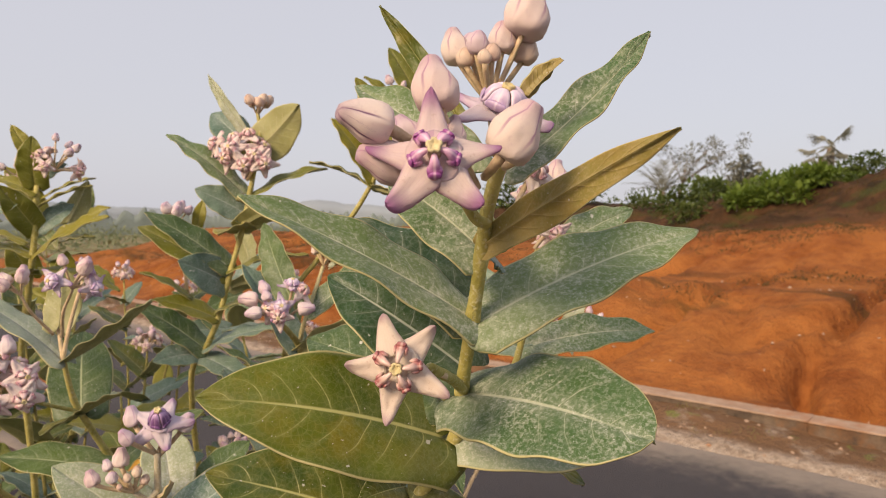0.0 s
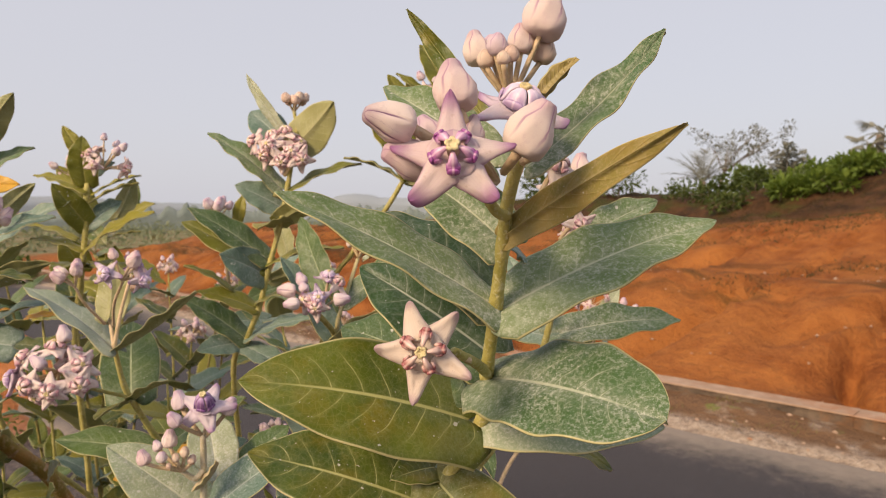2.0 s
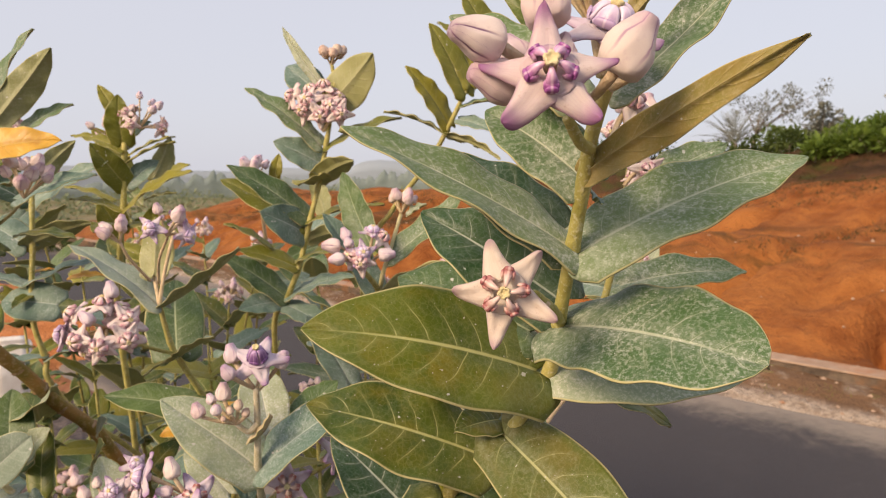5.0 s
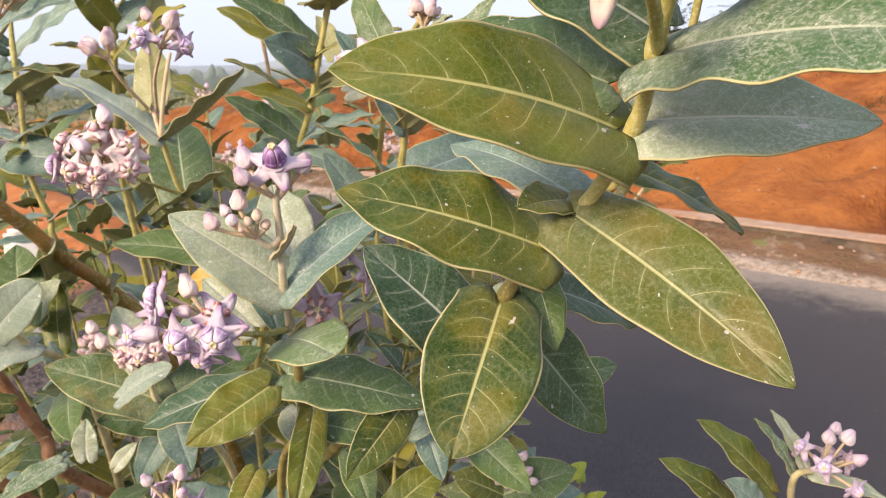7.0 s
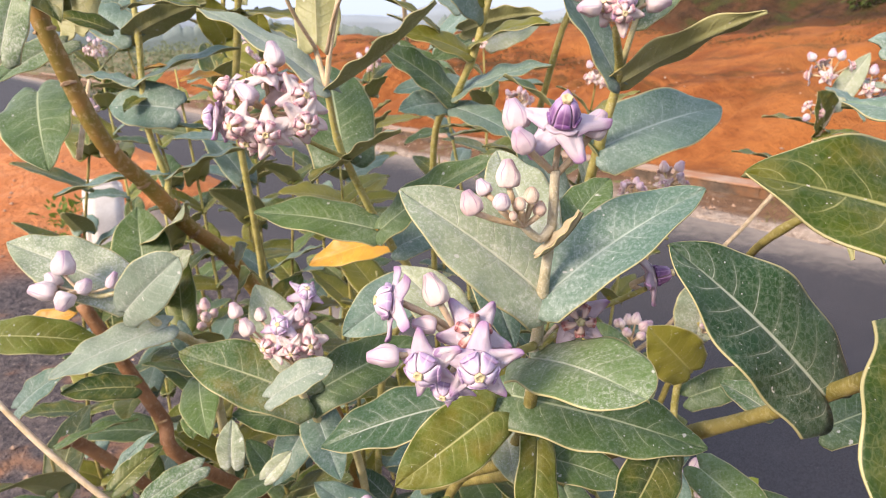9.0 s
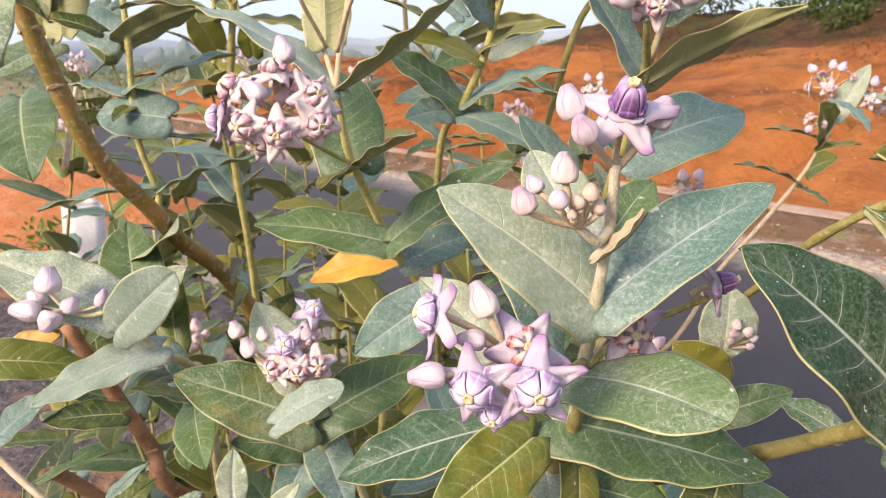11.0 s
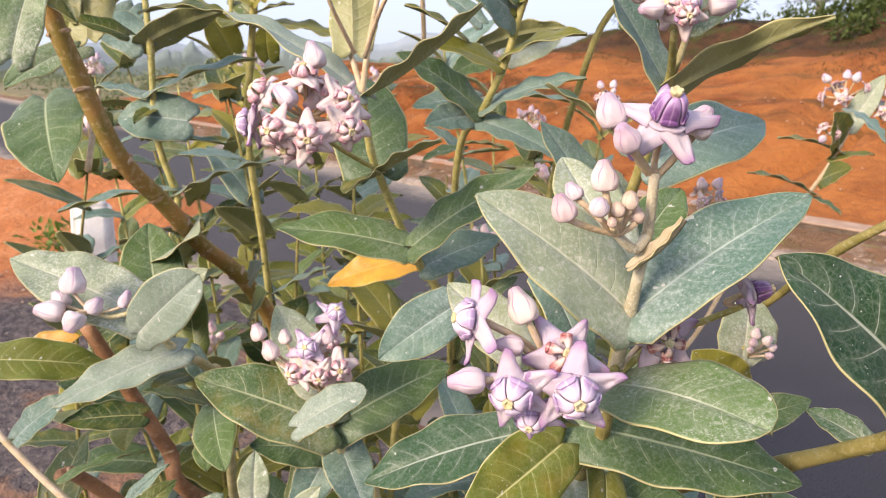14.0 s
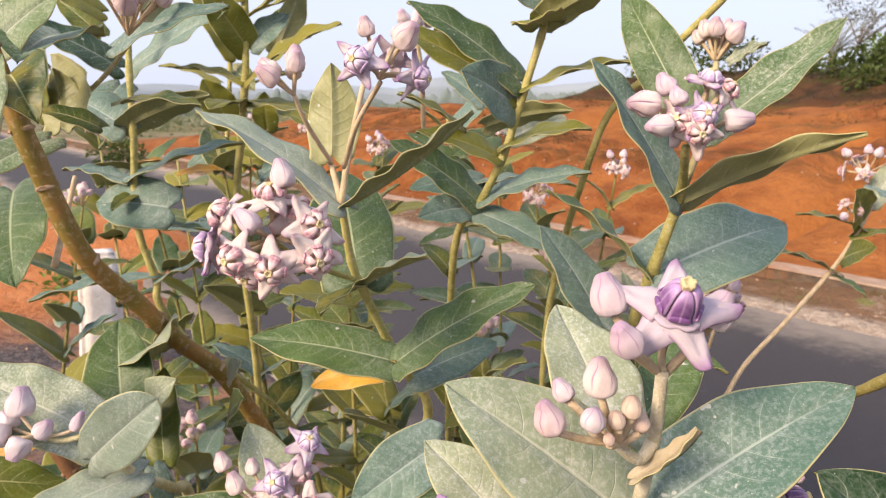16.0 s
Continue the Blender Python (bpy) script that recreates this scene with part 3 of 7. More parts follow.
def leaf(plant, base, tip, face, width=0.5, tone="green", bend=0.06, fold=0.12, wave=0.02, twist=0.0, fine=False, blunt=0.0, label=""):
    """A clasping blade from base to tip, its upper side towards face; width, bend and fold as shares of its length and width."""
    base, tip = Vector(base), Vector(tip)
    length = (tip - base).length
    half = width * length / 2
    rng = random.Random(int(abs(base.x * 7919 + base.y * 104729 + tip.z * 1299709) * 1000))
    nu, nv = (34, 10) if fine else (16, 5)
    phase, beat = rng.uniform(0, 6.28), rng.uniform(2.2, 3.6)
    thick = 0.0007
    top, uvs = [], []
    for i in range(nu + 1):
        u = i / nu
        uu = 1 - (1 - u) ** 1.15
        power = 0.78 - 0.38 * blunt
        best = 0.47 / (0.47 + power)
        w = half * (uu ** 0.47 * (1 - uu) ** power / (best ** 0.47 * (1 - best) ** power) + 0.60 * (1 - uu) ** 14)
        w = max(w, 0.0006)
        turn = radians(twist) * uu
        for j in range(-nv, nv + 1):
            v = j / nv
            a = abs(v)
            x = length * uu - min(0.12 * length, 0.50 * half) * (1 - uu) ** 6 * math.sin(2.36 * a)
            y = w * v
            z = fold * w * (a ** 1.25) - 0.0012 * math.exp(-(v * 9) ** 2) + bend * length * (4 * uu * (1 - uu))
            z += wave * length * a * a * math.sin(beat * 6.28 * uu + phase + (1.9 if v > 0 else 0.0)) * min(1, 5 * uu) * min(1, 6 * (1 - uu) + 0.15)
            z -= 0.42 * w * (1 - uu) ** 6 * a * a
            y, z = y * math.cos(turn) - z * math.sin(turn), y * math.sin(turn) + z * math.cos(turn)
            top.append(Vector((x, y, z)))
            uvs.append((uu, 0.5 + 0.5 * v))
    row = 2 * nv + 1
    low = [p - Vector((0, 0, thick * (1.0 + 1.6 * math.exp(-((k % row - nv) / nv * 8) ** 2)))) for k, p in enumerate(top)]
    count = len(top)
    faces, slots = [], []
    for i in range(nu):
        for j in range(row - 1):
            a, b, c, d = i * row + j, i * row + j + 1, (i + 1) * row + j + 1, (i + 1) * row + j
            faces += [(a, d, c, b), (count + a, count + b, count + c, count + d)]
            slots += [0, 1]
        for j, flip in ((0, False), (row - 1, True)):
            a, d = i * row + j, (i + 1) * row + j
            faces.append((a, count + a, count + d, d) if not flip else (a, d, count + d, count + a))
            slots.append(0)
    for i in (0, nu):
        for j in range(row - 1):
            a, b = i * row + j, i * row + j + 1
            faces.append((a, b, count + b, count + a) if i == 0 else (b, a, count + a, count + b))
            slots.append(0)
    under = {"tan": LEAF_TAN, "yellow": LEAF_YELLOW, "dry": LEAF_DRY}.get(tone, LEAF_UNDER)
    upper = LEAF_GREEN if tone == "tan" else TONES[tone]
    me = mesh_of("leaf", top + low, faces, [upper, under], slots, uvs + uvs)
    return link("leaf", me, plant, basis(base, tip - base, face), label)


def curve_points(points, per=6):
    """A smooth line through the points."""
    pts = [Vector(p) for p in points]
    pts = [pts[0] * 2 - pts[1]] + pts + [pts[-1] * 2 - pts[-2]]
    out = []
    for i in range(1, len(pts) - 2):
        a, b, c, d = pts[i - 1 : i + 3]
        for k in range(per):
            t = k / per
            out.append(0.5 * ((2 * b) + (c - a) * t + (2 * a - 5 * b + 4 * c - d) * t * t + (3 * b - a - 3 * c + d) * t ** 3))
    return out + [pts[-2]]


def tube(points, r0, r1, sides=8, knots=()):
    """Vertices and faces of a tapered, closed tube; knots: shares of its length where it swells."""
    pts = [Vector(p) for p in points]
    n = len(pts)
    verts, faces = [], []
    side = None
    for i, p in enumerate(pts):
        way = (pts[min(i + 1, n - 1)] - pts[max(i - 1, 0)]).normalized()
        side = way.orthogonal().normalized() if side is None else (side - way * side.dot(way)).normalized()
        other = way.cross(side)
        f = i / (n - 1)
        r = r0 + (r1 - r0) * f
        r *= 1 + sum(0.20 * math.exp(-(((f - k) * n / 1.1) ** 2)) for k in knots)
        verts += [p + (side * math.cos(6.2832 * j / sides) + other * math.sin(6.2832 * j / sides)) * r for j in range(sides)]
    for i in range(n - 1):
        for j in range(sides):
            k = (j + 1) % sides
            faces.append((i * sides + j, i * sides + k, (i + 1) * sides + k, (i + 1) * sides + j))
    faces += [tuple(reversed(range(sides))), tuple(range((n - 1) * sides, n * sides))]
    return verts, faces


def stem(plant, points, r0, r1, material=None, name="stem", sides=10, knots=(), per=7, scars=0):
    line = curve_points(points, per)
    start = line[0]
    verts, faces = tube([p - start for p in line], r0, r1, sides, knots)
    ob = link(name, mesh_of(name, verts, faces, [material or STEM_GREEN]), plant, Matrix.Translation(start))
    for k in range(scars):
        # crescent leaf scars in opposite pairs, each pair turned by a right angle
        f = (k // 2 + 0.5) / (scars / 2)
        at = min(int(f * (len(line) - 1)), len(line) - 2)
        way = (line[at + 1] - line[at]).normalized()
        out = way.orthogonal().normalized()
        out = Matrix.Rotation(1.57 * (k // 2) + 3.14 * (k % 2) + 0.5, 3, way) @ out
        r = r0 + (r1 - r0) * f
        v, fc = [], []
        for i in range(9):
            a = 6.2832 * i / 9
            cross = way.cross(out)
            bow = 0.16 * math.cos(a) ** 2
            v.append(out * (r * 0.62) + (cross * math.cos(a) * 0.98 + way * (math.sin(a) * 0.34 + bow)) * r)
            v.append(out * (r * 1.10) + (cross * math.cos(a) * 0.60 + way * (math.sin(a) * 0.20 + bow * 0.4)) * r)
            v.append(out * (r * 1.02) + (cross * math.cos(a) * 0.26 + way * math.sin(a) * 0.09) * r)
        for i in range(9):
            j = (i + 1) % 9
            fc += [(3 * i, 3 * j, 3 * j + 1, 3 * i + 1), (3 * i + 1, 3 * j + 1, 3 * j + 2, 3 * i + 2)]
        fc.append(tuple(3 * i + 2 for i in range(9)))
        link("leaf_scar", mesh_of("leaf_scar", v, fc, [SCAR]), ob, Matrix.Translation(line[at]))
    return ob


def petal_mesh(name, reflex, width, material, curl=0.0):
    """One lobe of a crown flower of radius 1: from the rim of the cup outward along x; reflex in degrees bends it back."""
    nu, nv = 16, 5
    top, uvs = [], []
    x, z = 0.20, 0.02
    for i in range(nu + 1):
        u = i / nu
        w = width * (0.78 * (1 - u) ** 1.8 + 0.62 * (1 - 0.22 * u) * (1 - u ** 7) ** 0.5)
        w = max(w, 0.02)
        drift = 0.16 * curl * u * u
        for j in range(-nv, nv + 1):
            v = j / nv
            # edges rolled back, a shallow channel along the middle, the tip turned to one side
            cup = (-0.38 - 0.45 * u) * w * abs(v) ** 2.2 - 0.06 * math.exp(-(v * 2.2) ** 2) * math.sin(math.pi * min(1, u * 1.2)) + 0.12 * u ** 4
            cup += 0.035 * noise.noise(Vector((u * 3.0, v * 1.6, reflex + curl))) + 0.016 * noise.noise(Vector((u * 9.0, v * 4.0, reflex - curl)))
            twist = 1.5 * curl * u * u * v * w
            top.append(Vector((x, w * v + drift, z + cup + twist)))
            uvs.append((u, 0.5 + 0.5 * v))
        bend = radians(reflex) * (0.35 + 1.1 * u ** 1.6)
        x += 0.80 / nu * math.cos(bend) * (1.0 + 0.15 * (reflex > 50))
        z -= 0.80 / nu * math.sin(bend) * (1.0 + 0.15 * (reflex > 50))
    row, count = 2 * nv + 1, len(top)
    low = [p - Vector((0, 0, 0.026)) for p in top]
    faces = []
    for i in range(nu):
        for j in range(row - 1):
            a, b, c, d = i * row + j, i * row + j + 1, (i + 1) * row + j + 1, (i + 1) * row + j
            faces += [(a, d, c, b), (count + a, count + b, count + c, count + d)]
        a, d = i * row, (i + 1) * row
        faces.append((a, count + a, count + d, d))
        a, d = a + row - 1, d + row - 1
        faces.append((a, d, count + d, count + a))
    for j in range(row - 1):
        a = nu * row + j
        faces.append((a + 1, a, count + a, count + a + 1))
        faces.append((j, j + 1, count + j + 1, count + j))
    return mesh_of(name, top + low, faces, [material], None, uvs + uvs)


def lobe_mesh(name, material, tall, fat):
    """A fleshy keeled corona lobe of a flower of radius 1: a fin from the column's top down to a coiled spur at the rim."""
    top = 0.24 + tall
    line = [(0.11, 0, top), (0.18, 0, top), (0.27, 0, top * 0.84), (0.335, 0, top * 0.52), (0.355, 0, 0.14), (0.41, 0, 0.07), (0.45, 0, 0.12), (0.43, 0, 0.18), (0.40, 0, 0.15)]
    pts = curve_points(line, 4)
    verts, faces = [], []
    n, sides = len(pts), 10
    for i, p in enumerate(pts):
        way = (pts[min(i + 1, n - 1)] - pts[max(i - 1, 0)]).normalized()
        flat = Vector((0, 1, 0))
        other = way.cross(flat)
        f = i / (n - 1)
        r = 0.035 + 0.050 * math.sin(math.pi * min(1, f * 1.15)) ** 0.8
        if f > 0.7:
            r *= 0.75
        for j in range(sides):
            a = 6.2832 * j / sides
            verts.append(p + flat * math.cos(a) * max(r * 0.8, fat * p.x * (1 - 0.45 * max(0, f - 0.55) / 0.45)) + other * math.sin(a) * r * 0.85)
    for i in range(n - 1):
        for j in range(sides):
            k = (j + 1) % sides
            faces.append((i * sides + j, i * sides + k, (i + 1) * sides + k, (i + 1) * sides + j))
    faces += [tuple(reversed(range(sides))), tuple(range((n - 1) * sides, n * sides))]
    # two ears beside the lobe's foot
    for side in (-1, 1):
        c = Vector((0.33, 0.10 * side, 0.09 + 0.18 * tall))
        start = len(verts)
        for i in range(5):
            for j in range(6):
                th, ph = math.pi * (i + 0.5) / 5, 6.2832 * j / 6
                verts.append(c + Vector((0.10 * math.sin(th) * math.cos(ph), 0.045 * math.sin(th) * math.sin(ph), (0.08 + 0.2 * tall) * math.cos(th))))
        for i in range(4):
            for j in range(6):
                k = (j + 1) % 6
                faces.append((start + i * 6 + j, start + (i + 1) * 6 + j, start + (i + 1) * 6 + k, start + i * 6 + k))
        faces += [tuple(start + j for j in range(6)), tuple(start + 24 + j for j in reversed(range(6)))]
    return mesh_of(name, verts, faces, [material])


def lathe(profile, sides, lobes=0, depth=0.0, twist=0.0):
    verts, uvs, faces = [], [], []
    n = len(profile)
    for i, (r, z) in enumerate(profile):
        for j in range(sides):
            a = 6.2832 * j / sides
            k = r * (1 + depth * (abs(math.cos(lobes * a / 2)) ** 0.55 - 0.72) * min(1, 2.0 * i / (n - 1)) if lobes else 1)
            b = a + twist * i / (n - 1)
            verts.append(Vector((k * math.cos(b), k * math.sin(b), z)))
            uvs.append((i / (n - 1), (j / sides) if not lobes else (j / sides + 0.0)))
    for i in range(n - 1):
        for j in range(sides):
            k = (j + 1) % sides
            faces.append((i * sides + j, i * sides + k, (i + 1) * sides + k, (i + 1) * sides + j))
    faces += [tuple(reversed(range(sides))), tuple(range((n - 1) * sides, n * sides))]
    return verts, faces, uvs


def cup_mesh(name, material):
    """The fused cup under the lobes, with its calyx, of a flower of radius 1."""
    v, f, uv = lathe([(0.05, -0.30), (0.13, -0.28), (0.16, -0.20), (0.30, -0.14), (0.36, -0.08), (0.38, -0.035), (0.34, -0.02), (0.2, -0.015), (0.04, -0.01)], 20, 5, 0.18)
    return mesh_of(name, v, f, [material], None, [(0.05, b) for a, b in uv])


def disc_mesh(tall):
    """The five-sided stigma disc with a raised star, on its column, of a flower of radius 1."""
    v, f, uv = lathe([(0.09, 0.03), (0.09, 0.20 + tall), (0.105, 0.235 + tall), (0.105, 0.275 + tall), (0.075, 0.29 + tall), (0.05, 0.255 + tall), (0.02, 0.25 + tall)], 20, 5, 0.34)
    return mesh_of("stigma_disc", v, f, [DISC_YELLOW], None, uv)


FLOWERS = {}
for kind, petal, corona, reflex, wide, tall, big, fat in (
    ("star", PETAL_CREAM, CORONA_PURPLE, 17, 0.24, 0.06, 0.76, 0.34),
    ("faded", PETAL_FADED, CORONA_MAROON, 18, 0.24, 0.03, 0.92, 0.26),
    ("dusk", PETAL_LILAC, CORONA_MAROON, 26, 0.25, 0.05, 0.92, 0.36),
    ("lilac", PETAL_LILAC, CORONA_VIOLET, 28, 0.235, 0.10, 0.86, 0.66),
    ("tower", PETAL_LILAC, CORONA_DEEP, 42, 0.25, 0.42, 0.66, 0.66),
    ("pink", PETAL_PINK, CORONA_PALE, 34, 0.26, 0.07, 0.90, 0.48),
):
    FLOWERS[kind] = (
        [petal_mesh("petal", reflex + d, wide, petal, c) for d, c in ((0, 0.5), (12, -0.7), (-8, 0.15))],
        lobe_mesh("corona_lobe", corona, tall, fat),
        cup_mesh("flower", petal),
        disc_mesh(tall * big),
        big,
    )


def flower(plant, centre, face, radius, kind="star", spin=0.0, label=""):
    petals, lobe, cup, disc, big = FLOWERS[kind]
    up = Vector(face).normalized()
    level = Vector((0, 0, 1)) - up * up.z
    level = level.normalized() if level.length > 0.05 else up.orthogonal().normalized()
    m = basis(centre, level, up) @ pose(0, 0, 0, 0, 0, spin) @ Matrix.Diagonal((radius, radius, radius, 1))
    ob = link("flower", cup, plant, m, label)
    rng = random.Random(int(radius * 1e6 + spin * 7))
    for i in range(5):
        turn = m @ pose(0, 0, 0, rng.uniform(-7, 7), rng.uniform(-9, 9), 72 * i)
        link("petal", petals[rng.randrange(3)], ob, turn @ Matrix.Diagonal((rng.uniform(0.92, 1.06), 1, 1, 1)))
        link("corona_lobe", lobe, ob, m @ pose(0, 0, 0, 0, 0, 72 * i + 36) @ Matrix.Diagonal((big, big, big, 1)))
    link("stigma_disc", disc, ob, m)
    return ob


def bud_mesh(name, profile, material, depth, twist):
    # five flat-sided valves that meet in creased corners
    sides, n = 60, len(profile)
    v, f, uv = lathe(profile, sides)
    for i, (r, z) in enumerate(profile):
        share = min(1, 1.6 * i / (n - 1))
        for j in range(sides):
            a = 6.2832 * j / sides
            t = (a + 0.62832) % 1.25664 - 0.62832
            flat = 0.809 / math.cos(t)
            crease = math.exp(-(((0.62832 - abs(t)) / 0.10) ** 2))
            k = r * (1.06 - 0.62 * share + 0.62 * share * flat) * (1 - depth * 0.42 * share * crease)
            b = a + twist * i / (n - 1)
            v[i * sides + j] = Vector((k * math.cos(b), k * math.sin(b), z))
    v = [p + Vector((noise.noise(p * 3.1), noise.noise(p * 3.1 + Vector((5, 0, 0))), 0)) * 0.06 + Vector((noise.noise(p * 9), noise.noise(p * 9 + Vector((5, 0, 0))), 0)) * 0.014 for p in v]
    return mesh_of(name, v, f, [material], None, uv)


FAT = [(0.10, 0.0), (0.28, 0.012), (0.385, 0.07), (0.435, 0.18), (0.44, 0.30), (0.425, 0.42), (0.39, 0.55), (0.34, 0.68), (0.28, 0.80), (0.225, 0.90), (0.165, 0.965), (0.04, 0.985)]
ROUND = [(0.14, 0.0), (0.30, 0.04), (0.44, 0.18), (0.48, 0.36), (0.47, 0.54), (0.40, 0.72), (0.30, 0.86), (0.17, 0.95), (0.05, 0.98)]
BUDS = {
    "pink": bud_mesh("bud", FAT, BUD_PINK, 0.21, 0.5),
    "pale": bud_mesh("bud", FAT, BUD_PALE, 0.24, 0.4),
    "round": bud_mesh("bud", ROUND, BUD_PALE, 0.26, 0.3),
    "brown": bud_mesh("bud", ROUND, BUD_BROWN, 0.22, 0.3),
    "split": bud_mesh("bud", FAT, BUD_SPLIT, 0.42, 0.6),
}


def bud(plant, base, tip, kind="pink", girth=1.0, foot=None, stalk=0.0016):
    """A closed bud from base to tip; foot: where its stalk leaves the stem."""
    base, tip = Vector(base), Vector(tip)
    length = (tip - base).length
    m = basis(base, (tip - base).orthogonal(), tip - base) @ Matrix.Diagonal((length * girth, length * girth, length, 1))
    link("bud", BUDS[kind], plant, m)
    if foot is not None:
        foot = Vector(foot)
        stem(plant, [foot, foot.lerp(base, 0.55) + (tip - base) * -0.06, base + (tip - base) * 0.03], stalk * 0.9, stalk, STEM_PALE, "pedicel", 6, (), 3)


def stalk_to(plant, foot, centre, face, radius, thick=0.0014, material=None):
    """The pedicel of an open flower, bent to meet the back of its cup."""
    back = Vector(centre) - Vector(face).normalized() * radius * 0.28
    foot = Vector(foot)
    mid = foot.lerp(back, 0.6) - Vector(face).normalized() * radius * 0.35
    stem(plant, [foot, mid, back], thick, thick * 1.15, material or STEM_PALE, "pedicel", 6, (), 4)


def bloom(plant, foot, centre, face, radius, kind="star", spin=0.0):
    flower(plant, centre, face, radius, kind, spin)
    stalk_to(plant, foot, centre, face, radius)


def umbel(plant, foot, up, size, flowers, buds, seed, kind="pink", bud_kind="pale", radius=0.0185):
    """A loose head of open flowers and buds of about that size over the foot of its stalks."""
    rng = random.Random(seed)
    up = Vector(up).normalized()
    for i in range(flowers + buds):
        a = 2.4 * i + rng.uniform(-0.3, 0.3)
        f = math.sqrt((i + 0.6) / (flowers + buds))
        inner = i < buds
        tilt = radians(18 + 72 * f) if not inner else radians(10 + 45 * f)
        side = up.orthogonal().normalized()
        out = Matrix.Rotation(a, 3, up) @ side
        way = up * math.cos(tilt) + out * math.sin(tilt)
        at = Vector(foot) + way * size * (0.78 + rng.uniform(-0.1, 0.15)) + up * size * 0.2
        if inner:
            tall = radius * rng.uniform(0.6, 0.95)
            bud(plant, at, at + (way + up * 0.3).normalized() * tall, bud_kind, 1.0, foot, 0.0012)
        else:
            bloom(plant, foot, at, way + Vector((0, -0.25, 0)), radius * rng.uniform(0.9, 1.05), kind, rng.uniform(0, 72))


def shrub(label, foot, group="flowering shrubs on the verge"):
    ob = link("flowering_shrub", None, None, Matrix.Translation(foot))
    return tagged(ob, label, "shrub", group)


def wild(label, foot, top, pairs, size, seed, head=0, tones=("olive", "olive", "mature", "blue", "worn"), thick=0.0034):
    """One more shoot of the thicket: a stem with crosswise pairs of leaves, and a flower head on some."""
    rng = random.Random(seed)
    foot, top = Vector(foot), Vector(top)
    s = shrub(label, foot)
    sway = Vector((rng.uniform(-0.1, 0.1), rng.uniform(-0.1, 0.1), 0))
    line = [foot - Vector((0, 0, 0.02)), foot.lerp(top, 0.35) + sway, foot.lerp(top, 0.7) + sway * 0.7, top]
    pts = curve_points(line, 12)
    stem(s, line, thick * 1.4, thick * 0.5, STEM_OLIVE if rng.random() < 0.6 else STEM_GREEN, "stem", 8, [0.4 + 0.6 * i / pairs for i in range(pairs)], 10)
    spin = rng.uniform(0, 3)
    pairs += 3
    for i in range(pairs):
        f = 0.22 + 0.78 * (i + 0.6) / pairs
        at = pts[min(int(f * (len(pts) - 1)), len(pts) - 1)]
        spin += 1.57 + rng.uniform(-0.25, 0.25)
        for side in (0, 3.14):
            a = spin + side + rng.uniform(-0.2, 0.2)
            rise = rng.uniform(0.05, 0.75) * (0.5 + 0.7 * f)
            way = Vector((math.cos(a), math.sin(a), rise)).normalized()
            long = size * rng.uniform(0.75, 1.15) * (1.1 - 0.35 * abs(f - 0.7))
            up = Vector((-way.x * rise, -way.y * rise, 1.0)) + Vector((rng.uniform(-0.3, 0.3), rng.uniform(-0.5, 0.1), 0))
            leaf(s, at, at + way * long, up, rng.uniform(0.40, 0.56), tones[rng.randrange(len(tones))], rng.uniform(0.0, 0.10), rng.uniform(0.05, 0.25), rng.uniform(0.0, 0.025))
    if head == 1:
        umbel(s, top, (rng.uniform(-0.2, 0.2), rng.uniform(-0.5, 0), 1), 0.030, 6, 3, seed + 500, "pink", "pale", 0.0165)
    elif head == 2:
        umbel(s, top, (rng.uniform(-0.2, 0.2), rng.uniform(-0.5, 0), 1), 0.026, 0, 8, seed + 500, "pink", "pink", 0.018)
    return s

# ---- shrubs ----
# the nearest shoot
s = shrub("tall dusty-leaved shrub with pale star flowers and fat pink buds", (-0.42, 0.95, 0))
stem(s, [(0.022, 0.266, 1.375), (0.018, 0.28, 1.355), (0.017, 0.29, 1.34), (0.014, 0.309, 1.308), (0.01, 0.332, 1.27), (0.008, 0.36, 1.237), (-0.012, 0.373, 1.199), (-0.036, 0.402, 1.168), (-0.056, 0.408, 1.134)], 0.0030, 0.0038, STEM_GREEN, "stem", knots=(0.26, 0.38, 0.5, 0.63, 0.76, 0.88))
stem(s, [(-0.036, 0.402, 1.168), (-0.056, 0.408, 1.134), (-0.071, 0.473, 1.074), (-0.1, 0.517, 1.029), (-0.158, 0.554, 0.98), (-0.211, 0.593, 0.934), (-0.4, 0.85, 0.62), (-0.42, 0.95, -0.02)], 0.0037, 0.0052, STEM_OLIVE, "stem", knots=(0.1, 0.3, 0.45))
stem(s, [(0.018, 0.28, 1.351), (0.013, 0.272, 1.353), (0.007, 0.263, 1.362)], 0.0026, 0.0022, STEM_GREEN, "stem")
stem(s, [(0.02, 0.276, 1.366), (0.023, 0.271, 1.375), (0.021, 0.282, 1.390), (0.0195, 0.289, 1.404)], 0.0028, 0.0022, STEM_PALE, "stem")
stem(s, [(0.011, 0.332, 1.268), (0.005, 0.308, 1.279), (-0.005, 0.273, 1.292)], 0.0026, 0.0020, STEM_GREEN, "peduncle", knots=(0.3, 0.5, 0.7, 0.9))
stem(s, [(0.021, 0.271, 1.373), (0.025, 0.263, 1.374), (0.031, 0.256, 1.377)], 0.0020, 0.0018, STEM_PALE, "stem")
bloom(s, (0.009, 0.251, 1.365), (-0.003, 0.213, 1.372), (0.0, -0.94, 0.34), 0.0240, "star", 2)
bloom(s, (0.002, 0.288, 1.285), (-0.017, 0.254, 1.296), (-0.02, -0.995, 0.094), 0.0226, "faded", 24)
bloom(s, (0.021, 0.266, 1.379), (0.023, 0.264, 1.397), (0.20, -0.55, 0.81), 0.0235, "lilac", 28)
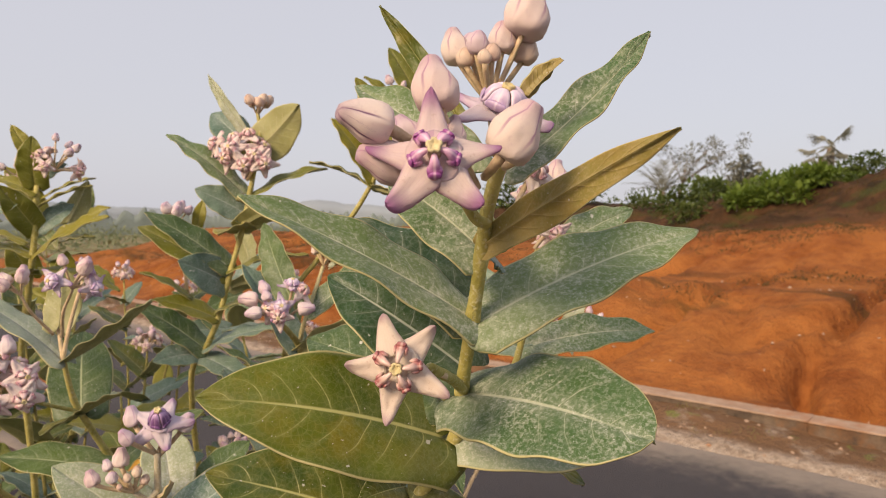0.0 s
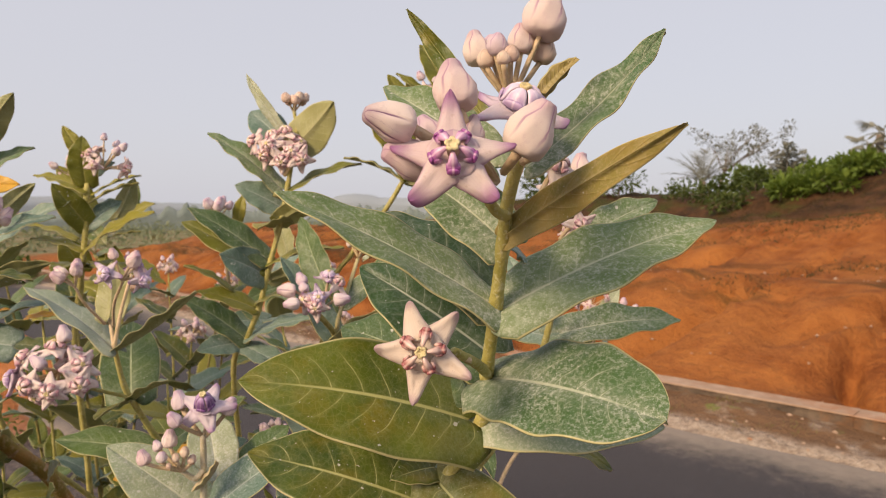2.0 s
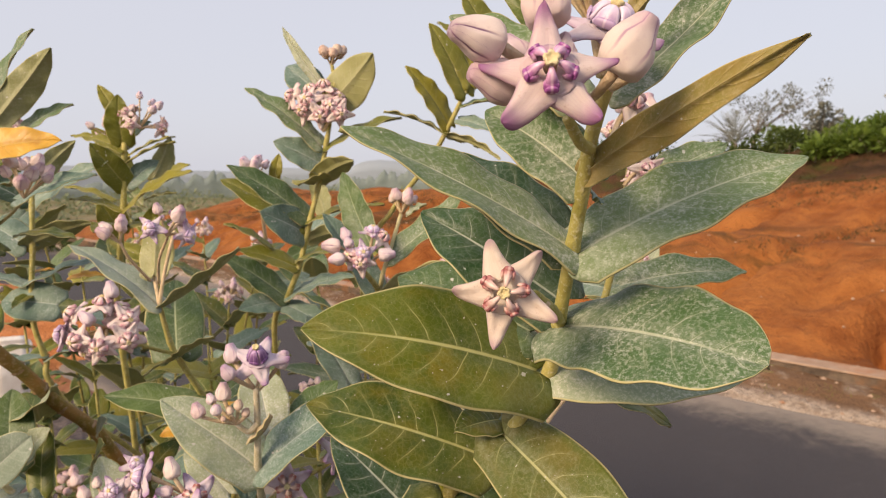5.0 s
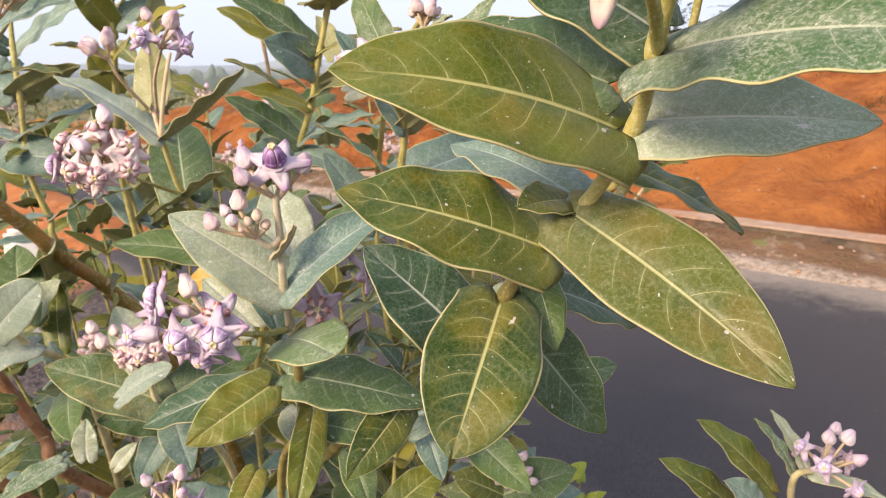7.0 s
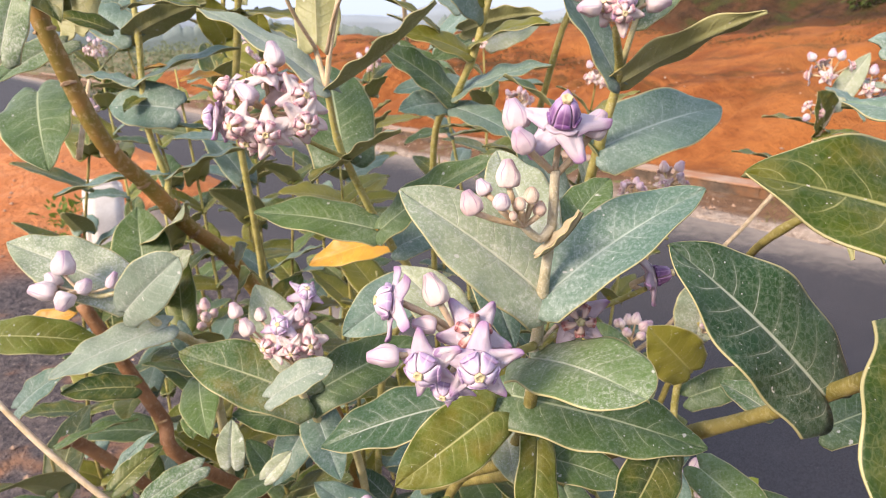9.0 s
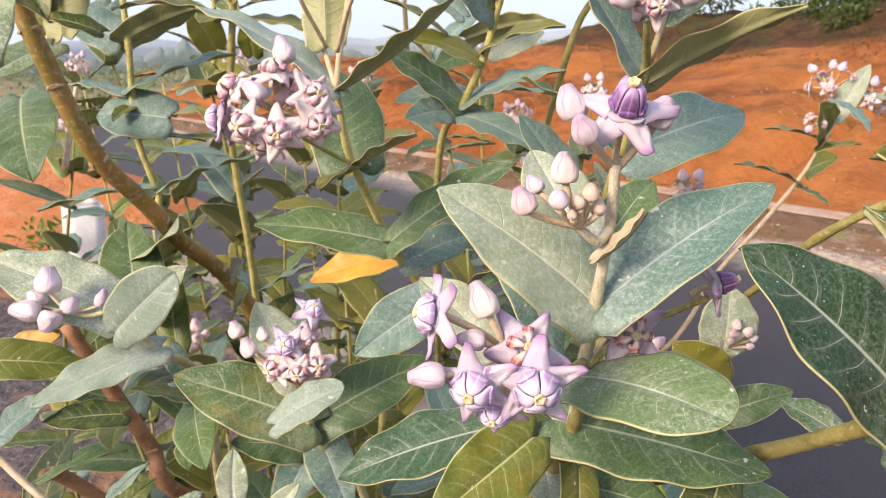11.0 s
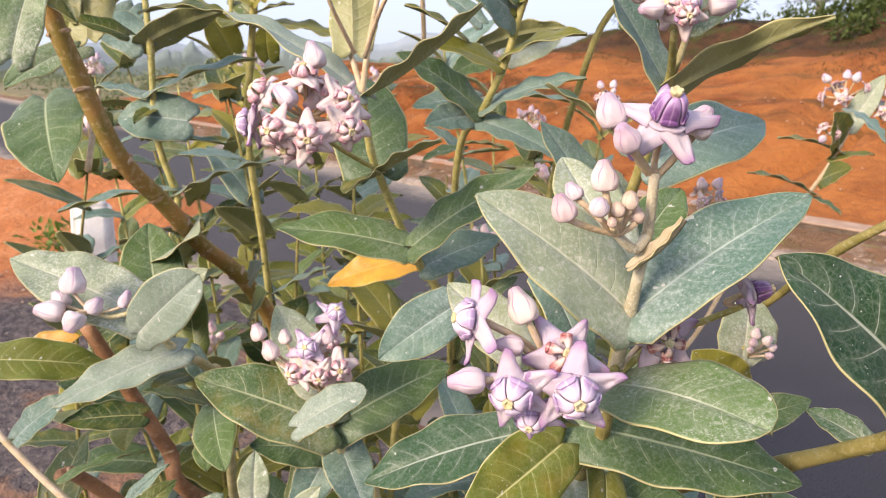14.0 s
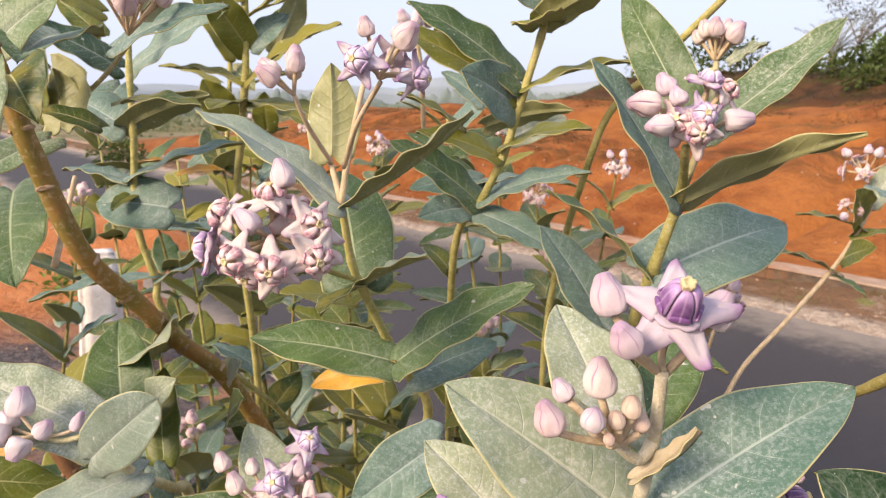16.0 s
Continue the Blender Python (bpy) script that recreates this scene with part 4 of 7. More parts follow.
bloom(s, (0.033, 0.33, 1.35), (0.049, 0.361, 1.38), (0.38, -0.75, 0.542), 0.0166, "pink", 20)
bud(s, (-0.002, 0.234, 1.39), (-0.005, 0.238, 1.409), "pink", 0.95, (0.013, 0.263, 1.365), 0.0022)
bud(s, (-0.0185, 0.2255, 1.3825), (-0.0345, 0.217, 1.3865), "split", 0.90, (0.013, 0.263, 1.365), 0.0022)
bud(s, (-0.012, 0.229, 1.369), (-0.029, 0.223, 1.374), "pink", 0.90, (0.013, 0.263, 1.365), 0.0020)
bud(s, (-0.01, 0.241, 1.378), (-0.017, 0.243, 1.389), "pale", 1.00, (0.013, 0.263, 1.365), 0.0016)
bud(s, (0.02, 0.236, 1.374), (0.032, 0.234, 1.393), "pink", 0.92, (0.016, 0.261, 1.369), 0.0022)
bud(s, (0.003, 0.237, 1.377), (0.004, 0.242, 1.389), "pink", 0.80, (0.013, 0.263, 1.365), 0.0016)
bud(s, (0.032, 0.283, 1.429), (0.038, 0.286, 1.451), "pink", 0.95, (0.0195, 0.289, 1.402), 0.0013)
bud(s, (0.006, 0.288, 1.419), (0.003, 0.29, 1.434), "pink", 0.95, (0.0195, 0.289, 1.402), 0.0013)
bud(s, (0.013, 0.278, 1.42), (0.014, 0.278, 1.43), "round", 0.95, (0.0195, 0.289, 1.402), 0.0013)
bud(s, (0.024, 0.286, 1.423), (0.024, 0.286, 1.436), "pink", 1.00, (0.0195, 0.289, 1.402), 0.0013)
bud(s, (0.033, 0.292, 1.42), (0.037, 0.293, 1.431), "brown", 1.00, (0.0195, 0.289, 1.402), 0.0013)
bud(s, (0.019, 0.276, 1.417), (0.02, 0.275, 1.424), "brown", 1.00, (0.0195, 0.289, 1.402), 0.0013)
bud(s, (0.009, 0.282, 1.416), (0.008, 0.283, 1.424), "brown", 1.00, (0.0195, 0.289, 1.402), 0.0013)
bud(s, (0.03, 0.295, 1.425), (0.032, 0.297, 1.439), "pink", 0.95, (0.0195, 0.289, 1.402), 0.0013)
bud(s, (0.012, 0.295, 1.421), (0.011, 0.297, 1.434), "round", 0.95, (0.0195, 0.289, 1.402), 0.0013)
bud(s, (0.016, 0.272, 1.415), (0.016, 0.273, 1.421), "brown", 1.00, (0.0195, 0.289, 1.402), 0.0013)
leaf(s, (0.014, 0.309, 1.308), (-0.086, 0.282, 1.362), (0.20, -0.50, 0.84), 0.33, "dusty", bend=0.03, fold=0.12, wave=0.012, fine=True)
leaf(s, (0.018, 0.309, 1.307), (0.129, 0.341, 1.349), (-0.26, -0.62, 0.74), 0.38, "dusty", bend=0.05, fold=0.10, wave=0.014, fine=True)
leaf(s, (0.018, 0.29, 1.341), (0.079, 0.225, 1.383), (0.72, 0.68, -0.02), 0.17, "tan", bend=-0.03, fold=0.06, wave=0.012, fine=True)
leaf(s, (0.027, 0.286, 1.374), (0.091, 0.302, 1.437), (-0.451, -0.759, 0.47), 0.245, "dusty", bend=-0.05, fold=0.2, wave=0.02, fine=True)
leaf(s, (0.013, 0.301, 1.375), (-0.043, 0.328, 1.417), (0.098, -0.8, 0.593), 0.42, "dusty", bend=0.05, fold=0.2, fine=True)
leaf(s, (0.007, 0.342, 1.404), (-0.035, 0.364, 1.467), (-0.508, -0.797, 0.327), 0.16, "mature", bend=-0.06, fold=0.3, fine=True)
leaf(s, (0.033, 0.277, 1.404), (0.047, 0.275, 1.418), (-0.412, 0.83, 0.376), 0.42, "tan", bend=0.05, fold=0.5, wave=0.04, fine=True)
leaf(s, (0.018, 0.3, 1.339), (-0.026, 0.326, 1.372), (0.097, -0.894, 0.436), 0.56, "dusty", bend=0.08, fold=0.2, fine=True)
leaf(s, (0.013, 0.324, 1.308), (-0.055, 0.36, 1.352), (0.248, -0.808, 0.535), 0.42, "deep", bend=0.06, fine=True)
leaf(s, (0.01, 0.343, 1.279), (-0.063, 0.369, 1.322), (0.197, -0.787, 0.584), 0.56, "deep", bend=0.04, fine=True)
leaf(s, (0.011, 0.332, 1.267), (0.081, 0.254, 1.269), (-0.086, -0.67, 0.738), 0.56, "dusty", bend=0.06, fold=0.05, wave=0.016, blunt=0.7, fine=True)
leaf(s, (0, 0.358, 1.237), (-0.117, 0.318, 1.267), (0.044, -0.726, 0.686), 0.53, "mature", bend=0.07, fold=0.1, wave=0.008, fine=True)
leaf(s, (-0.004, 0.367, 1.257), (-0.084, 0.418, 1.279), (0.094, -0.775, 0.625), 0.50, "green")
leaf(s, (0.027, 0.33, 1.331), (0.037, 0.359, 1.32), (-0.005, -0.779, 0.628), 0.60, "blue")
leaf(s, (0.006, 0.368, 1.239), (0.107, 0.351, 1.236), (0.03, -0.66, 0.75), 0.52, "felt", bend=0.04, fold=0.1, wave=0.012, fine=True)
leaf(s, (-0.031, 0.393, 1.174), (-0.134, 0.378, 1.208), (0.176, -0.649, 0.74), 0.54, "mature", bend=0.05, fold=0.08, fine=True)
leaf(s, (-0.017, 0.367, 1.196), (0.057, 0.291, 1.145), (-0.153, -0.676, 0.72), 0.44, "aged", bend=0.05, fold=0.08, wave=0.006, fine=True)
leaf(s, (-0.054, 0.398, 1.141), (-0.078, 0.338, 1.083), (0.124, -0.808, 0.575), 0.70, "mature", bend=0.05, fold=0.1, blunt=0.3, fine=True)
leaf(s, (-0.048, 0.415, 1.126), (0.006, 0.417, 1.052), (0.103, -0.773, 0.626), 0.48, "green", bend=0.04, fine=True)
leaf(s, (-0.070, 0.452, 1.090), (-0.142, 0.463, 1.157), (0.30, -0.72, 0.62), 0.58, "deep", bend=0.05, fold=0.14, fine=True)
leaf(s, (-0.017, 0.387, 1.203), (-0.082, 0.452, 1.222), (0.193, -0.601, 0.776), 0.42, "blue", fine=True)
leaf(s, (-0.019, 0.381, 1.201), (-0.044, 0.357, 1.202), (0.094, -0.614, 0.784), 0.70, "mature")
leaf(s, (-0.041, 0.426, 1.144), (0.031, 0.464, 1.101), (-0.014, -0.504, 0.863), 0.40, "deep")
leaf(s, (-0.036, 0.424, 1.155), (-0.024, 0.398, 1.113), (0.295, -0.664, 0.687), 0.50, "green")
stem(s, [(0.068, 0.462, 1.389), (0.068, 0.465, 1.354), (0.057, 0.477, 1.27), (0.039, 0.466, 1.224), (0.007, 0.434, 1.184), (-0.038, 0.404, 1.16)], 0.0020, 0.0034, STEM_GREEN, "stem")
umbel(s, (0.066, 0.461, 1.364), (0.143, -0.37, 0.918), 0.022, 3, 4, 11, "pink", "pale", 0.0130)
umbel(s, (0.075, 0.47, 1.331), (0.328, -0.871, 0.365), 0.015, 3, 2, 12, "pink", "pale", 0.0110)
bloom(s, (0.061, 0.45, 1.335), (0.074, 0.44, 1.345), (0.209, -0.938, -0.275), 0.0133, "pink", 10)
bud(s, (0.076, 0.451, 1.377), (0.075, 0.452, 1.395), "pink", 0.90, (0.07, 0.461, 1.362), 0.0016)
leaf(s, (0.062, 0.497, 1.261), (0.164, 0.518, 1.27), (-0.007, -0.628, 0.778), 0.33, "dusty", bend=0.07, wave=0.02, fine=True)
leaf(s, (0.078, 0.46, 1.335), (0.135, 0.481, 1.363), (-0.105, -0.775, 0.624), 0.42, "dusty", fine=True)
leaf(s, (0.06, 0.497, 1.26), (0.008, 0.527, 1.261), (-0.006, -0.682, 0.731), 0.40, "blue")
leaf(s, (0.05, 0.506, 1.239), (0.114, 0.546, 1.236), (-0.008, -0.374, 0.927), 0.30, "blue")
leaf(s, (0.053, 0.506, 1.239), (0.075, 0.496, 1.216), (-0.004, -0.844, 0.537), 0.50, "mature")
leaf(s, (0.045, 0.478, 1.286), (0.028, 0.499, 1.321), (-0.004, -0.899, 0.438), 0.40, "blue")
leaf(s, (0.021, 0.5, 1.201), (0.114, 0.526, 1.146), (-0.126, -0.41, 0.903), 0.32, "mature", bend=0.05, fine=True)
leaf(s, (-0.023, 0.567, 1.239), (0.038, 0.593, 1.231), (0.094, -0.614, 0.784), 0.40, "blue")
leaf(s, (-0.019, 0.466, 1.092), (-0.028, 0.482, 1.118), (0.209, -0.815, 0.54), 0.55, "young", fine=True)
bloom(s, (-0.023, 0.471, 1.074), (-0.019, 0.467, 1.096), (0.516, -0.692, 0.505), 0.0111, "pink", 10)
bud(s, (-0.029, 0.465, 1.092), (-0.032, 0.468, 1.102), "pink", 1.00, (-0.023, 0.471, 1.074), 0.0012)

# the violet-flowered shoot
s = shrub("flowering shrub with pale felted leaves and violet crown flowers", (-0.36, 0.86, 0))
stem(s, [(-0.195, 0.457, 1.192), (-0.196, 0.46, 1.166), (-0.2, 0.468, 1.128), (-0.203, 0.481, 1.095), (-0.208, 0.502, 1.039)], 0.0022, 0.0033, STEM_FELT, "stem", knots=(0.5, 0.75))
stem(s, [(-0.203, 0.481, 1.095), (-0.208, 0.502, 1.039), (-0.223, 0.532, 0.986), (-0.3, 0.66, 0.78), (-0.36, 0.86, -0.02)], 0.0030, 0.0046, STEM_OLIVE, "stem", knots=(0.2,))
stem(s, [(-0.195, 0.461, 1.167), (-0.201, 0.456, 1.16), (-0.21, 0.452, 1.168)], 0.0024, 0.0019, STEM_FELT, "peduncle")
stem(s, [(-0.204, 0.476, 1.095), (-0.215, 0.458, 1.099), (-0.234, 0.437, 1.109)], 0.0024, 0.0018, STEM_GREEN, "peduncle")
stem(s, [(-0.202, 0.479, 1.092), (-0.181, 0.493, 1.105), (-0.16, 0.489, 1.118), (-0.149, 0.482, 1.127)], 0.0020, 0.0014, STEM_GREEN, "peduncle")
bloom(s, (-0.195, 0.457, 1.192), (-0.192, 0.454, 1.215), (0.126, -0.579, 0.805), 0.0231, "tower", -15)
bud(s, (-0.2113, 0.4591, 1.2101), (-0.2157, 0.4609, 1.2239), "pale", 0.95, (-0.197, 0.459, 1.191), 0.0018)
bud(s, (-0.2064, 0.4426, 1.2038), (-0.2116, 0.4384, 1.2132), "pale", 1.00, (-0.197, 0.457, 1.192), 0.0018)
bud(s, (-0.1805, 0.4631, 1.206), (-0.1745, 0.4649, 1.218), "pale", 1.00, (-0.194, 0.459, 1.19), 0.0018)
bud(s, (-0.2151, 0.4471, 1.1861), (-0.2159, 0.4489, 1.1989), "pink", 0.95, (-0.209, 0.452, 1.167), 0.0015)
bud(s, (-0.2293, 0.44, 1.1758), (-0.2337, 0.44, 1.1862), "pink", 1.00, (-0.209, 0.452, 1.167), 0.0015)
bud(s, (-0.2179, 0.4391, 1.1776), (-0.2171, 0.4399, 1.1854), "round", 1.05, (-0.209, 0.452, 1.167), 0.0015)
bud(s, (-0.2253, 0.4521, 1.1816), (-0.2297, 0.4539, 1.1884), "pale", 1.00, (-0.209, 0.452, 1.167), 0.0015)
bud(s, (-0.205, 0.4481, 1.1786), (-0.205, 0.4489, 1.1864), "brown", 0.90, (-0.209, 0.452, 1.167), 0.0015)
bud(s, (-0.2091, 0.4441, 1.1765), (-0.2109, 0.4449, 1.1825), "brown", 0.90, (-0.209, 0.452, 1.167), 0.0015)
bud(s, (-0.2019, 0.4504, 1.1725), (-0.2011, 0.4546, 1.1785), "brown", 0.90, (-0.209, 0.452, 1.167), 0.0015)
bud(s, (-0.2121, 0.439, 1.1734), (-0.2129, 0.439, 1.1776), "brown", 0.90, (-0.209, 0.452, 1.167), 0.0015)
bloom(s, (-0.233, 0.437, 1.109), (-0.225, 0.412, 1.114), (0.212, -0.973, -0.094), 0.0217, "lilac", -3)
bloom(s, (-0.233, 0.437, 1.109), (-0.249, 0.412, 1.113), (-0.174, -0.973, -0.154), 0.0208, "lilac", 12)
bloom(s, (-0.233, 0.437, 1.109), (-0.229, 0.426, 1.124), (0.177, -0.85, 0.496), 0.0195, "dusk", 30)
bloom(s, (-0.233, 0.437, 1.109), (-0.267, 0.427, 1.137), (-0.919, -0.34, 0.202), 0.0201, "lilac", 40)
bloom(s, (-0.233, 0.437, 1.109), (-0.242, 0.424, 1.096), (-0.098, -0.905, -0.414), 0.0161, "lilac", 30)
bud(s, (-0.2601, 0.4116, 1.1181), (-0.2739, 0.4073, 1.1189), "pale", 0.82, (-0.233, 0.437, 1.109), 0.0016)
bud(s, (-0.2436, 0.4264, 1.137), (-0.2504, 0.4316, 1.15), "pink", 0.82, (-0.233, 0.437, 1.109), 0.0016)
bud(s, (-0.2459, 0.4269, 1.1261), (-0.2571, 0.4251, 1.1279), "pale", 0.85, (-0.233, 0.437, 1.109), 0.0014)
bloom(s, (-0.201, 0.479, 1.094), (-0.182, 0.481, 1.109), (0.235, -0.955, 0.183), 0.0212, "dusk", 4)
bloom(s, (-0.151, 0.487, 1.125), (-0.145, 0.482, 1.134), (0.97, 0.083, 0.23), 0.0168, "tower", 12)
leaf(s, (-0.2, 0.468, 1.128), (-0.268, 0.458, 1.182), (0.24, -0.66, 0.71), 0.54, "felt", bend=0.05, fold=0.12, wave=0.01, fine=True)
leaf(s, (-0.198, 0.468, 1.128), (-0.124, 0.487, 1.178), (-0.256, -0.565, 0.785), 0.46, "blue", bend=0.06, fold=0.2, wave=0.012, fine=True)
leaf(s, (-0.204, 0.505, 1.143), (-0.231, 0.55, 1.185), (0.312, -0.723, 0.616), 0.60, "young", bend=0.04, fine=True)
leaf(s, (-0.203, 0.457, 1.152), (-0.184, 0.452, 1.175), (-0.586, -0.325, 0.742), 0.22, "dry", bend=-0.08, fold=0.5, fine=True)
leaf(s, (-0.206, 0.477, 1.088), (-0.153, 0.415, 1.103), (0.019, -0.42, 0.907), 0.60, "dusty", bend=0.06, fold=0.02, wave=0.012, blunt=0.8, fine=True)
leaf(s, (-0.217, 0.503, 1.049), (-0.109, 0.491, 1.031), (0.004, -0.498, 0.867), 0.44, "green", bend=0.04, fold=0.05, wave=0.02, fine=True)
leaf(s, (-0.227, 0.49, 1.045), (-0.276, 0.45, 1.019), (0.451, -0.618, 0.644), 0.58, "mature", bend=0.04, fold=0.1, fine=True)
leaf(s, (-0.253, 0.52, 1.031), (-0.338, 0.5, 1.004), (0.503, -0.174, 0.847), 0.46, "deep", bend=0.05, fine=True)
leaf(s, (-0.237, 0.517, 1.126), (-0.215, 0.488, 1.087), (0.412, -0.675, 0.612), 0.50, "blue", fine=True)
leaf(s, (-0.251, 0.532, 1.076), (-0.295, 0.546, 1.111), (0.261, -0.702, 0.663), 0.60, "young", fine=True)
leaf(s, (-0.191, 0.527, 1.141), (-0.164, 0.569, 1.165), (-0.082, -0.777, 0.624), 0.50, "green")
leaf(s, (-0.205, 0.518, 1), (-0.143, 0.521, 0.98), (0.084, -0.489, 0.868), 0.45, "green")
leaf(s, (-0.223, 0.528, 1.008), (-0.214, 0.494, 0.994), (0.125, -0.831, 0.542), 0.70, "young")

# the shoot with the ring of flowers
s = shrub("green shrub with a ring-shaped head of pink-white flowers", (-0.5, 1.05, 0))
stem(s, [(-0.373, 0.658, 1.215), (-0.374, 0.677, 1.172), (-0.371, 0.692, 1.147), (-0.362, 0.73, 1.091), (-0.353, 0.753, 1.056), (-0.346, 0.789, 0.992), (-0.43, 0.92, 0.75), (-0.5, 1.05, -0.02)], 0.0026, 0.0050, STEM_GREEN, "stem", knots=(0.15, 0.43))
stem(s, [(-0.373, 0.658, 1.215), (-0.382, 0.668, 1.238), (-0.393, 0.678, 1.261), (-0.396, 0.682, 1.278)], 0.0022, 0.0018, STEM_PALE, "peduncle")
stem(s, [(-0.373, 0.658, 1.215), (-0.369, 0.66, 1.24), (-0.363, 0.663, 1.268), (-0.359, 0.67, 1.291)], 0.0022, 0.0018, STEM_PALE, "peduncle")
stem(s, [(-0.374, 0.684, 1.157), (-0.38, 0.655, 1.169), (-0.388, 0.617, 1.187), (-0.395, 0.599, 1.202)], 0.0020, 0.0016, STEM_GREEN, "peduncle")
bloom(s, (-0.395, 0.599, 1.203), (-0.389, 0.586, 1.23), (0.049, -0.214, 0.976), 0.0209, "pink", 0)
bloom(s, (-0.395, 0.599, 1.203), (-0.362, 0.581, 1.214), (0.719, -0.63, 0.292), 0.0207, "pink", 20)
bloom(s, (-0.395, 0.599, 1.203), (-0.358, 0.572, 1.198), (0.561, -0.807, -0.184), 0.0204, "pink", 40)
bloom(s, (-0.395, 0.599, 1.203), (-0.38, 0.562, 1.194), (0.181, -0.972, -0.152), 0.0202, "pink", 10)
bloom(s, (-0.395, 0.599, 1.203), (-0.401, 0.561, 1.199), (-0.279, -0.958, -0.058), 0.0202, "pink", 60)
bloom(s, (-0.395, 0.599, 1.203), (-0.423, 0.574, 1.202), (-0.941, -0.33, 0.074), 0.0209, "lilac", 15)
bloom(s, (-0.395, 0.599, 1.203), (-0.416, 0.58, 1.22), (-0.666, -0.492, 0.56), 0.0209, "pink", 35)
bloom(s, (-0.395, 0.599, 1.203), (-0.379, 0.596, 1.221), (0.394, -0.484, 0.781), 0.0214, "pink", 50)
bloom(s, (-0.395, 0.599, 1.203), (-0.398, 0.573, 1.188), (-0.098, -0.905, -0.414), 0.0209, "pink", 5)
bud(s, (-0.381, 0.589, 1.234), (-0.386, 0.592, 1.25), "pale", 0.90, (-0.395, 0.599, 1.203), 0.0014)
bud(s, (-0.391, 0.571, 1.213), (-0.403, 0.572, 1.224), "pale", 0.85, (-0.395, 0.599, 1.203), 0.0014)
leaf(s, (-0.373, 0.658, 1.215), (-0.484, 0.68, 1.276), (0.131, -0.12, 0.985), 0.30, "pale", bend=0.05, fold=0.15, fine=True)
leaf(s, (-0.37, 0.658, 1.215), (-0.287, 0.661, 1.275), (-0.60, -0.02, 0.80), 0.26, "pale", bend=-0.04, fold=0.45, fine=True)
leaf(s, (-0.38, 0.665, 1.246), (-0.382, 0.676, 1.305), (-0.088, 0.982, -0.167), 0.60, "young", bend=0.04, fold=0.15, fine=True)
leaf(s, (-0.375, 0.693, 1.155), (-0.408, 0.761, 1.226), (0.275, -0.826, 0.492), 0.62, "green", fine=True)
leaf(s, (-0.371, 0.683, 1.153), (-0.316, 0.657, 1.183), (-0.50, 0.10, 0.86), 0.34, "pale", bend=0.03, fold=0.3, fine=True)
leaf(s, (-0.374, 0.682, 1.152), (-0.384, 0.637, 1.146), (-0.076, 0.663, 0.745), 0.60, "mature")
leaf(s, (-0.357, 0.708, 1.088), (-0.463, 0.694, 1.104), (0.132, -0.50, 0.855), 0.42, "green", bend=0.05, fine=True)
leaf(s, (-0.37, 0.831, 1.042), (-0.463, 0.809, 1.014), (0.203, -0.629, 0.75), 0.40, "yellow", bend=0.06, fine=True)
leaf(s, (-0.303, 0.627, 1.067), (-0.353, 0.596, 1.036), (0.22, -0.783, 0.581), 0.62, "blue", fine=True)
leaf(s, (-0.349, 0.754, 1.056), (-0.284, 0.799, 1.073), (0.008, -0.7, 0.714), 0.50, "blue")
leaf(s, (-0.350, 0.704, 1.089), (-0.247, 0.692, 1.156), (-0.20, -0.60, 0.775), 0.34, "green", bend=0.05, fine=True)
umbel(s, (-0.379, 0.603, 1.284), (-0.253, -0.086, 0.964), 0.015, 0, 5, 21, "pink", "pink", 0.0150)
umbel(s, (-0.326, 0.59, 1.292), (0.254, -0.086, 0.963), 0.024, 3, 3, 22, "lilac", "pink", 0.0160)
stem(s, [(-0.372, 0.640, 1.243), (-0.376, 0.612, 1.268), (-0.379, 0.603, 1.284)], 0.0016, 0.0013, STEM_PALE, "peduncle")
stem(s, [(-0.366, 0.645, 1.240), (-0.345, 0.610, 1.268), (-0.325, 0.589, 1.290)], 0.0016, 0.0013, STEM_PALE, "peduncle")

# the low shoot with a small head
s = shrub("low green shoot with a small faded lilac flower head", (-0.44, 0.88, 0))
stem(s, [(-0.409, 0.632, 0.988), (-0.411, 0.643, 0.953), (-0.409, 0.672, 0.906), (-0.42, 0.82, 0.7), (-0.44, 0.88, -0.02)], 0.0022, 0.0060, STEM_DUSTY, "stem", knots=(0.25,))
bloom(s, (-0.411, 0.636, 0.985), (-0.392, 0.625, 1.012), (0.428, -0.892, 0.148), 0.0194, "pink", 0)
bloom(s, (-0.411, 0.636, 0.985), (-0.398, 0.641, 1.051), (0.41, -0.416, 0.812), 0.0187, "lilac", 20)
bloom(s, (-0.411, 0.636, 0.985), (-0.417, 0.626, 1.027), (0.025, -0.841, 0.541), 0.0194, "lilac", 30)
bloom(s, (-0.411, 0.636, 0.985), (-0.428, 0.624, 1.008), (-0.397, -0.917, 0.029), 0.0196, "pink", 10)
bloom(s, (-0.411, 0.636, 0.985), (-0.405, 0.618, 1.009), (0.131, -0.98, -0.151), 0.0175, "pink", 40)
bloom(s, (-0.411, 0.636, 0.985), (-0.403, 0.639, 1.029), (0.53, -0.668, 0.522), 0.0162, "pink", 55)
bud(s, (-0.454, 0.627, 1.032), (-0.46, 0.63, 1.044), "pink", 1.00, (-0.411, 0.636, 0.985), 0.0012)
bud(s, (-0.443, 0.623, 1.019), (-0.449, 0.624, 1.033), "pink", 1.00, (-0.411, 0.636, 0.985), 0.0012)
bud(s, (-0.406, 0.638, 1.027), (-0.404, 0.642, 1.041), "pale", 1.10, (-0.411, 0.636, 0.985), 0.0012)
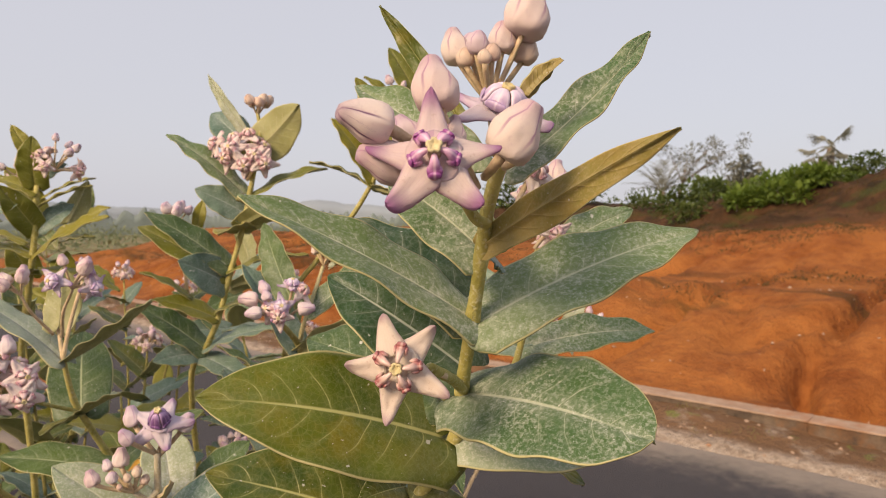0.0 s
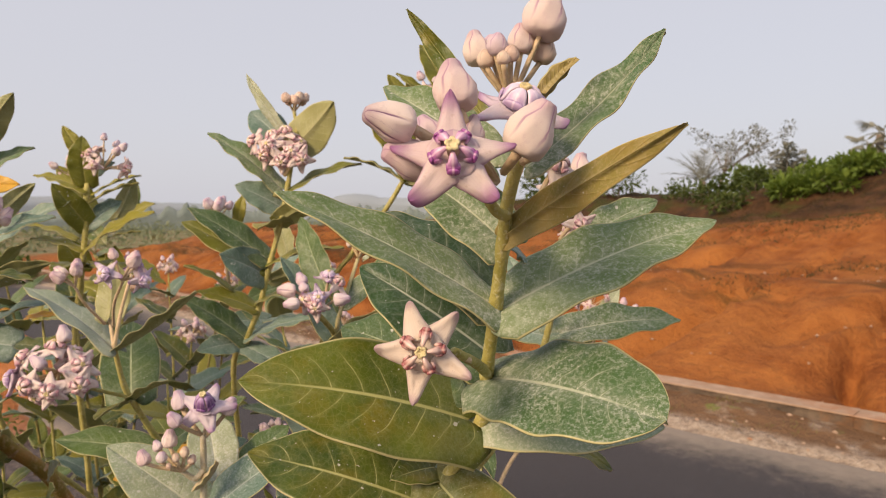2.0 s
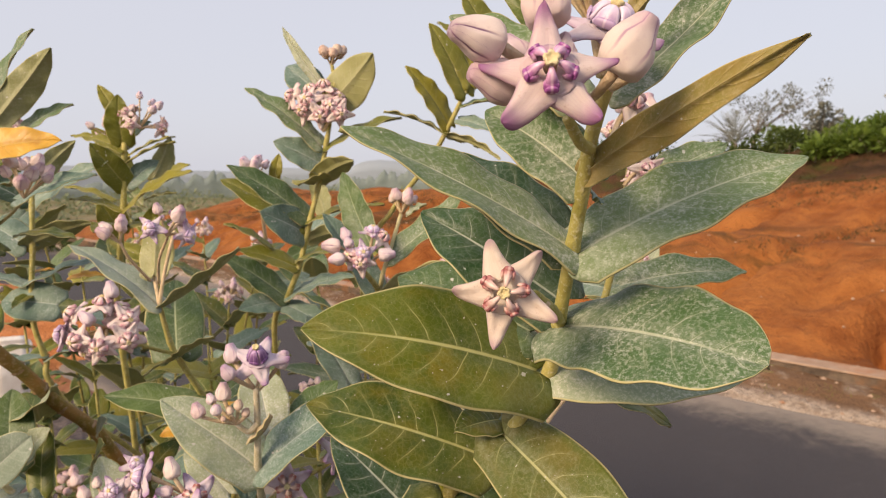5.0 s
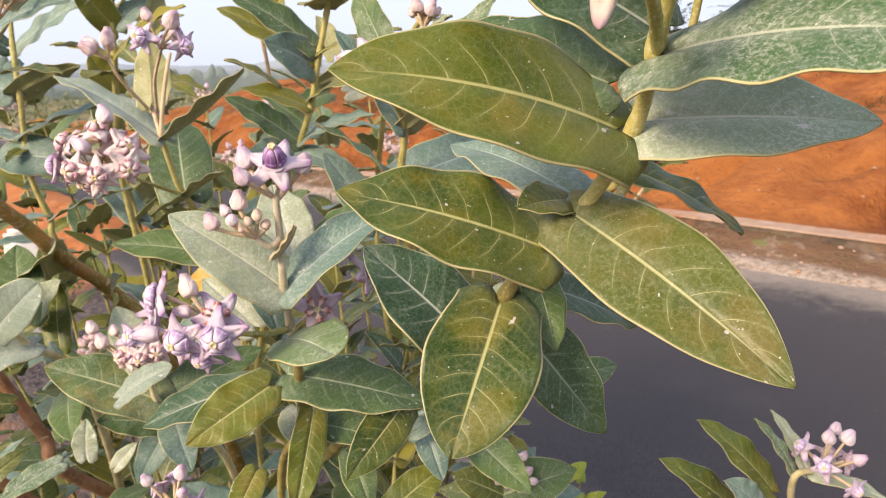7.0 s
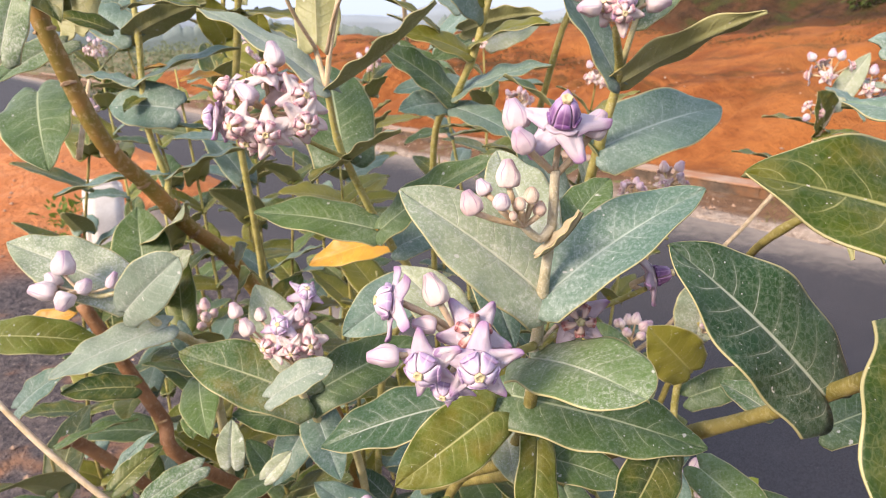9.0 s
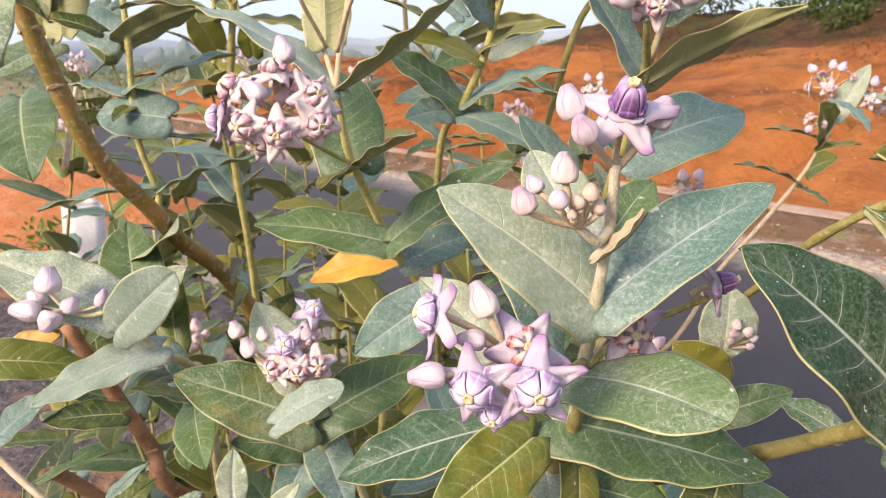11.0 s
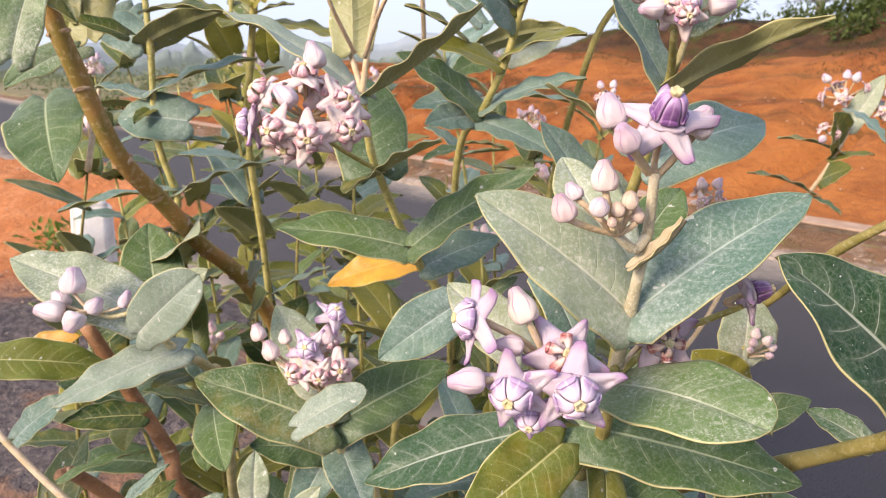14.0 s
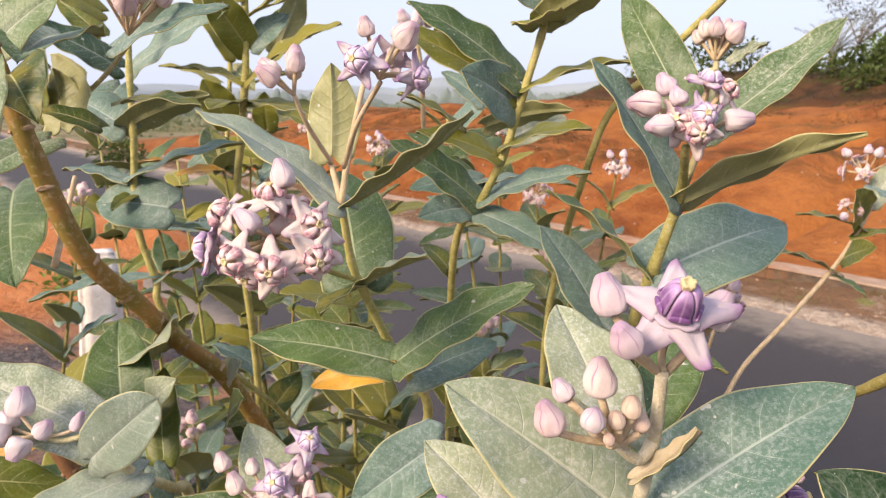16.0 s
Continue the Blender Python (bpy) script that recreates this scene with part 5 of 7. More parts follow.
bud(s, (-0.437, 0.634, 1.027), (-0.439, 0.636, 1.038), "pink", 1.00, (-0.411, 0.636, 0.985), 0.0012)
bud(s, (-0.421, 0.626, 1.01), (-0.424, 0.628, 1.02), "brown", 1.00, (-0.411, 0.636, 0.985), 0.0012)
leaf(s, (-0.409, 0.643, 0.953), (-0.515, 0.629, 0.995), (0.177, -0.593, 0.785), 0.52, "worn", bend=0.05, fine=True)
leaf(s, (-0.414, 0.588, 0.983), (-0.364, 0.600, 1.010), (-0.25, -0.62, 0.74), 0.50, "pale", bend=0.06, blunt=0.7, fine=True)
leaf(s, (-0.408, 0.653, 0.948), (-0.32, 0.706, 0.982), (0.008, -0.7, 0.714), 0.48, "green", fine=True)
leaf(s, (-0.419, 0.65, 0.983), (-0.463, 0.681, 1.04), (0.217, -0.748, 0.627), 0.55, "young")
leaf(s, (-0.415, 0.675, 0.921), (-0.377, 0.628, 0.88), (0.217, -0.748, 0.627), 0.55, "blue", fine=True)
leaf(s, (-0.424, 0.691, 0.905), (-0.453, 0.65, 0.849), (0.117, -0.766, 0.633), 0.50, "blue", fine=True)
leaf(s, (-0.42, 0.672, 0.911), (-0.483, 0.646, 0.926), (0.197, -0.589, 0.784), 0.55, "green", fine=True)
leaf(s, (-0.444, 0.569, 0.93), (-0.444, 0.579, 0.966), (0.223, -0.814, 0.537), 0.62, "young", fine=True)
leaf(s, (-0.413, 0.562, 0.926), (-0.393, 0.571, 0.947), (0.312, -0.723, 0.616), 0.50, "young")
leaf(s, (-0.535, 0.677, 0.912), (-0.519, 0.635, 0.905), (0.117, -0.766, 0.633), 0.60, "green")
leaf(s, (-0.525, 0.667, 0.947), (-0.489, 0.613, 0.922), (0.117, -0.766, 0.633), 0.55, "green")
umbel(s, (-0.32, 0.494, 0.934), (0.071, -0.235, 0.969), 0.030, 4, 3, 205, "lilac", "pale", 0.0150)
leaf(s, (-0.202, 0.509, 1.015), (-0.207, 0.457, 0.957), (0.436, -0.709, 0.555), 0.35, "mature", fine=True)
leaf(s, (-0.256, 0.513, 0.958), (-0.266, 0.481, 0.932), (0.237, -0.712, 0.661), 0.60, "mature", fine=True)
leaf(s, (-0.133, 0.54, 0.977), (-0.104, 0.55, 0.992), (0.126, -0.632, 0.765), 0.50, "blue", fine=True)
leaf(s, (-0.185, 0.545, 0.956), (-0.165, 0.517, 0.923), (0.138, -0.732, 0.668), 0.60, "green", fine=True)
leaf(s, (-0.125, 0.562, 0.974), (-0.107, 0.532, 0.94), (0.237, -0.712, 0.661), 0.55, "blue", fine=True)
leaf(s, (-0.088, 0.591, 0.948), (-0.035, 0.557, 0.913), (0.028, -0.664, 0.747), 0.50, "green", fine=True)
leaf(s, (-0.148, 0.519, 0.922), (-0.107, 0.554, 0.94), (0.129, -0.652, 0.747), 0.55, "mature", fine=True)
leaf(s, (-0.542, 0.555, 0.908), (-0.516, 0.588, 0.929), (0.215, -0.547, 0.809), 0.45, "mature", fine=True)
leaf(s, (-0.473, 0.572, 0.924), (-0.514, 0.537, 0.905), (0.215, -0.547, 0.809), 0.40, "dusty", fine=True)

# the woody branch
s = shrub("old shrub with a stout brown branch ringed by leaf scars", (-0.5, 1.15, 0))
stem(s, [(-0.642, 0.672, 1.338), (-0.629, 0.675, 1.289), (-0.617, 0.677, 1.246), (-0.604, 0.700, 1.165), (-0.597, 0.750, 1.110), (-0.594, 0.800, 1.057), (-0.566, 0.840, 1.000), (-0.54, 0.91, 0.86), (-0.51, 1.02, 0.62), (-0.5, 1.15, -0.02)], 0.0072, 0.0095, STEM_BARK, "branch", scars=26, per=9)
stem(s, [(-0.668, 0.708, 1.000), (-0.645, 0.720, 0.932), (-0.620, 0.735, 0.854), (-0.600, 0.755, 0.780), (-0.52, 1.05, 0.45)], 0.0066, 0.0085, STEM_RED, "branch", scars=6)
stem(s, [(-0.732, 0.71, 0.831), (-0.712, 0.751, 0.78), (-0.6, 1, 0.35)], 0.0066, 0.0080, STEM_RED, "branch", scars=4)
leaf(s, (-0.693, 0.736, 1.209), (-0.636, 0.664, 1.146), (0.22, -0.783, 0.581), 0.62, "green", fine=True)
leaf(s, (-0.65, 0.734, 1.253), (-0.673, 0.669, 1.222), (0.208, -0.672, 0.71), 0.50, "dusty", fine=True)
leaf(s, (-0.654, 0.756, 1.261), (-0.665, 0.769, 1.311), (-0.037, 0.997, -0.065), 0.75, "young", fine=True)
leaf(s, (-0.628, 0.63, 1.245), (-0.608, 0.652, 1.314), (0.325, -0.777, 0.539), 0.50, "dusty", fine=True)
leaf(s, (-0.624, 0.803, 1.036), (-0.542, 0.705, 1.093), (0.32, -0.707, 0.631), 0.50, "young")
leaf(s, (-0.585, 0.699, 1.019), (-0.622, 0.756, 1.09), (0.322, -0.812, 0.486), 0.60, "green", fine=True)
leaf(s, (-0.598, 0.735, 1.005), (-0.532, 0.698, 1.064), (0.312, -0.723, 0.616), 0.40, "young")
leaf(s, (-0.573, 0.73, 0.972), (-0.601, 0.785, 1.035), (0.125, -0.831, 0.542), 0.40, "mature")
leaf(s, (-0.537, 0.782, 0.989), (-0.505, 0.754, 1.024), (0.106, -0.67, 0.735), 0.70, "green")
leaf(s, (-0.549, 0.808, 1.017), (-0.527, 0.797, 1.04), (0.106, -0.67, 0.735), 0.80, "young")
leaf(s, (-0.640, 0.690, 1.300), (-0.585, 0.650, 1.268), (0.30, -0.60, 0.74), 0.72, "mature", bend=0.22, fold=0.5, wave=0.03, fine=True)
stem(s, [(-0.653, 0.725, 1.146), (-0.675, 0.773, 1.182), (-0.685, 0.802, 1.214)], 0.0030, 0.0020, STEM_PALE, "twig")
stem(s, [(-0.667, 0.782, 1.278), (-0.624, 0.774, 1.302), (-0.575, 0.76, 1.339)], 0.0022, 0.0018, STEM_DUSTY, "peduncle")
umbel(s, (-0.575, 0.76, 1.339), (0.231, -0.065, 0.971), 0.026, 0, 7, 31, "pink", "pink", 0.0200)
leaf(s, (-0.659, 0.776, 1.34), (-0.632, 0.691, 1.312), (0.336, -0.651, 0.681), 0.90, "dusty", fold=0.4, fine=True)
leaf(s, (-0.68, 0.786, 1.308), (-0.623, 0.746, 1.269), (-0.174, 0.964, 0.203), 0.60, "mature")

# the bud-bearing shoot beside the woody branch
s = shrub("felted pale shoot with a head of mauve buds", (-0.72, 0.98, 0))
stem(s, [(-0.555, 0.624, 1.052), (-0.538, 0.646, 1.01), (-0.53, 0.676, 0.981), (-0.555, 0.739, 0.919), (-0.65, 0.9, 0.6), (-0.72, 0.98, -0.02)], 0.0024, 0.0070, STEM_DUSTY, "stem", knots=(0.2,))
stem(s, [(-0.555, 0.624, 1.052), (-0.57, 0.616, 1.05), (-0.58, 0.611, 1.055)], 0.0022, 0.0018, STEM_DUSTY, "peduncle")
bud(s, (-0.593, 0.608, 1.071), (-0.594, 0.613, 1.091), "pale", 1.05, (-0.58, 0.61, 1.055), 0.0013)
bud(s, (-0.6, 0.603, 1.057), (-0.619, 0.596, 1.062), "pale", 0.90, (-0.58, 0.61, 1.055), 0.0013)
bud(s, (-0.604, 0.611, 1.059), (-0.615, 0.615, 1.069), "pale", 1.00, (-0.58, 0.61, 1.055), 0.0013)
bud(s, (-0.583, 0.61, 1.055), (-0.576, 0.614, 1.066), "pale", 1.10, (-0.58, 0.61, 1.055), 0.0013)
bud(s, (-0.586, 0.6, 1.059), (-0.589, 0.591, 1.046), "pale", 1.15, (-0.58, 0.61, 1.055), 0.0013)
bud(s, (-0.562, 0.619, 1.057), (-0.557, 0.623, 1.07), "pale", 0.70, (-0.58, 0.61, 1.055), 0.0013)
leaf(s, (-0.556, 0.633, 1.048), (-0.666, 0.634, 1.089), (0.222, -0.625, 0.748), 0.46, "young", bend=0.04, fine=True)
leaf(s, (-0.553, 0.619, 1.035), (-0.493, 0.616, 1.087), (0.45, -0.75, 0.48), 0.56, "pale", blunt=0.8, fine=True)
leaf(s, (-0.533, 0.642, 1.013), (-0.607, 0.583, 0.988), (0.175, -0.41, 0.895), 0.40, "pale", bend=0.04, fine=True)
leaf(s, (-0.691, 0.618, 1.006), (-0.613, 0.664, 0.981), (0.099, -0.606, 0.789), 0.42, "mature", fine=True)
leaf(s, (-0.599, 0.673, 0.931), (-0.657, 0.645, 0.935), (0.191, -0.533, 0.825), 0.46, "mature", fine=True)
leaf(s, (-0.546, 0.678, 0.996), (-0.53, 0.672, 0.967), (0.109, -0.689, 0.716), 0.60, "blue")
leaf(s, (-0.699, 0.635, 0.922), (-0.647, 0.653, 0.959), (0.099, -0.606, 0.789), 0.45, "blue", fine=True)
leaf(s, (-0.727, 0.687, 0.973), (-0.671, 0.701, 0.993), (0.208, -0.672, 0.71), 0.50, "yellow")
leaf(s, (-0.622, 0.592, 0.916), (-0.582, 0.649, 0.912), (-0.149, -0.305, 0.941), 0.16, "green", fine=True)
leaf(s, (-0.571, 0.593, 0.893), (-0.535, 0.608, 0.928), (-0.199, -0.68, 0.706), 0.25, "blue", fine=True)
stem(s, [(-0.665, 0.562, 1.015), (-0.625, 0.556, 0.970), (-0.577, 0.552, 0.925), (-0.520, 0.560, 0.865), (-0.47, 0.60, 0.78), (-0.48, 0.72, 0.45), (-0.56, 0.86, -0.02)], 0.0022, 0.0034, STEM_PALE, "twig")

# the slim yellow stem
s = shrub("slim yellow-stemmed shrub with narrow blue-green leaves", (-0.62, 1.25, 0))
stem(s, [(-0.672, 0.891, 1.38), (-0.666, 0.873, 1.31), (-0.658, 0.858, 1.252), (-0.658, 0.849, 1.163), (-0.65, 0.859, 1.102), (-0.643, 0.883, 1.032), (-0.6, 1.15, 0.7), (-0.62, 1.25, -0.02)], 0.0030, 0.0044, STEM_GREEN, "stem", knots=(0.14, 0.28, 0.4, 0.55))
leaf(s, (-0.665, 0.859, 1.259), (-0.572, 0.86, 1.29), (-0.073, 0.643, 0.763), 0.36, "mature", bend=0.05, fine=True)
leaf(s, (-0.667, 0.858, 1.258), (-0.742, 0.877, 1.29), (0.303, -0.649, 0.698), 0.60, "blue", fine=True)
leaf(s, (-0.662, 0.856, 1.211), (-0.546, 0.871, 1.243), (-0.046, -0.269, 0.962), 0.30, "blue", bend=0.04, fine=True)
leaf(s, (-0.666, 0.854, 1.205), (-0.751, 0.866, 1.215), (0.04, -0.147, 0.988), 0.30, "blue")
leaf(s, (-0.618, 0.844, 1.18), (-0.698, 0.844, 1.183), (0.117, -0.766, 0.633), 0.75, "blue", fine=True)
leaf(s, (-0.659, 0.853, 1.158), (-0.586, 0.862, 1.154), (0.039, -0.139, 0.99), 0.24, "dusty")
leaf(s, (-0.653, 0.86, 1.105), (-0.753, 0.799, 1.09), (0.025, -0.036, 0.999), 0.22, "blue", bend=0.04, fine=True)
leaf(s, (-0.647, 0.86, 1.101), (-0.533, 0.865, 1.137), (-0.068, -0.106, 0.992), 0.20, "blue", bend=0.04, fine=True)
leaf(s, (-0.658, 0.852, 1.193), (-0.662, 0.817, 1.181), (0.099, -0.606, 0.789), 0.50, "mature")
leaf(s, (-0.658, 0.86, 1.223), (-0.63, 0.865, 1.225), (0.058, -0.283, 0.958), 0.30, "yellow")
leaf(s, (-0.642, 0.911, 1.208), (-0.594, 0.918, 1.21), (0.076, -0.421, 0.904), 0.35, "yellow")
leaf(s, (-0.573, 0.724, 1.324), (-0.482, 0.734, 1.352), (0.056, -0.655, 0.753), 0.30, "blue", fine=True)
leaf(s, (-0.571, 0.7, 1.412), (-0.504, 0.701, 1.487), (-0.39, 0.91, 0.143), 0.36, "olive", fold=0.3, fine=True)
leaf(s, (-0.582, 0.71, 1.43), (-0.538, 0.72, 1.513), (-0.483, -0.789, 0.38), 0.30, "dusty", fine=True)
leaf(s, (-0.563, 0.72, 1.399), (-0.507, 0.737, 1.432), (0.061, -0.711, 0.701), 0.36, "dusty", fine=True)
leaf(s, (-0.543, 0.629, 1.373), (-0.456, 0.638, 1.384), (0.176, -0.868, 0.465), 0.42, "yellow", fine=True)
leaf(s, (-0.537, 0.709, 1.347), (-0.505, 0.734, 1.39), (-0.28, 0.762, 0.584), 0.40, "mature", fine=True)
umbel(s, (-0.522, 0.668, 1.326), (0.32, -0.213, 0.923), 0.034, 0, 9, 41, "pink", "pink", 0.0190)
umbel(s, (-0.592, 0.748, 1.401), (0.248, -0.356, 0.901), 0.020, 3, 2, 42, "pink", "pink", 0.0140)
leaf(s, (-0.584, 0.74, 1.283), (-0.506, 0.727, 1.279), (0.02, -0.251, 0.968), 0.30, "mature", fine=True)
leaf(s, (-0.604, 0.737, 1.263), (-0.658, 0.734, 1.277), (0.039, -0.47, 0.882), 0.40, "mature")
leaf(s, (-0.689, 0.911, 1.318), (-0.582, 0.923, 1.375), (0.124, -0.643, 0.756), 0.32, "blue", bend=0.04, fine=True)
leaf(s, (-0.703, 0.909, 1.32), (-0.773, 0.864, 1.363), (0.278, -0.637, 0.719), 0.42, "deep", fine=True)
leaf(s, (-0.695, 0.775, 1.273), (-0.666, 0.759, 1.315), (0.359, -0.79, 0.497), 0.75, "mature", fold=0.4, fine=True)
leaf(s, (-0.672, 0.707, 1.319), (-0.614, 0.728, 1.368), (0.35, -0.725, 0.593), 0.55, "dusty", fine=True)
leaf(s, (-0.736, 0.937, 1.381), (-0.778, 0.893, 1.405), (0.237, -0.7, 0.674), 0.50, "olive", fine=True)
leaf(s, (-0.755, 0.965, 1.335), (-0.792, 0.943, 1.359), (0.237, -0.7, 0.674), 0.60, "olive", fine=True)
leaf(s, (-0.707, 0.915, 1.302), (-0.716, 0.872, 1.258), (0.15, -0.793, 0.591), 0.75, "blue", fine=True)
leaf(s, (-0.731, 0.841, 1.316), (-0.719, 0.807, 1.344), (0.159, -0.845, 0.51), 0.50, "young", fine=True)
leaf(s, (-0.779, 0.988, 1.363), (-0.83, 0.987, 1.403), (0.238, -0.681, 0.693), 0.50, "mature", fine=True)

# the tall shoot behind
s = shrub("tall leafy shrub with a broad pink-white flower head", (-0.42, 1.35, 0))
stem(s, [(-0.232, 0.833, 1.424), (-0.24, 0.832, 1.382), (-0.253, 0.84, 1.333), (-0.266, 0.843, 1.291), (-0.285, 0.856, 1.232), (-0.31, 0.875, 1.181), (-0.345, 0.922, 1.097), (-0.4, 1.2, 0.6), (-0.42, 1.35, -0.02)], 0.0028, 0.0044, STEM_GREEN, "stem", knots=(0.1, 0.25, 0.38, 0.52, 0.62))
stem(s, [(-0.237, 0.832, 1.403), (-0.228, 0.839, 1.453), (-0.233, 0.845, 1.492)], 0.0030, 0.0022, STEM_GREEN, "peduncle")
umbel(s, (-0.233, 0.845, 1.485), (-0.009, -0.065, 0.998), 0.017, 0, 9, 51, "pink", "brown", 0.0140)
bloom(s, (-0.242, 0.832, 1.403), (-0.28, 0.824, 1.447), (-0.811, -0.494, 0.313), 0.0213, "pink", 0)
bloom(s, (-0.242, 0.832, 1.403), (-0.262, 0.813, 1.429), (-0.396, -0.902, -0.171), 0.0211, "pink", 20)
bloom(s, (-0.242, 0.832, 1.403), (-0.255, 0.824, 1.454), (-0.218, -0.61, 0.762), 0.0213, "pink", 40)
bloom(s, (-0.242, 0.832, 1.403), (-0.238, 0.824, 1.459), (-0.007, -0.5, 0.866), 0.0213, "pink", 10)
bloom(s, (-0.242, 0.832, 1.403), (-0.237, 0.803, 1.42), (0.108, -0.954, -0.28), 0.0208, "pink", 30)
bloom(s, (-0.242, 0.832, 1.403), (-0.213, 0.803, 1.422), (0.52, -0.836, -0.174), 0.0208, "pink", 50)
bloom(s, (-0.242, 0.832, 1.403), (-0.221, 0.824, 1.443), (0.636, -0.624, 0.454), 0.0213, "pink", 15)
bloom(s, (-0.242, 0.832, 1.403), (-0.253, 0.804, 1.44), (-0.311, -0.921, 0.236), 0.0208, "pink", 65)
bloom(s, (-0.242, 0.832, 1.403), (-0.225, 0.803, 1.431), (0.2, -0.951, 0.237), 0.0208, "pink", 35)
leaf(s, (-0.249, 0.844, 1.464), (-0.299, 0.857, 1.538), (-0.412, -0.802, 0.433), 0.17, "young", fine=True)
leaf(s, (-0.257, 0.864, 1.456), (-0.304, 0.886, 1.494), (-0.004, -0.899, 0.438), 0.70, "blue")
leaf(s, (-0.238, 0.843, 1.436), (-0.172, 0.805, 1.492), (0.2, 0.977, 0.068), 0.58, "young", fold=0.15, fine=True)
leaf(s, (-0.246, 0.832, 1.388), (-0.338, 0.824, 1.458), (0.303, -0.593, 0.746), 0.30, "dusty", fine=True)
leaf(s, (-0.236, 0.832, 1.386), (-0.142, 0.823, 1.419), (-0.111, -0.434, 0.894), 0.30, "olive", fine=True)
leaf(s, (-0.25, 0.841, 1.365), (-0.303, 0.822, 1.392), (0.097, -0.869, 0.484), 0.62, "blue", fine=True)
leaf(s, (-0.251, 0.84, 1.347), (-0.198, 0.801, 1.367), (-0.123, 0.726, 0.676), 0.50, "olive", fine=True)
leaf(s, (-0.25, 0.84, 1.344), (-0.261, 0.78, 1.338), (-0.006, 0.731, 0.682), 0.70, "olive")
leaf(s, (-0.271, 0.844, 1.298), (-0.364, 0.821, 1.363), (0.304, -0.7, 0.646), 0.34, "green", fine=True)
leaf(s, (-0.277, 0.848, 1.287), (-0.381, 0.84, 1.345), (0.304, -0.7, 0.646), 0.34, "olive", fine=True)
leaf(s, (-0.274, 0.848, 1.276), (-0.315, 0.799, 1.305), (0.097, -0.894, 0.436), 0.72, "blue", fine=True)
leaf(s, (-0.266, 0.843, 1.292), (-0.168, 0.839, 1.313), (-0.008, -0.277, 0.961), 0.24, "olive", fine=True)
leaf(s, (-0.323, 0.857, 1.257), (-0.378, 0.838, 1.289), (-0.008, -0.283, 0.959), 0.28, "olive")
leaf(s, (-0.282, 0.857, 1.243), (-0.209, 0.817, 1.258), (-0.008, -0.394, 0.919), 0.40, "olive", fine=True)
leaf(s, (-0.292, 0.856, 1.232), (-0.362, 0.837, 1.255), (-0.007, -0.5, 0.866), 0.45, "olive", fine=True)
leaf(s, (-0.306, 0.875, 1.19), (-0.207, 0.846, 1.219), (-0.008, -0.437, 0.9), 0.32, "blue", fine=True)
leaf(s, (-0.312, 0.875, 1.188), (-0.392, 0.857, 1.245), (0.206, -0.61, 0.766), 0.40, "green", fine=True)
leaf(s, (-0.312, 0.874, 1.177), (-0.227, 0.833, 1.143), (-0.007, -0.537, 0.843), 0.34, "blue", fine=True)
leaf(s, (-0.319, 0.875, 1.181), (-0.361, 0.834, 1.177), (-0.004, -0.844, 0.537), 0.60, "blue", fine=True)
leaf(s, (-0.32, 1.022, 1.254), (-0.223, 1.009, 1.271), (-0.082, 0.703, 0.707), 0.36, "olive", fine=True)
leaf(s, (-0.327, 1.024, 1.19), (-0.215, 1.018, 1.186), (0.033, -0.093, 0.995), 0.28, "blue", fine=True)
leaf(s, (-0.33, 1.024, 1.19), (-0.408, 1, 1.182), (0.208, -0.672, 0.71), 0.45, "blue", fine=True)
leaf(s, (-0.334, 1.022, 1.185), (-0.418, 1.037, 1.245), (0.394, -0.484, 0.781), 0.30, "green", fine=True)
leaf(s, (-0.35, 1.027, 1.136), (-0.29, 1.023, 1.129), (0.018, 0.012, 1), 0.28, "olive", fine=True)
leaf(s, (-0.35, 1.026, 1.131), (-0.396, 0.994, 1.117), (0.058, -0.283, 0.958), 0.40, "green")
leaf(s, (-0.326, 1.028, 1.28), (-0.376, 1.041, 1.315), (0.303, -0.649, 0.698), 0.50, "blue", fine=True)
leaf(s, (-0.298, 1.036, 1.293), (-0.329, 1.068, 1.35), (0.074, 0.965, 0.253), 0.50, "young", fine=True)
leaf(s, (-0.297, 1.094, 1.239), (-0.23, 1.11, 1.26), (0.124, -0.823, 0.555), 0.60, "young", fine=True)
leaf(s, (-0.315, 1.05, 1.24), (-0.361, 1.017, 1.22), (0.217, -0.748, 0.627), 0.60, "green", fine=True)

# the shoot with long pointed leaves
s = shrub("blue-green shrub with long pointed leaves and a pink flower head", (-0.26, 1.1, 0))
stem(s, [(-0.159, 0.662, 1.252), (-0.152, 0.717, 1.214), (-0.163, 0.744, 1.156), (-0.17, 0.808, 1.074), (-0.16, 0.95, 0.85), (-0.26, 1.1, -0.02)], 0.0026, 0.0070, STEM_GREEN, "stem", knots=(0.2, 0.4))
stem(s, [(-0.152, 0.717, 1.214), (-0.147, 0.702, 1.239), (-0.138, 0.711, 1.271), (-0.131, 0.735, 1.304)], 0.0026, 0.0020, STEM_DUSTY, "peduncle")
umbel(s, (-0.131, 0.738, 1.305), (0.086, 0.131, 0.988), 0.018, 0, 9, 61, "pink", "pink", 0.0150)
bloom(s, (-0.156, 0.662, 1.254), (-0.154, 0.641, 1.271), (0.27, -0.913, 0.306), 0.0172, "lilac", 0)
bloom(s, (-0.156, 0.662, 1.254), (-0.148, 0.662, 1.291), (0.172, -0.31, 0.935), 0.0172, "lilac", 20)
bloom(s, (-0.156, 0.662, 1.254), (-0.167, 0.643, 1.268), (-0.372, -0.883, 0.287), 0.0172, "pink", 30)
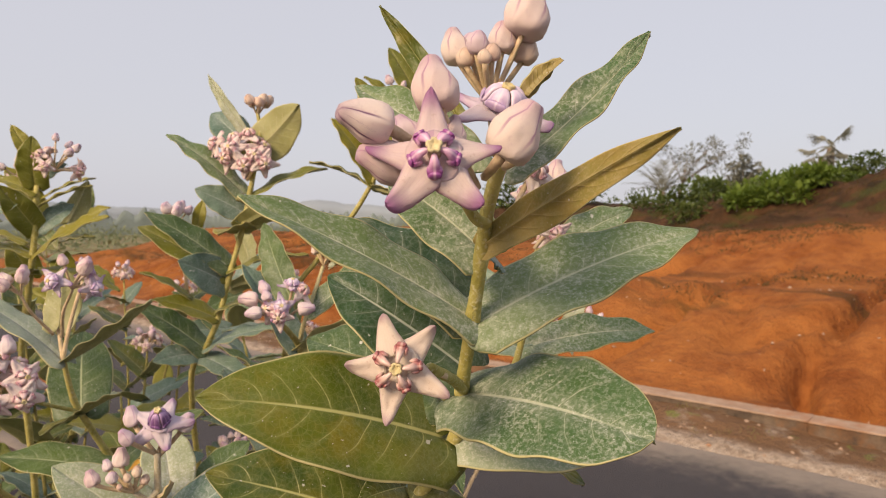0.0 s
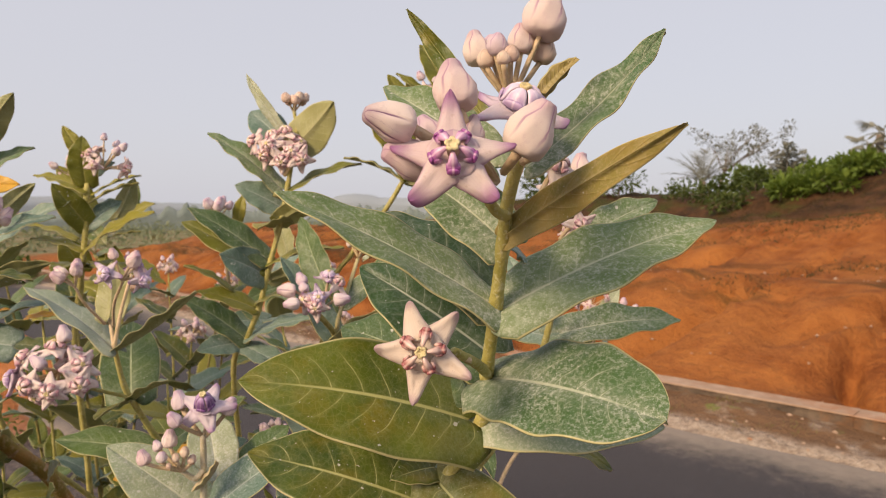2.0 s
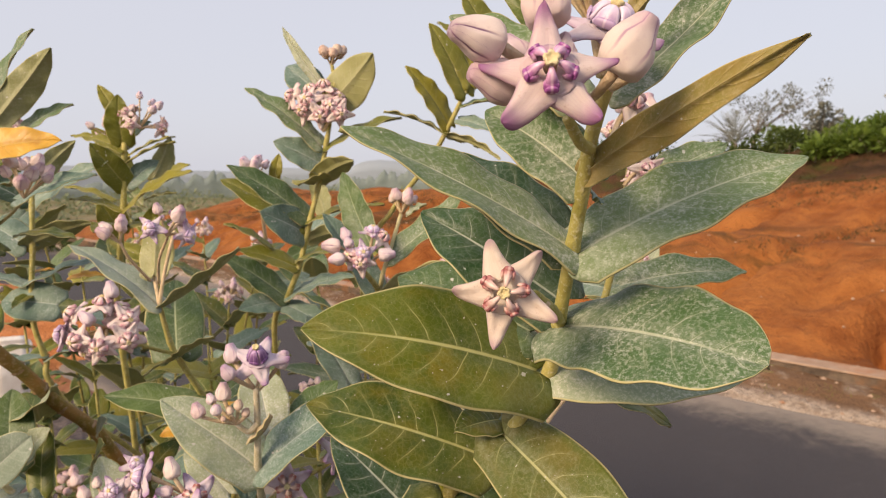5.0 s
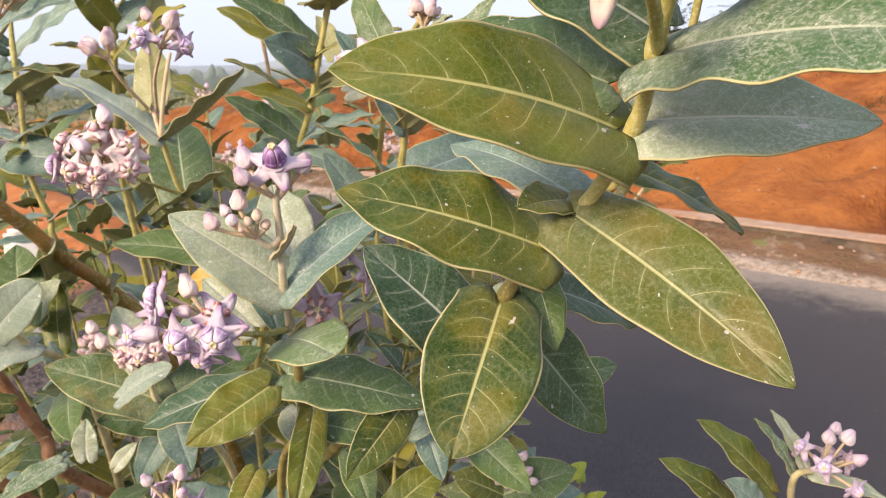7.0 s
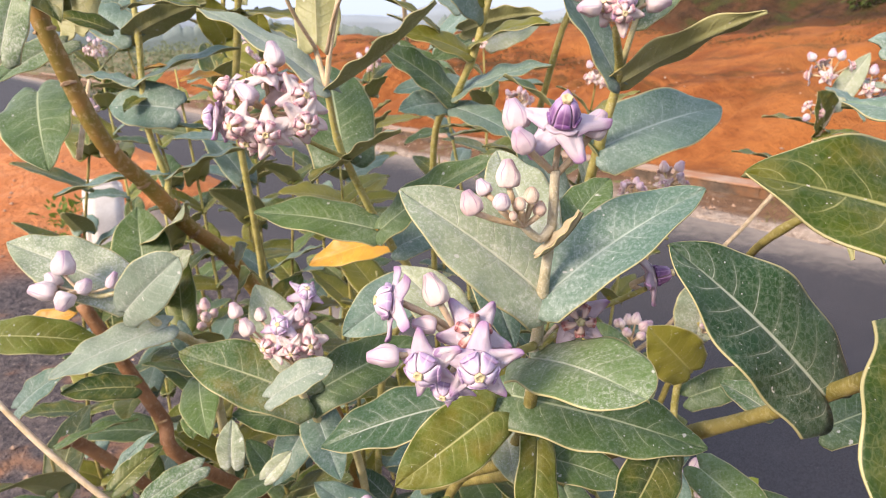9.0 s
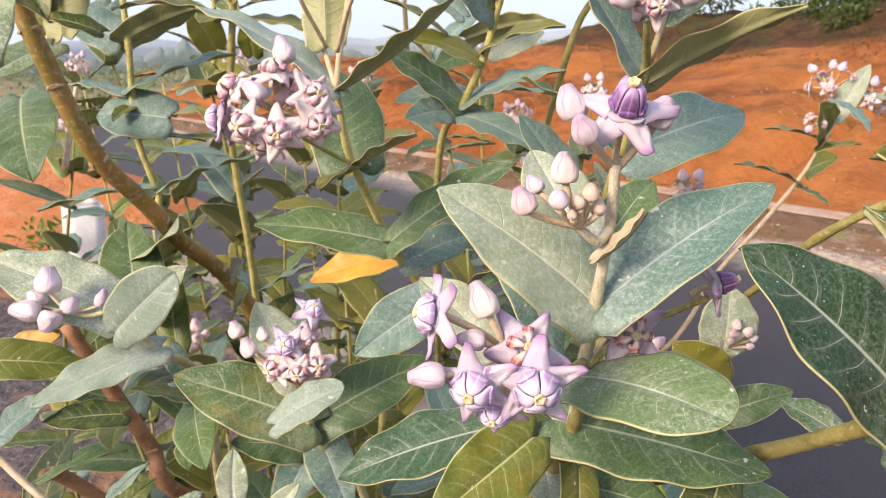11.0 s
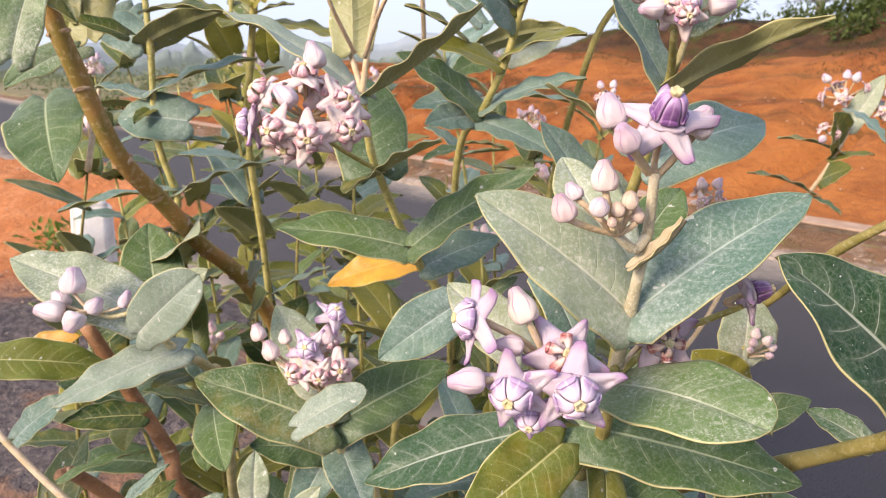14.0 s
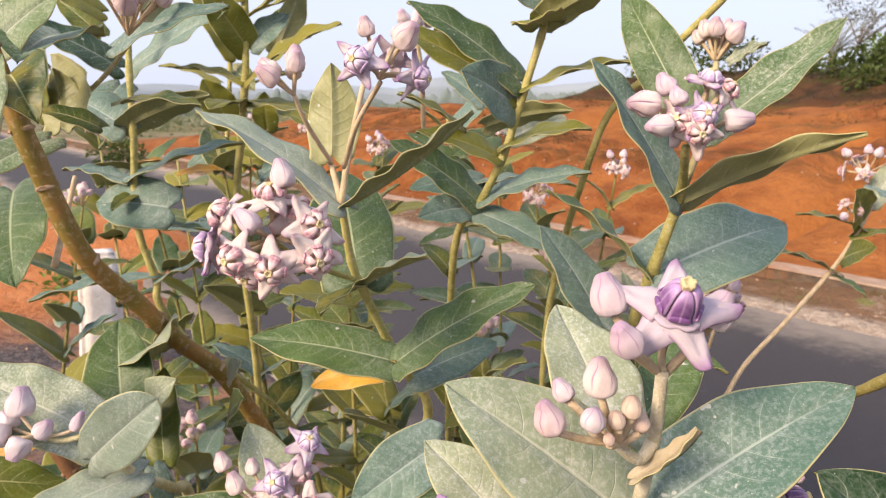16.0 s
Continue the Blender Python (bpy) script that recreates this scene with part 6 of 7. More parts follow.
bloom(s, (-0.156, 0.662, 1.254), (-0.138, 0.662, 1.285), (0.716, -0.289, 0.635), 0.0172, "pink", 50)
bloom(s, (-0.156, 0.662, 1.254), (-0.156, 0.638, 1.262), (0.174, -0.964, -0.203), 0.0172, "pink", 40)
bud(s, (-0.1786, 0.6473, 1.2771), (-0.1954, 0.6397, 1.2779), "split", 0.95, (-0.156, 0.662, 1.254), 0.0014)
bud(s, (-0.1706, 0.6512, 1.2831), (-0.1774, 0.6538, 1.2949), "pale", 0.95, (-0.156, 0.662, 1.254), 0.0014)
bud(s, (-0.1404, 0.6521, 1.2672), (-0.1236, 0.6529, 1.2688), "pale", 0.90, (-0.156, 0.662, 1.254), 0.0014)
bud(s, (-0.1723, 0.6363, 1.2659), (-0.1857, 0.6287, 1.2651), "pale", 0.95, (-0.156, 0.662, 1.254), 0.0014)
bud(s, (-0.1664, 0.6393, 1.277), (-0.1706, 0.6427, 1.287), "pale", 1.00, (-0.156, 0.662, 1.254), 0.0014)
leaf(s, (-0.152, 0.717, 1.214), (-0.214, 0.716, 1.307), (0.631, -0.622, 0.463), 0.34, "blue", bend=0.03, fold=0.25, fine=True)
leaf(s, (-0.154, 0.687, 1.27), (-0.194, 0.729, 1.351), (-0.369, -0.847, 0.383), 0.34, "green", fine=True)
leaf(s, (-0.141, 0.708, 1.259), (-0.059, 0.718, 1.329), (-0.376, -0.737, 0.562), 0.30, "dusty", bend=-0.04, fold=0.3, fine=True)
leaf(s, (-0.15, 0.717, 1.212), (-0.06, 0.666, 1.261), (-0.502, 0.723, 0.475), 0.30, "mature", bend=0.03, fold=0.25, fine=True)
leaf(s, (-0.159, 0.745, 1.156), (-0.049, 0.827, 1.179), (-0.011, -0.74, 0.672), 0.50, "blue", fine=True)
leaf(s, (-0.165, 0.742, 1.152), (-0.242, 0.722, 1.219), (0.405, -0.062, 0.912), 0.24, "green", fine=True)
leaf(s, (-0.195, 0.748, 1.108), (-0.247, 0.756, 1.186), (0.44, -0.688, 0.576), 0.45, "blue", fine=True)
leaf(s, (-0.123, 0.732, 1.304), (-0.102, 0.728, 1.316), (-0.299, -0.674, 0.675), 0.40, "young", fold=0.5, wave=0.05, fine=True)
leaf(s, (-0.168, 0.799, 1.082), (-0.093, 0.788, 1.062), (0.045, -0.198, 0.979), 0.25, "green", fine=True)
leaf(s, (-0.165, 0.794, 1.104), (-0.179, 0.82, 1.136), (0.15, -0.793, 0.591), 0.30, "young")
umbel(s, (-0.089, 0.854, 1.096), (0.261, -0.157, 0.953), 0.020, 3, 3, 63, "pink", "pale", 0.0130)
stem(s, [(-0.089, 0.854, 1.096), (-0.093, 0.864, 1.059), (-0.1, 0.889, 1.002)], 0.0015, 0.0018, STEM_PALE, "peduncle")

# the olive shoot high behind
s = shrub("olive-leaved shrub with bare yellow stem tips", (-0.2, 1.25, 0))
stem(s, [(-0.06, 0.776, 1.444), (-0.086, 0.798, 1.397), (-0.111, 0.811, 1.359), (-0.159, 0.851, 1.305), (-0.205, 0.91, 1.23), (-0.25, 1.02, 0.95), (-0.22, 1.18, 0.4), (-0.2, 1.25, -0.02)], 0.0026, 0.0042, STEM_GREEN, "stem")
leaf(s, (-0.061, 0.775, 1.441), (-0.101, 0.771, 1.517), (0.381, -0.831, 0.405), 0.42, "olive", fine=True)
leaf(s, (-0.082, 0.799, 1.407), (-0.13, 0.783, 1.473), (0.48, -0.721, 0.499), 0.40, "olive", fine=True)
leaf(s, (-0.086, 0.798, 1.397), (-0.162, 0.815, 1.426), (0.232, -0.074, 0.97), 0.25, "olive", fine=True)
leaf(s, (-0.082, 0.798, 1.394), (-0.021, 0.77, 1.365), (-0.029, 0.461, 0.887), 0.28, "olive", fine=True)
leaf(s, (-0.065, 0.783, 1.427), (-0.021, 0.778, 1.432), (0.039, -0.31, 0.95), 0.35, "green", fine=True)
leaf(s, (-0.069, 0.791, 1.412), (-0.031, 0.772, 1.397), (0.076, -0.774, 0.629), 0.45, "blue", fine=True)
leaf(s, (-0.056, 0.777, 1.45), (-0.081, 0.793, 1.515), (0.381, -0.831, 0.405), 0.40, "olive", fine=True)
umbel(s, (-0.053, 0.786, 1.496), (-0.009, -0.162, 0.987), 0.018, 3, 3, 71, "pink", "pale", 0.0120)
leaf(s, (-0.03, 0.786, 1.497), (-0.065, 0.788, 1.555), (0.299, -0.893, 0.336), 0.50, "olive", fine=True)
leaf(s, (-0.056, 0.785, 1.493), (-0.093, 0.786, 1.522), (0.324, -0.749, 0.578), 0.30, "olive", fine=True)

# the further shoot at the left
s = shrub("olive-green shrub with small pink heads", (-0.85, 1.4, 0))
stem(s, [(-0.573, 0.951, 1.401), (-0.575, 0.945, 1.317), (-0.592, 0.959, 1.248), (-0.615, 0.979, 1.14), (-0.64, 1.05, 0.9), (-0.75, 1.25, 0.4), (-0.85, 1.4, -0.02)], 0.0036, 0.0058, STEM_GREEN, "stem", knots=(0.05, 0.2, 0.35))
leaf(s, (-0.575, 0.95, 1.401), (-0.57, 0.935, 1.469), (0.184, -0.945, 0.27), 0.62, "olive", fine=True)
leaf(s, (-0.591, 0.972, 1.44), (-0.622, 0.972, 1.489), (0.389, -0.841, 0.376), 0.40, "olive", fine=True)
leaf(s, (-0.571, 0.947, 1.338), (-0.599, 0.908, 1.399), (0.283, -0.884, 0.372), 0.52, "olive", fine=True)
leaf(s, (-0.575, 0.95, 1.392), (-0.664, 0.964, 1.415), (0.032, -0.384, 0.923), 0.30, "olive", fine=True)
leaf(s, (-0.569, 0.949, 1.374), (-0.498, 0.957, 1.403), (0.022, -0.267, 0.963), 0.25, "olive", fine=True)
leaf(s, (-0.567, 0.947, 1.342), (-0.533, 0.973, 1.376), (0.076, -0.881, 0.467), 0.60, "blue", fine=True)
leaf(s, (-0.554, 0.999, 1.351), (-0.529, 1.005, 1.412), (0.021, 0.968, 0.25), 0.50, "young", fine=True)
leaf(s, (-0.569, 0.945, 1.309), (-0.456, 0.918, 1.359), (-0.183, -0.529, 0.829), 0.35, "olive", fine=True)
leaf(s, (-0.579, 0.944, 1.304), (-0.654, 0.938, 1.321), (0.02, -0.251, 0.968), 0.30, "olive", fine=True)
leaf(s, (-0.594, 0.961, 1.282), (-0.59, 0.89, 1.275), (0.069, -0.807, 0.586), 0.60, "olive", fine=True)
leaf(s, (-0.577, 0.962, 1.282), (-0.457, 0.951, 1.254), (0.02, -0.251, 0.968), 0.30, "olive", fine=True)
leaf(s, (-0.587, 0.97, 1.41), (-0.544, 0.975, 1.434), (0.076, -0.881, 0.467), 0.55, "blue", fine=True)
umbel(s, (-0.55, 0.954, 1.422), (0.523, -0.203, 0.828), 0.040, 6, 4, 81, "pink", "pale", 0.0170)
umbel(s, (-0.622, 0.997, 1.412), (-0.264, -0.474, 0.84), 0.025, 3, 3, 82, "pink", "pale", 0.0150)
umbel(s, (-0.402, 1.012, 1.346), (0.001, -0.032, 0.999), 0.026, 0, 8, 83, "pink", "pale", 0.0200)
stem(s, [(-0.399, 1.012, 1.346), (-0.396, 1.02, 1.315), (-0.401, 1.055, 1.24)], 0.0030, 0.0030, STEM_PALE, "peduncle")
leaf(s, (-0.374, 1.024, 1.346), (-0.366, 1.028, 1.386), (0.183, -0.908, 0.378), 0.50, "olive")
stem(s, [(-0.734, 1.23, 1.481), (-0.726, 1.21, 1.382), (-0.73, 1.202, 1.3), (-0.741, 1.202, 1.216)], 0.0030, 0.0040, STEM_GREEN, "stem", knots=(0.2, 0.5, 0.8))
leaf(s, (-0.723, 1.182, 1.253), (-0.743, 1.15, 1.315), (0.261, -0.822, 0.507), 0.72, "olive", fine=True)
leaf(s, (-0.741, 1.192, 1.313), (-0.829, 1.181, 1.338), (0.049, -0.219, 0.975), 0.28, "olive", fine=True)
leaf(s, (-0.719, 1.215, 1.397), (-0.638, 1.237, 1.432), (0.049, -0.219, 0.975), 0.30, "olive", fine=True)
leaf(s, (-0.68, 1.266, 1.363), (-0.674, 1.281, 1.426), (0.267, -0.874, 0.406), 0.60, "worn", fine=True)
leaf(s, (-0.718, 1.206, 1.356), (-0.77, 1.185, 1.447), (0.451, -0.669, 0.591), 0.46, "olive", fine=True)
leaf(s, (-0.72, 1.229, 1.372), (-0.664, 1.22, 1.377), (0.135, -0.703, 0.698), 0.50, "blue", fine=True)
leaf(s, (-0.687, 1.239, 1.34), (-0.609, 1.231, 1.378), (0.124, -0.643, 0.756), 0.45, "olive", fine=True)
leaf(s, (-0.668, 1.248, 1.27), (-0.602, 1.232, 1.236), (0.069, -0.331, 0.941), 0.40, "olive", fine=True)
leaf(s, (-0.69, 1.238, 1.242), (-0.682, 1.22, 1.298), (0.159, -0.845, 0.51), 0.70, "olive", fine=True)
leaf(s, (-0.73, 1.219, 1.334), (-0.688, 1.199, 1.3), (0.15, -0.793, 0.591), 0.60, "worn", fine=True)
leaf(s, (-0.715, 1.237, 1.309), (-0.639, 1.234, 1.325), (0.053, -0.242, 0.969), 0.40, "olive", fine=True)
leaf(s, (-0.741, 1.192, 1.217), (-0.783, 1.156, 1.186), (0.135, -0.703, 0.698), 0.50, "blue", fine=True)
leaf(s, (-0.737, 1.194, 1.225), (-0.668, 1.181, 1.201), (0.124, -0.643, 0.756), 0.50, "olive", fine=True)

# the shoot at the road's edge
s = shrub("small shrub of round dark leaves leaning over the road edge", (-0.18, 1.4, 0))
stem(s, [(0.256, 1.42, 1.11), (0.223, 1.399, 1.049), (0.193, 1.392, 1.001), (0.132, 1.381, 0.919), (0.073, 1.373, 0.842), (0.015, 1.364, 0.728), (-0.13, 1.4, 0.5), (-0.18, 1.4, -0.02)], 0.0035, 0.0045, STEM_PALE, "stem")
leaf(s, (0.242, 1.409, 1.077), (0.132, 1.379, 1.103), (0.029, -0.069, 0.997), 0.30, "mature", fine=True)
leaf(s, (0.242, 1.41, 1.082), (0.212, 1.371, 1.143), (0.124, -0.823, 0.555), 0.90, "mature", fine=True)
leaf(s, (0.228, 1.403, 1.064), (0.292, 1.394, 1.074), (0.046, -0.191, 0.98), 0.40, "mature", fine=True)
leaf(s, (0.214, 1.392, 1.031), (0.242, 1.351, 1.057), (0.117, -0.766, 0.633), 0.85, "mature", fine=True)
leaf(s, (0.208, 1.395, 1.005), (0.085, 1.358, 1.048), (0.029, -0.069, 0.997), 0.26, "mature", fine=True)
leaf(s, (0.203, 1.393, 1.001), (0.237, 1.35, 0.98), (0.029, -0.069, 0.997), 0.30, "green", fine=True)
leaf(s, (0.256, 1.422, 1.115), (0.304, 1.431, 1.2), (-0.181, -0.825, 0.535), 0.40, "young", fine=True)
leaf(s, (0.285, 1.436, 1.152), (0.358, 1.42, 1.134), (0.058, -0.283, 0.958), 0.35, "young", fine=True)
leaf(s, (0.227, 1.353, 1.149), (0.246, 1.261, 1.109), (0.31, -0.627, 0.715), 0.30, "blue", fine=True)
umbel(s, (0.246, 1.432, 1.158), (-0.272, -0.224, 0.936), 0.040, 4, 3, 91, "pink", "pale", 0.0180)
umbel(s, (0.309, 1.433, 1.128), (0.488, -0.159, 0.858), 0.036, 4, 3, 92, "pink", "pale", 0.0180)
umbel(s, (0.215, 1.393, 1.108), (-0.397, -0.917, 0.029), 0.020, 2, 1, 93, "pink", "pale", 0.0180)

# the stem at the right edge
s = shrub("stout green stem with hanging dusty leaves", (-0.2, 0.98, 0))
stem(s, [(0.039, 0.62, 1.167), (0.023, 0.661, 1.136), (0.001, 0.676, 1.124), (-0.03, 0.694, 1.094), (-0.033, 0.764, 1.044), (-0.06, 0.82, 0.95), (-0.12, 0.9, 0.6), (-0.2, 0.98, -0.02)], 0.0034, 0.0034, STEM_OLIVE, "stem", knots=(0.25, 0.4))
leaf(s, (-0.003, 0.675, 1.124), (0.009, 0.638, 1.095), (0.159, 0.715, 0.681), 0.30, "mature", fine=True)
leaf(s, (0.005, 0.677, 1.126), (0.02, 0.619, 1.1), (0.046, -0.191, 0.98), 0.30, "green", fine=True)
leaf(s, (-0.074, 0.507, 1.047), (-0.098, 0.526, 1.054), (0.236, -0.626, 0.743), 0.60, "dusty")

# the low yellow-green shoot
s = shrub("low shoot of yellow-green leaves with tiny pale buds", (-0.05, 0.95, 0))
stem(s, [(-0.065, 0.765, 0.988), (-0.064, 0.772, 0.939), (-0.073, 0.79, 0.855), (-0.02, 0.85, 0.4), (-0.05, 0.95, -0.02)], 0.0025, 0.0050, STEM_GREEN, "stem")
leaf(s, (-0.064, 0.762, 0.978), (-0.06, 0.777, 1.032), (0.13, -0.88, 0.457), 0.92, "young", fine=True)
leaf(s, (-0.069, 0.752, 0.943), (-0.112, 0.738, 0.992), (0.034, -0.95, 0.30), 0.80, "olive", fine=True)
leaf(s, (-0.062, 0.782, 0.898), (0.005, 0.78, 0.93), (0.109, -0.689, 0.716), 0.48, "green", fine=True)
leaf(s, (-0.062, 0.761, 0.973), (-0.041, 0.77, 0.993), (0.117, -0.766, 0.633), 0.50, "young", fine=True)
leaf(s, (-0.062, 0.791, 0.855), (-0.121, 0.761, 0.851), (0.109, -0.689, 0.716), 0.60, "mature", fine=True)
umbel(s, (-0.061, 0.758, 0.98), (0.41, -0.416, 0.812), 0.020, 0, 6, 101, "pink", "pink", 0.0100)
umbel(s, (-0.053, 0.686, 0.838), (0.092, -0.589, 0.803), 0.030, 0, 12, 102, "pink", "pink", 0.0120)
leaf(s, (-0.068, 0.68, 0.822), (0.015, 0.678, 0.859), (0.098, -0.678, 0.728), 0.60, "green", fine=True)
leaf(s, (-0.056, 0.681, 0.821), (-0.114, 0.664, 0.859), (0.098, -0.678, 0.728), 0.60, "mature", fine=True)
leaf(s, (-0.025, 0.558, 1.009), (0.04, 0.597, 1.014), (-0.002, -0.704, 0.71), 0.45, "green", fine=True)
leaf(s, (-0.13, 0.499, 1.025), (-0.162, 0.446, 0.997), (0.204, -0.825, 0.527), 0.50, "mature", fine=True)

# bright weeds at the foot of the thicket
s = shrub("low yellow-green weed with small bright leaves", (-0.06, 0.93, 0), "weeds at the road edge")
rng = random.Random(404)
for i in range(9):
    top = Vector((-0.13 + 0.022 * i + rng.uniform(-0.01, 0.01), 0.86 + rng.uniform(-0.05, 0.05), 0.72 + rng.uniform(-0.05, 0.05)))
    stem(s, [(-0.06, 0.93, -0.02), Vector((-0.06, 0.93, 0)).lerp(top, 0.6) + Vector((0, 0, 0.04)), top], 0.0022, 0.0010, STEM_OLIVE, "stem", 6, (), 5)
    for k in range(5):
        a = 2.4 * k + i
        at = top - Vector((0, 0, 0.018 * k))
        leaf(s, at, at + Vector((math.cos(a) * 0.035, math.sin(a) * 0.03, rng.uniform(0.0, 0.02))), (0, -0.5, 0.85), rng.uniform(0.4, 0.6), "lime", bend=0.05)

# the small shrub beside the road
s = shrub("small pale-leaved shrub with a lilac flower head beside the road", (0.35, 0.95, 0))
stem(s, [(0.225, 0.628, 0.896), (0.212, 0.639, 0.864), (0.3, 0.8, 0.6), (0.35, 0.95, -0.02)], 0.0025, 0.0050, STEM_DUSTY, "stem")
umbel(s, (0.233, 0.628, 0.893), (0.375, -0.157, 0.914), 0.036, 5, 4, 111, "lilac", "pale", 0.0160)
leaf(s, (0.196, 0.637, 0.865), (0.121, 0.63, 0.944), (0.395, -0.617, 0.681), 0.32, "mature", fine=True)
leaf(s, (0.213, 0.634, 0.883), (0.173, 0.635, 0.943), (0.499, -0.64, 0.585), 0.20, "dusty", fine=True)
leaf(s, (0.224, 0.636, 0.887), (0.195, 0.657, 0.94), (0.4, -0.762, 0.509), 0.25, "young", fine=True)
leaf(s, (0.158, 0.63, 0.851), (0.085, 0.617, 0.911), (0.395, -0.617, 0.681), 0.32, "mature", fine=True)
leaf(s, (0.225, 0.627, 0.891), (0.286, 0.609, 0.875), (0.07, -0.29, 0.954), 0.30, "young", fine=True)
leaf(s, (0.178, 0.614, 0.863), (0.138, 0.599, 0.901), (0.098, -0.678, 0.728), 0.50, "blue", fine=True)


# ---- more shoots of the thicket ----
LEAFY = "leafy green shrub of the roadside thicket"
HEADED = "leafy shrub with a small pink-white flower head"
PALE = "young shrub with pale felted leaves"
wild(LEAFY, (-0.62, 1.45, 0), (-0.55, 1.25, 1.12), 8, 0.105, 1, 1)
wild(HEADED, (-0.30, 1.50, 0), (-0.28, 1.38, 1.12), 8, 0.105, 2, 1)
wild(LEAFY, (-0.85, 1.55, 0), (-0.80, 1.40, 1.20), 9, 0.11, 3, 1)
wild(LEAFY, (-1.10, 1.30, 0), (-1.00, 1.20, 1.12), 8, 0.11, 4, 2)
wild(LEAFY, (-0.48, 1.20, 0), (-0.46, 1.05, 0.92), 7, 0.10, 5)
wild(PALE, (-0.34, 1.00, 0), (-0.33, 0.86, 0.84), 6, 0.10, 6, 0, ("mature", "green", "blue"))
wild(LEAFY, (-0.20, 0.95, 0), (-0.19, 0.80, 0.88), 7, 0.10, 7, 0)
wild(LEAFY, (-0.50, 0.90, 0), (-0.50, 0.76, 0.80), 7, 0.10, 8, 0, ("mature", "green", "aged"))
wild(LEAFY, (-0.72, 1.05, 0), (-0.66, 0.92, 0.88), 7, 0.10, 9, 2)
wild(LEAFY, (-0.08, 1.10, 0), (-0.10, 0.98, 0.86), 6, 0.09, 10, 2)
wild(LEAFY, (-0.36, 0.78, 0), (-0.34, 0.66, 0.82), 7, 0.10, 12, 0)
wild(HEADED, (-0.05, 1.35, 0), (-0.08, 1.28, 0.98), 6, 0.09, 13, 1)
wild(LEAFY, (-0.95, 1.85, 0), (-0.95, 1.75, 1.22), 9, 0.11, 14, 1)
wild(LEAFY, (-1.35, 1.75, 0), (-1.30, 1.65, 1.22), 9, 0.11, 15, 1)
wild(PALE, (-0.60, 0.78, 0), (-0.58, 0.66, 0.76), 6, 0.10, 16, 0, ("mature", "green"))
wild(LEAFY, (-0.20, 0.72, 0), (-0.20, 0.60, 0.82), 7, 0.10, 17, 0)
wild(LEAFY, (-0.65, 1.75, 0), (-0.62, 1.62, 1.18), 9, 0.10, 18, 1)
wild(LEAFY, (-0.05, 0.85, 0), (-0.06, 0.72, 0.82), 6, 0.10, 19, 2)
wild(LEAFY, (-0.95, 1.05, 0), (-0.86, 0.95, 0.92), 8, 0.11, 20, 0, ("mature", "blue", "green"))
wild(LEAFY, (-0.75, 1.25, 0), (-0.72, 1.14, 1.22), 9, 0.10, 22, 0, ("mature", "blue"))
wild(LEAFY, (-0.48, 1.40, 0), (-0.42, 1.32, 1.26), 9, 0.10, 23, 0, ("mature", "blue", "dusty"))
wild(LEAFY, (-1.15, 1.60, 0), (-1.12, 1.50, 1.27), 9, 0.10, 24, 0, ("mature", "green"))
wild(LEAFY, (-0.45, 0.70, 0), (-0.44, 0.58, 0.76), 7, 0.10, 25, 0, ("mature", "deep", "aged"))
wild(LEAFY, (-0.82, 0.82, 0), (-0.76, 0.72, 0.80), 7, 0.10, 26, 0, ("mature", "deep", "aged", "green"))
wild(LEAFY, (-0.30, 1.22, 0), (-0.24, 1.12, 1.06), 8, 0.09, 27, 2, ("blue", "green", "mature"))
wild(LEAFY, (-0.68, 0.98, 0), (-0.60, 0.86, 0.70), 7, 0.11, 28, 0, ("blue", "green", "mature"))

wild(LEAFY, (-0.80, 0.95, 0), (-0.74, 0.85, 0.70), 6, 0.085, 29, 0, ("green", "mature", "blue"))
wild(LEAFY, (-0.62, 0.95, 0), (-0.58, 0.86, 0.66), 6, 0.085, 30, 0, ("green", "mature", "deep"))
wild(LEAFY, (-0.42, 0.98, 0), (-0.40, 0.90, 0.68), 6, 0.085, 31, 0, ("deep", "mature", "green"))

# one more shoot to fill the thicket
wild(LEAFY, (-0.80, 1.10, 0), (-0.74, 0.98, 1.02), 8, 0.10, 61, 0, ("mature", "aged", "green"))
# four unseen shrubs left of the view, added to shade the low leaves
wild(LEAFY, (-1.05, 0.42, 0), (-1.00, 0.36, 1.22), 8, 0.11, 51, 0, ("mature", "green", "blue"))
wild(LEAFY, (-1.22, 0.20, 0), (-1.16, 0.14, 1.22), 8, 0.11, 52, 0, ("mature", "green", "blue"))
wild(LEAFY, (-0.98, 0.68, 0), (-0.96, 0.60, 1.10), 8, 0.11, 53, 0, ("mature", "green", "blue"))
wild(LEAFY, (-1.32, 0.60, 0), (-1.28, 0.52, 1.25), 8, 0.11, 54, 0, ("mature", "green", "blue"))

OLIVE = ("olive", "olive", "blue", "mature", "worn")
wild(LEAFY, (-0.58, 1.50, 0), (-0.55, 1.42, 1.20), 8, 0.095, 32, 0, OLIVE)
wild(LEAFY, (-0.38, 1.62, 0), (-0.36, 1.55, 1.22), 8, 0.095, 33, 1, OLIVE)
wild(HEADED, (-0.80, 1.70, 0), (-0.76, 1.60, 1.22), 8, 0.095, 34, 1, OLIVE)
wild(LEAFY, (-0.25, 1.30, 0), (-0.22, 1.24, 1.12), 8, 0.09, 35, 0, OLIVE)
wild(LEAFY, (-0.52, 1.12, 0), (-0.50, 1.04, 1.08), 8, 0.09, 36, 0, OLIVE)
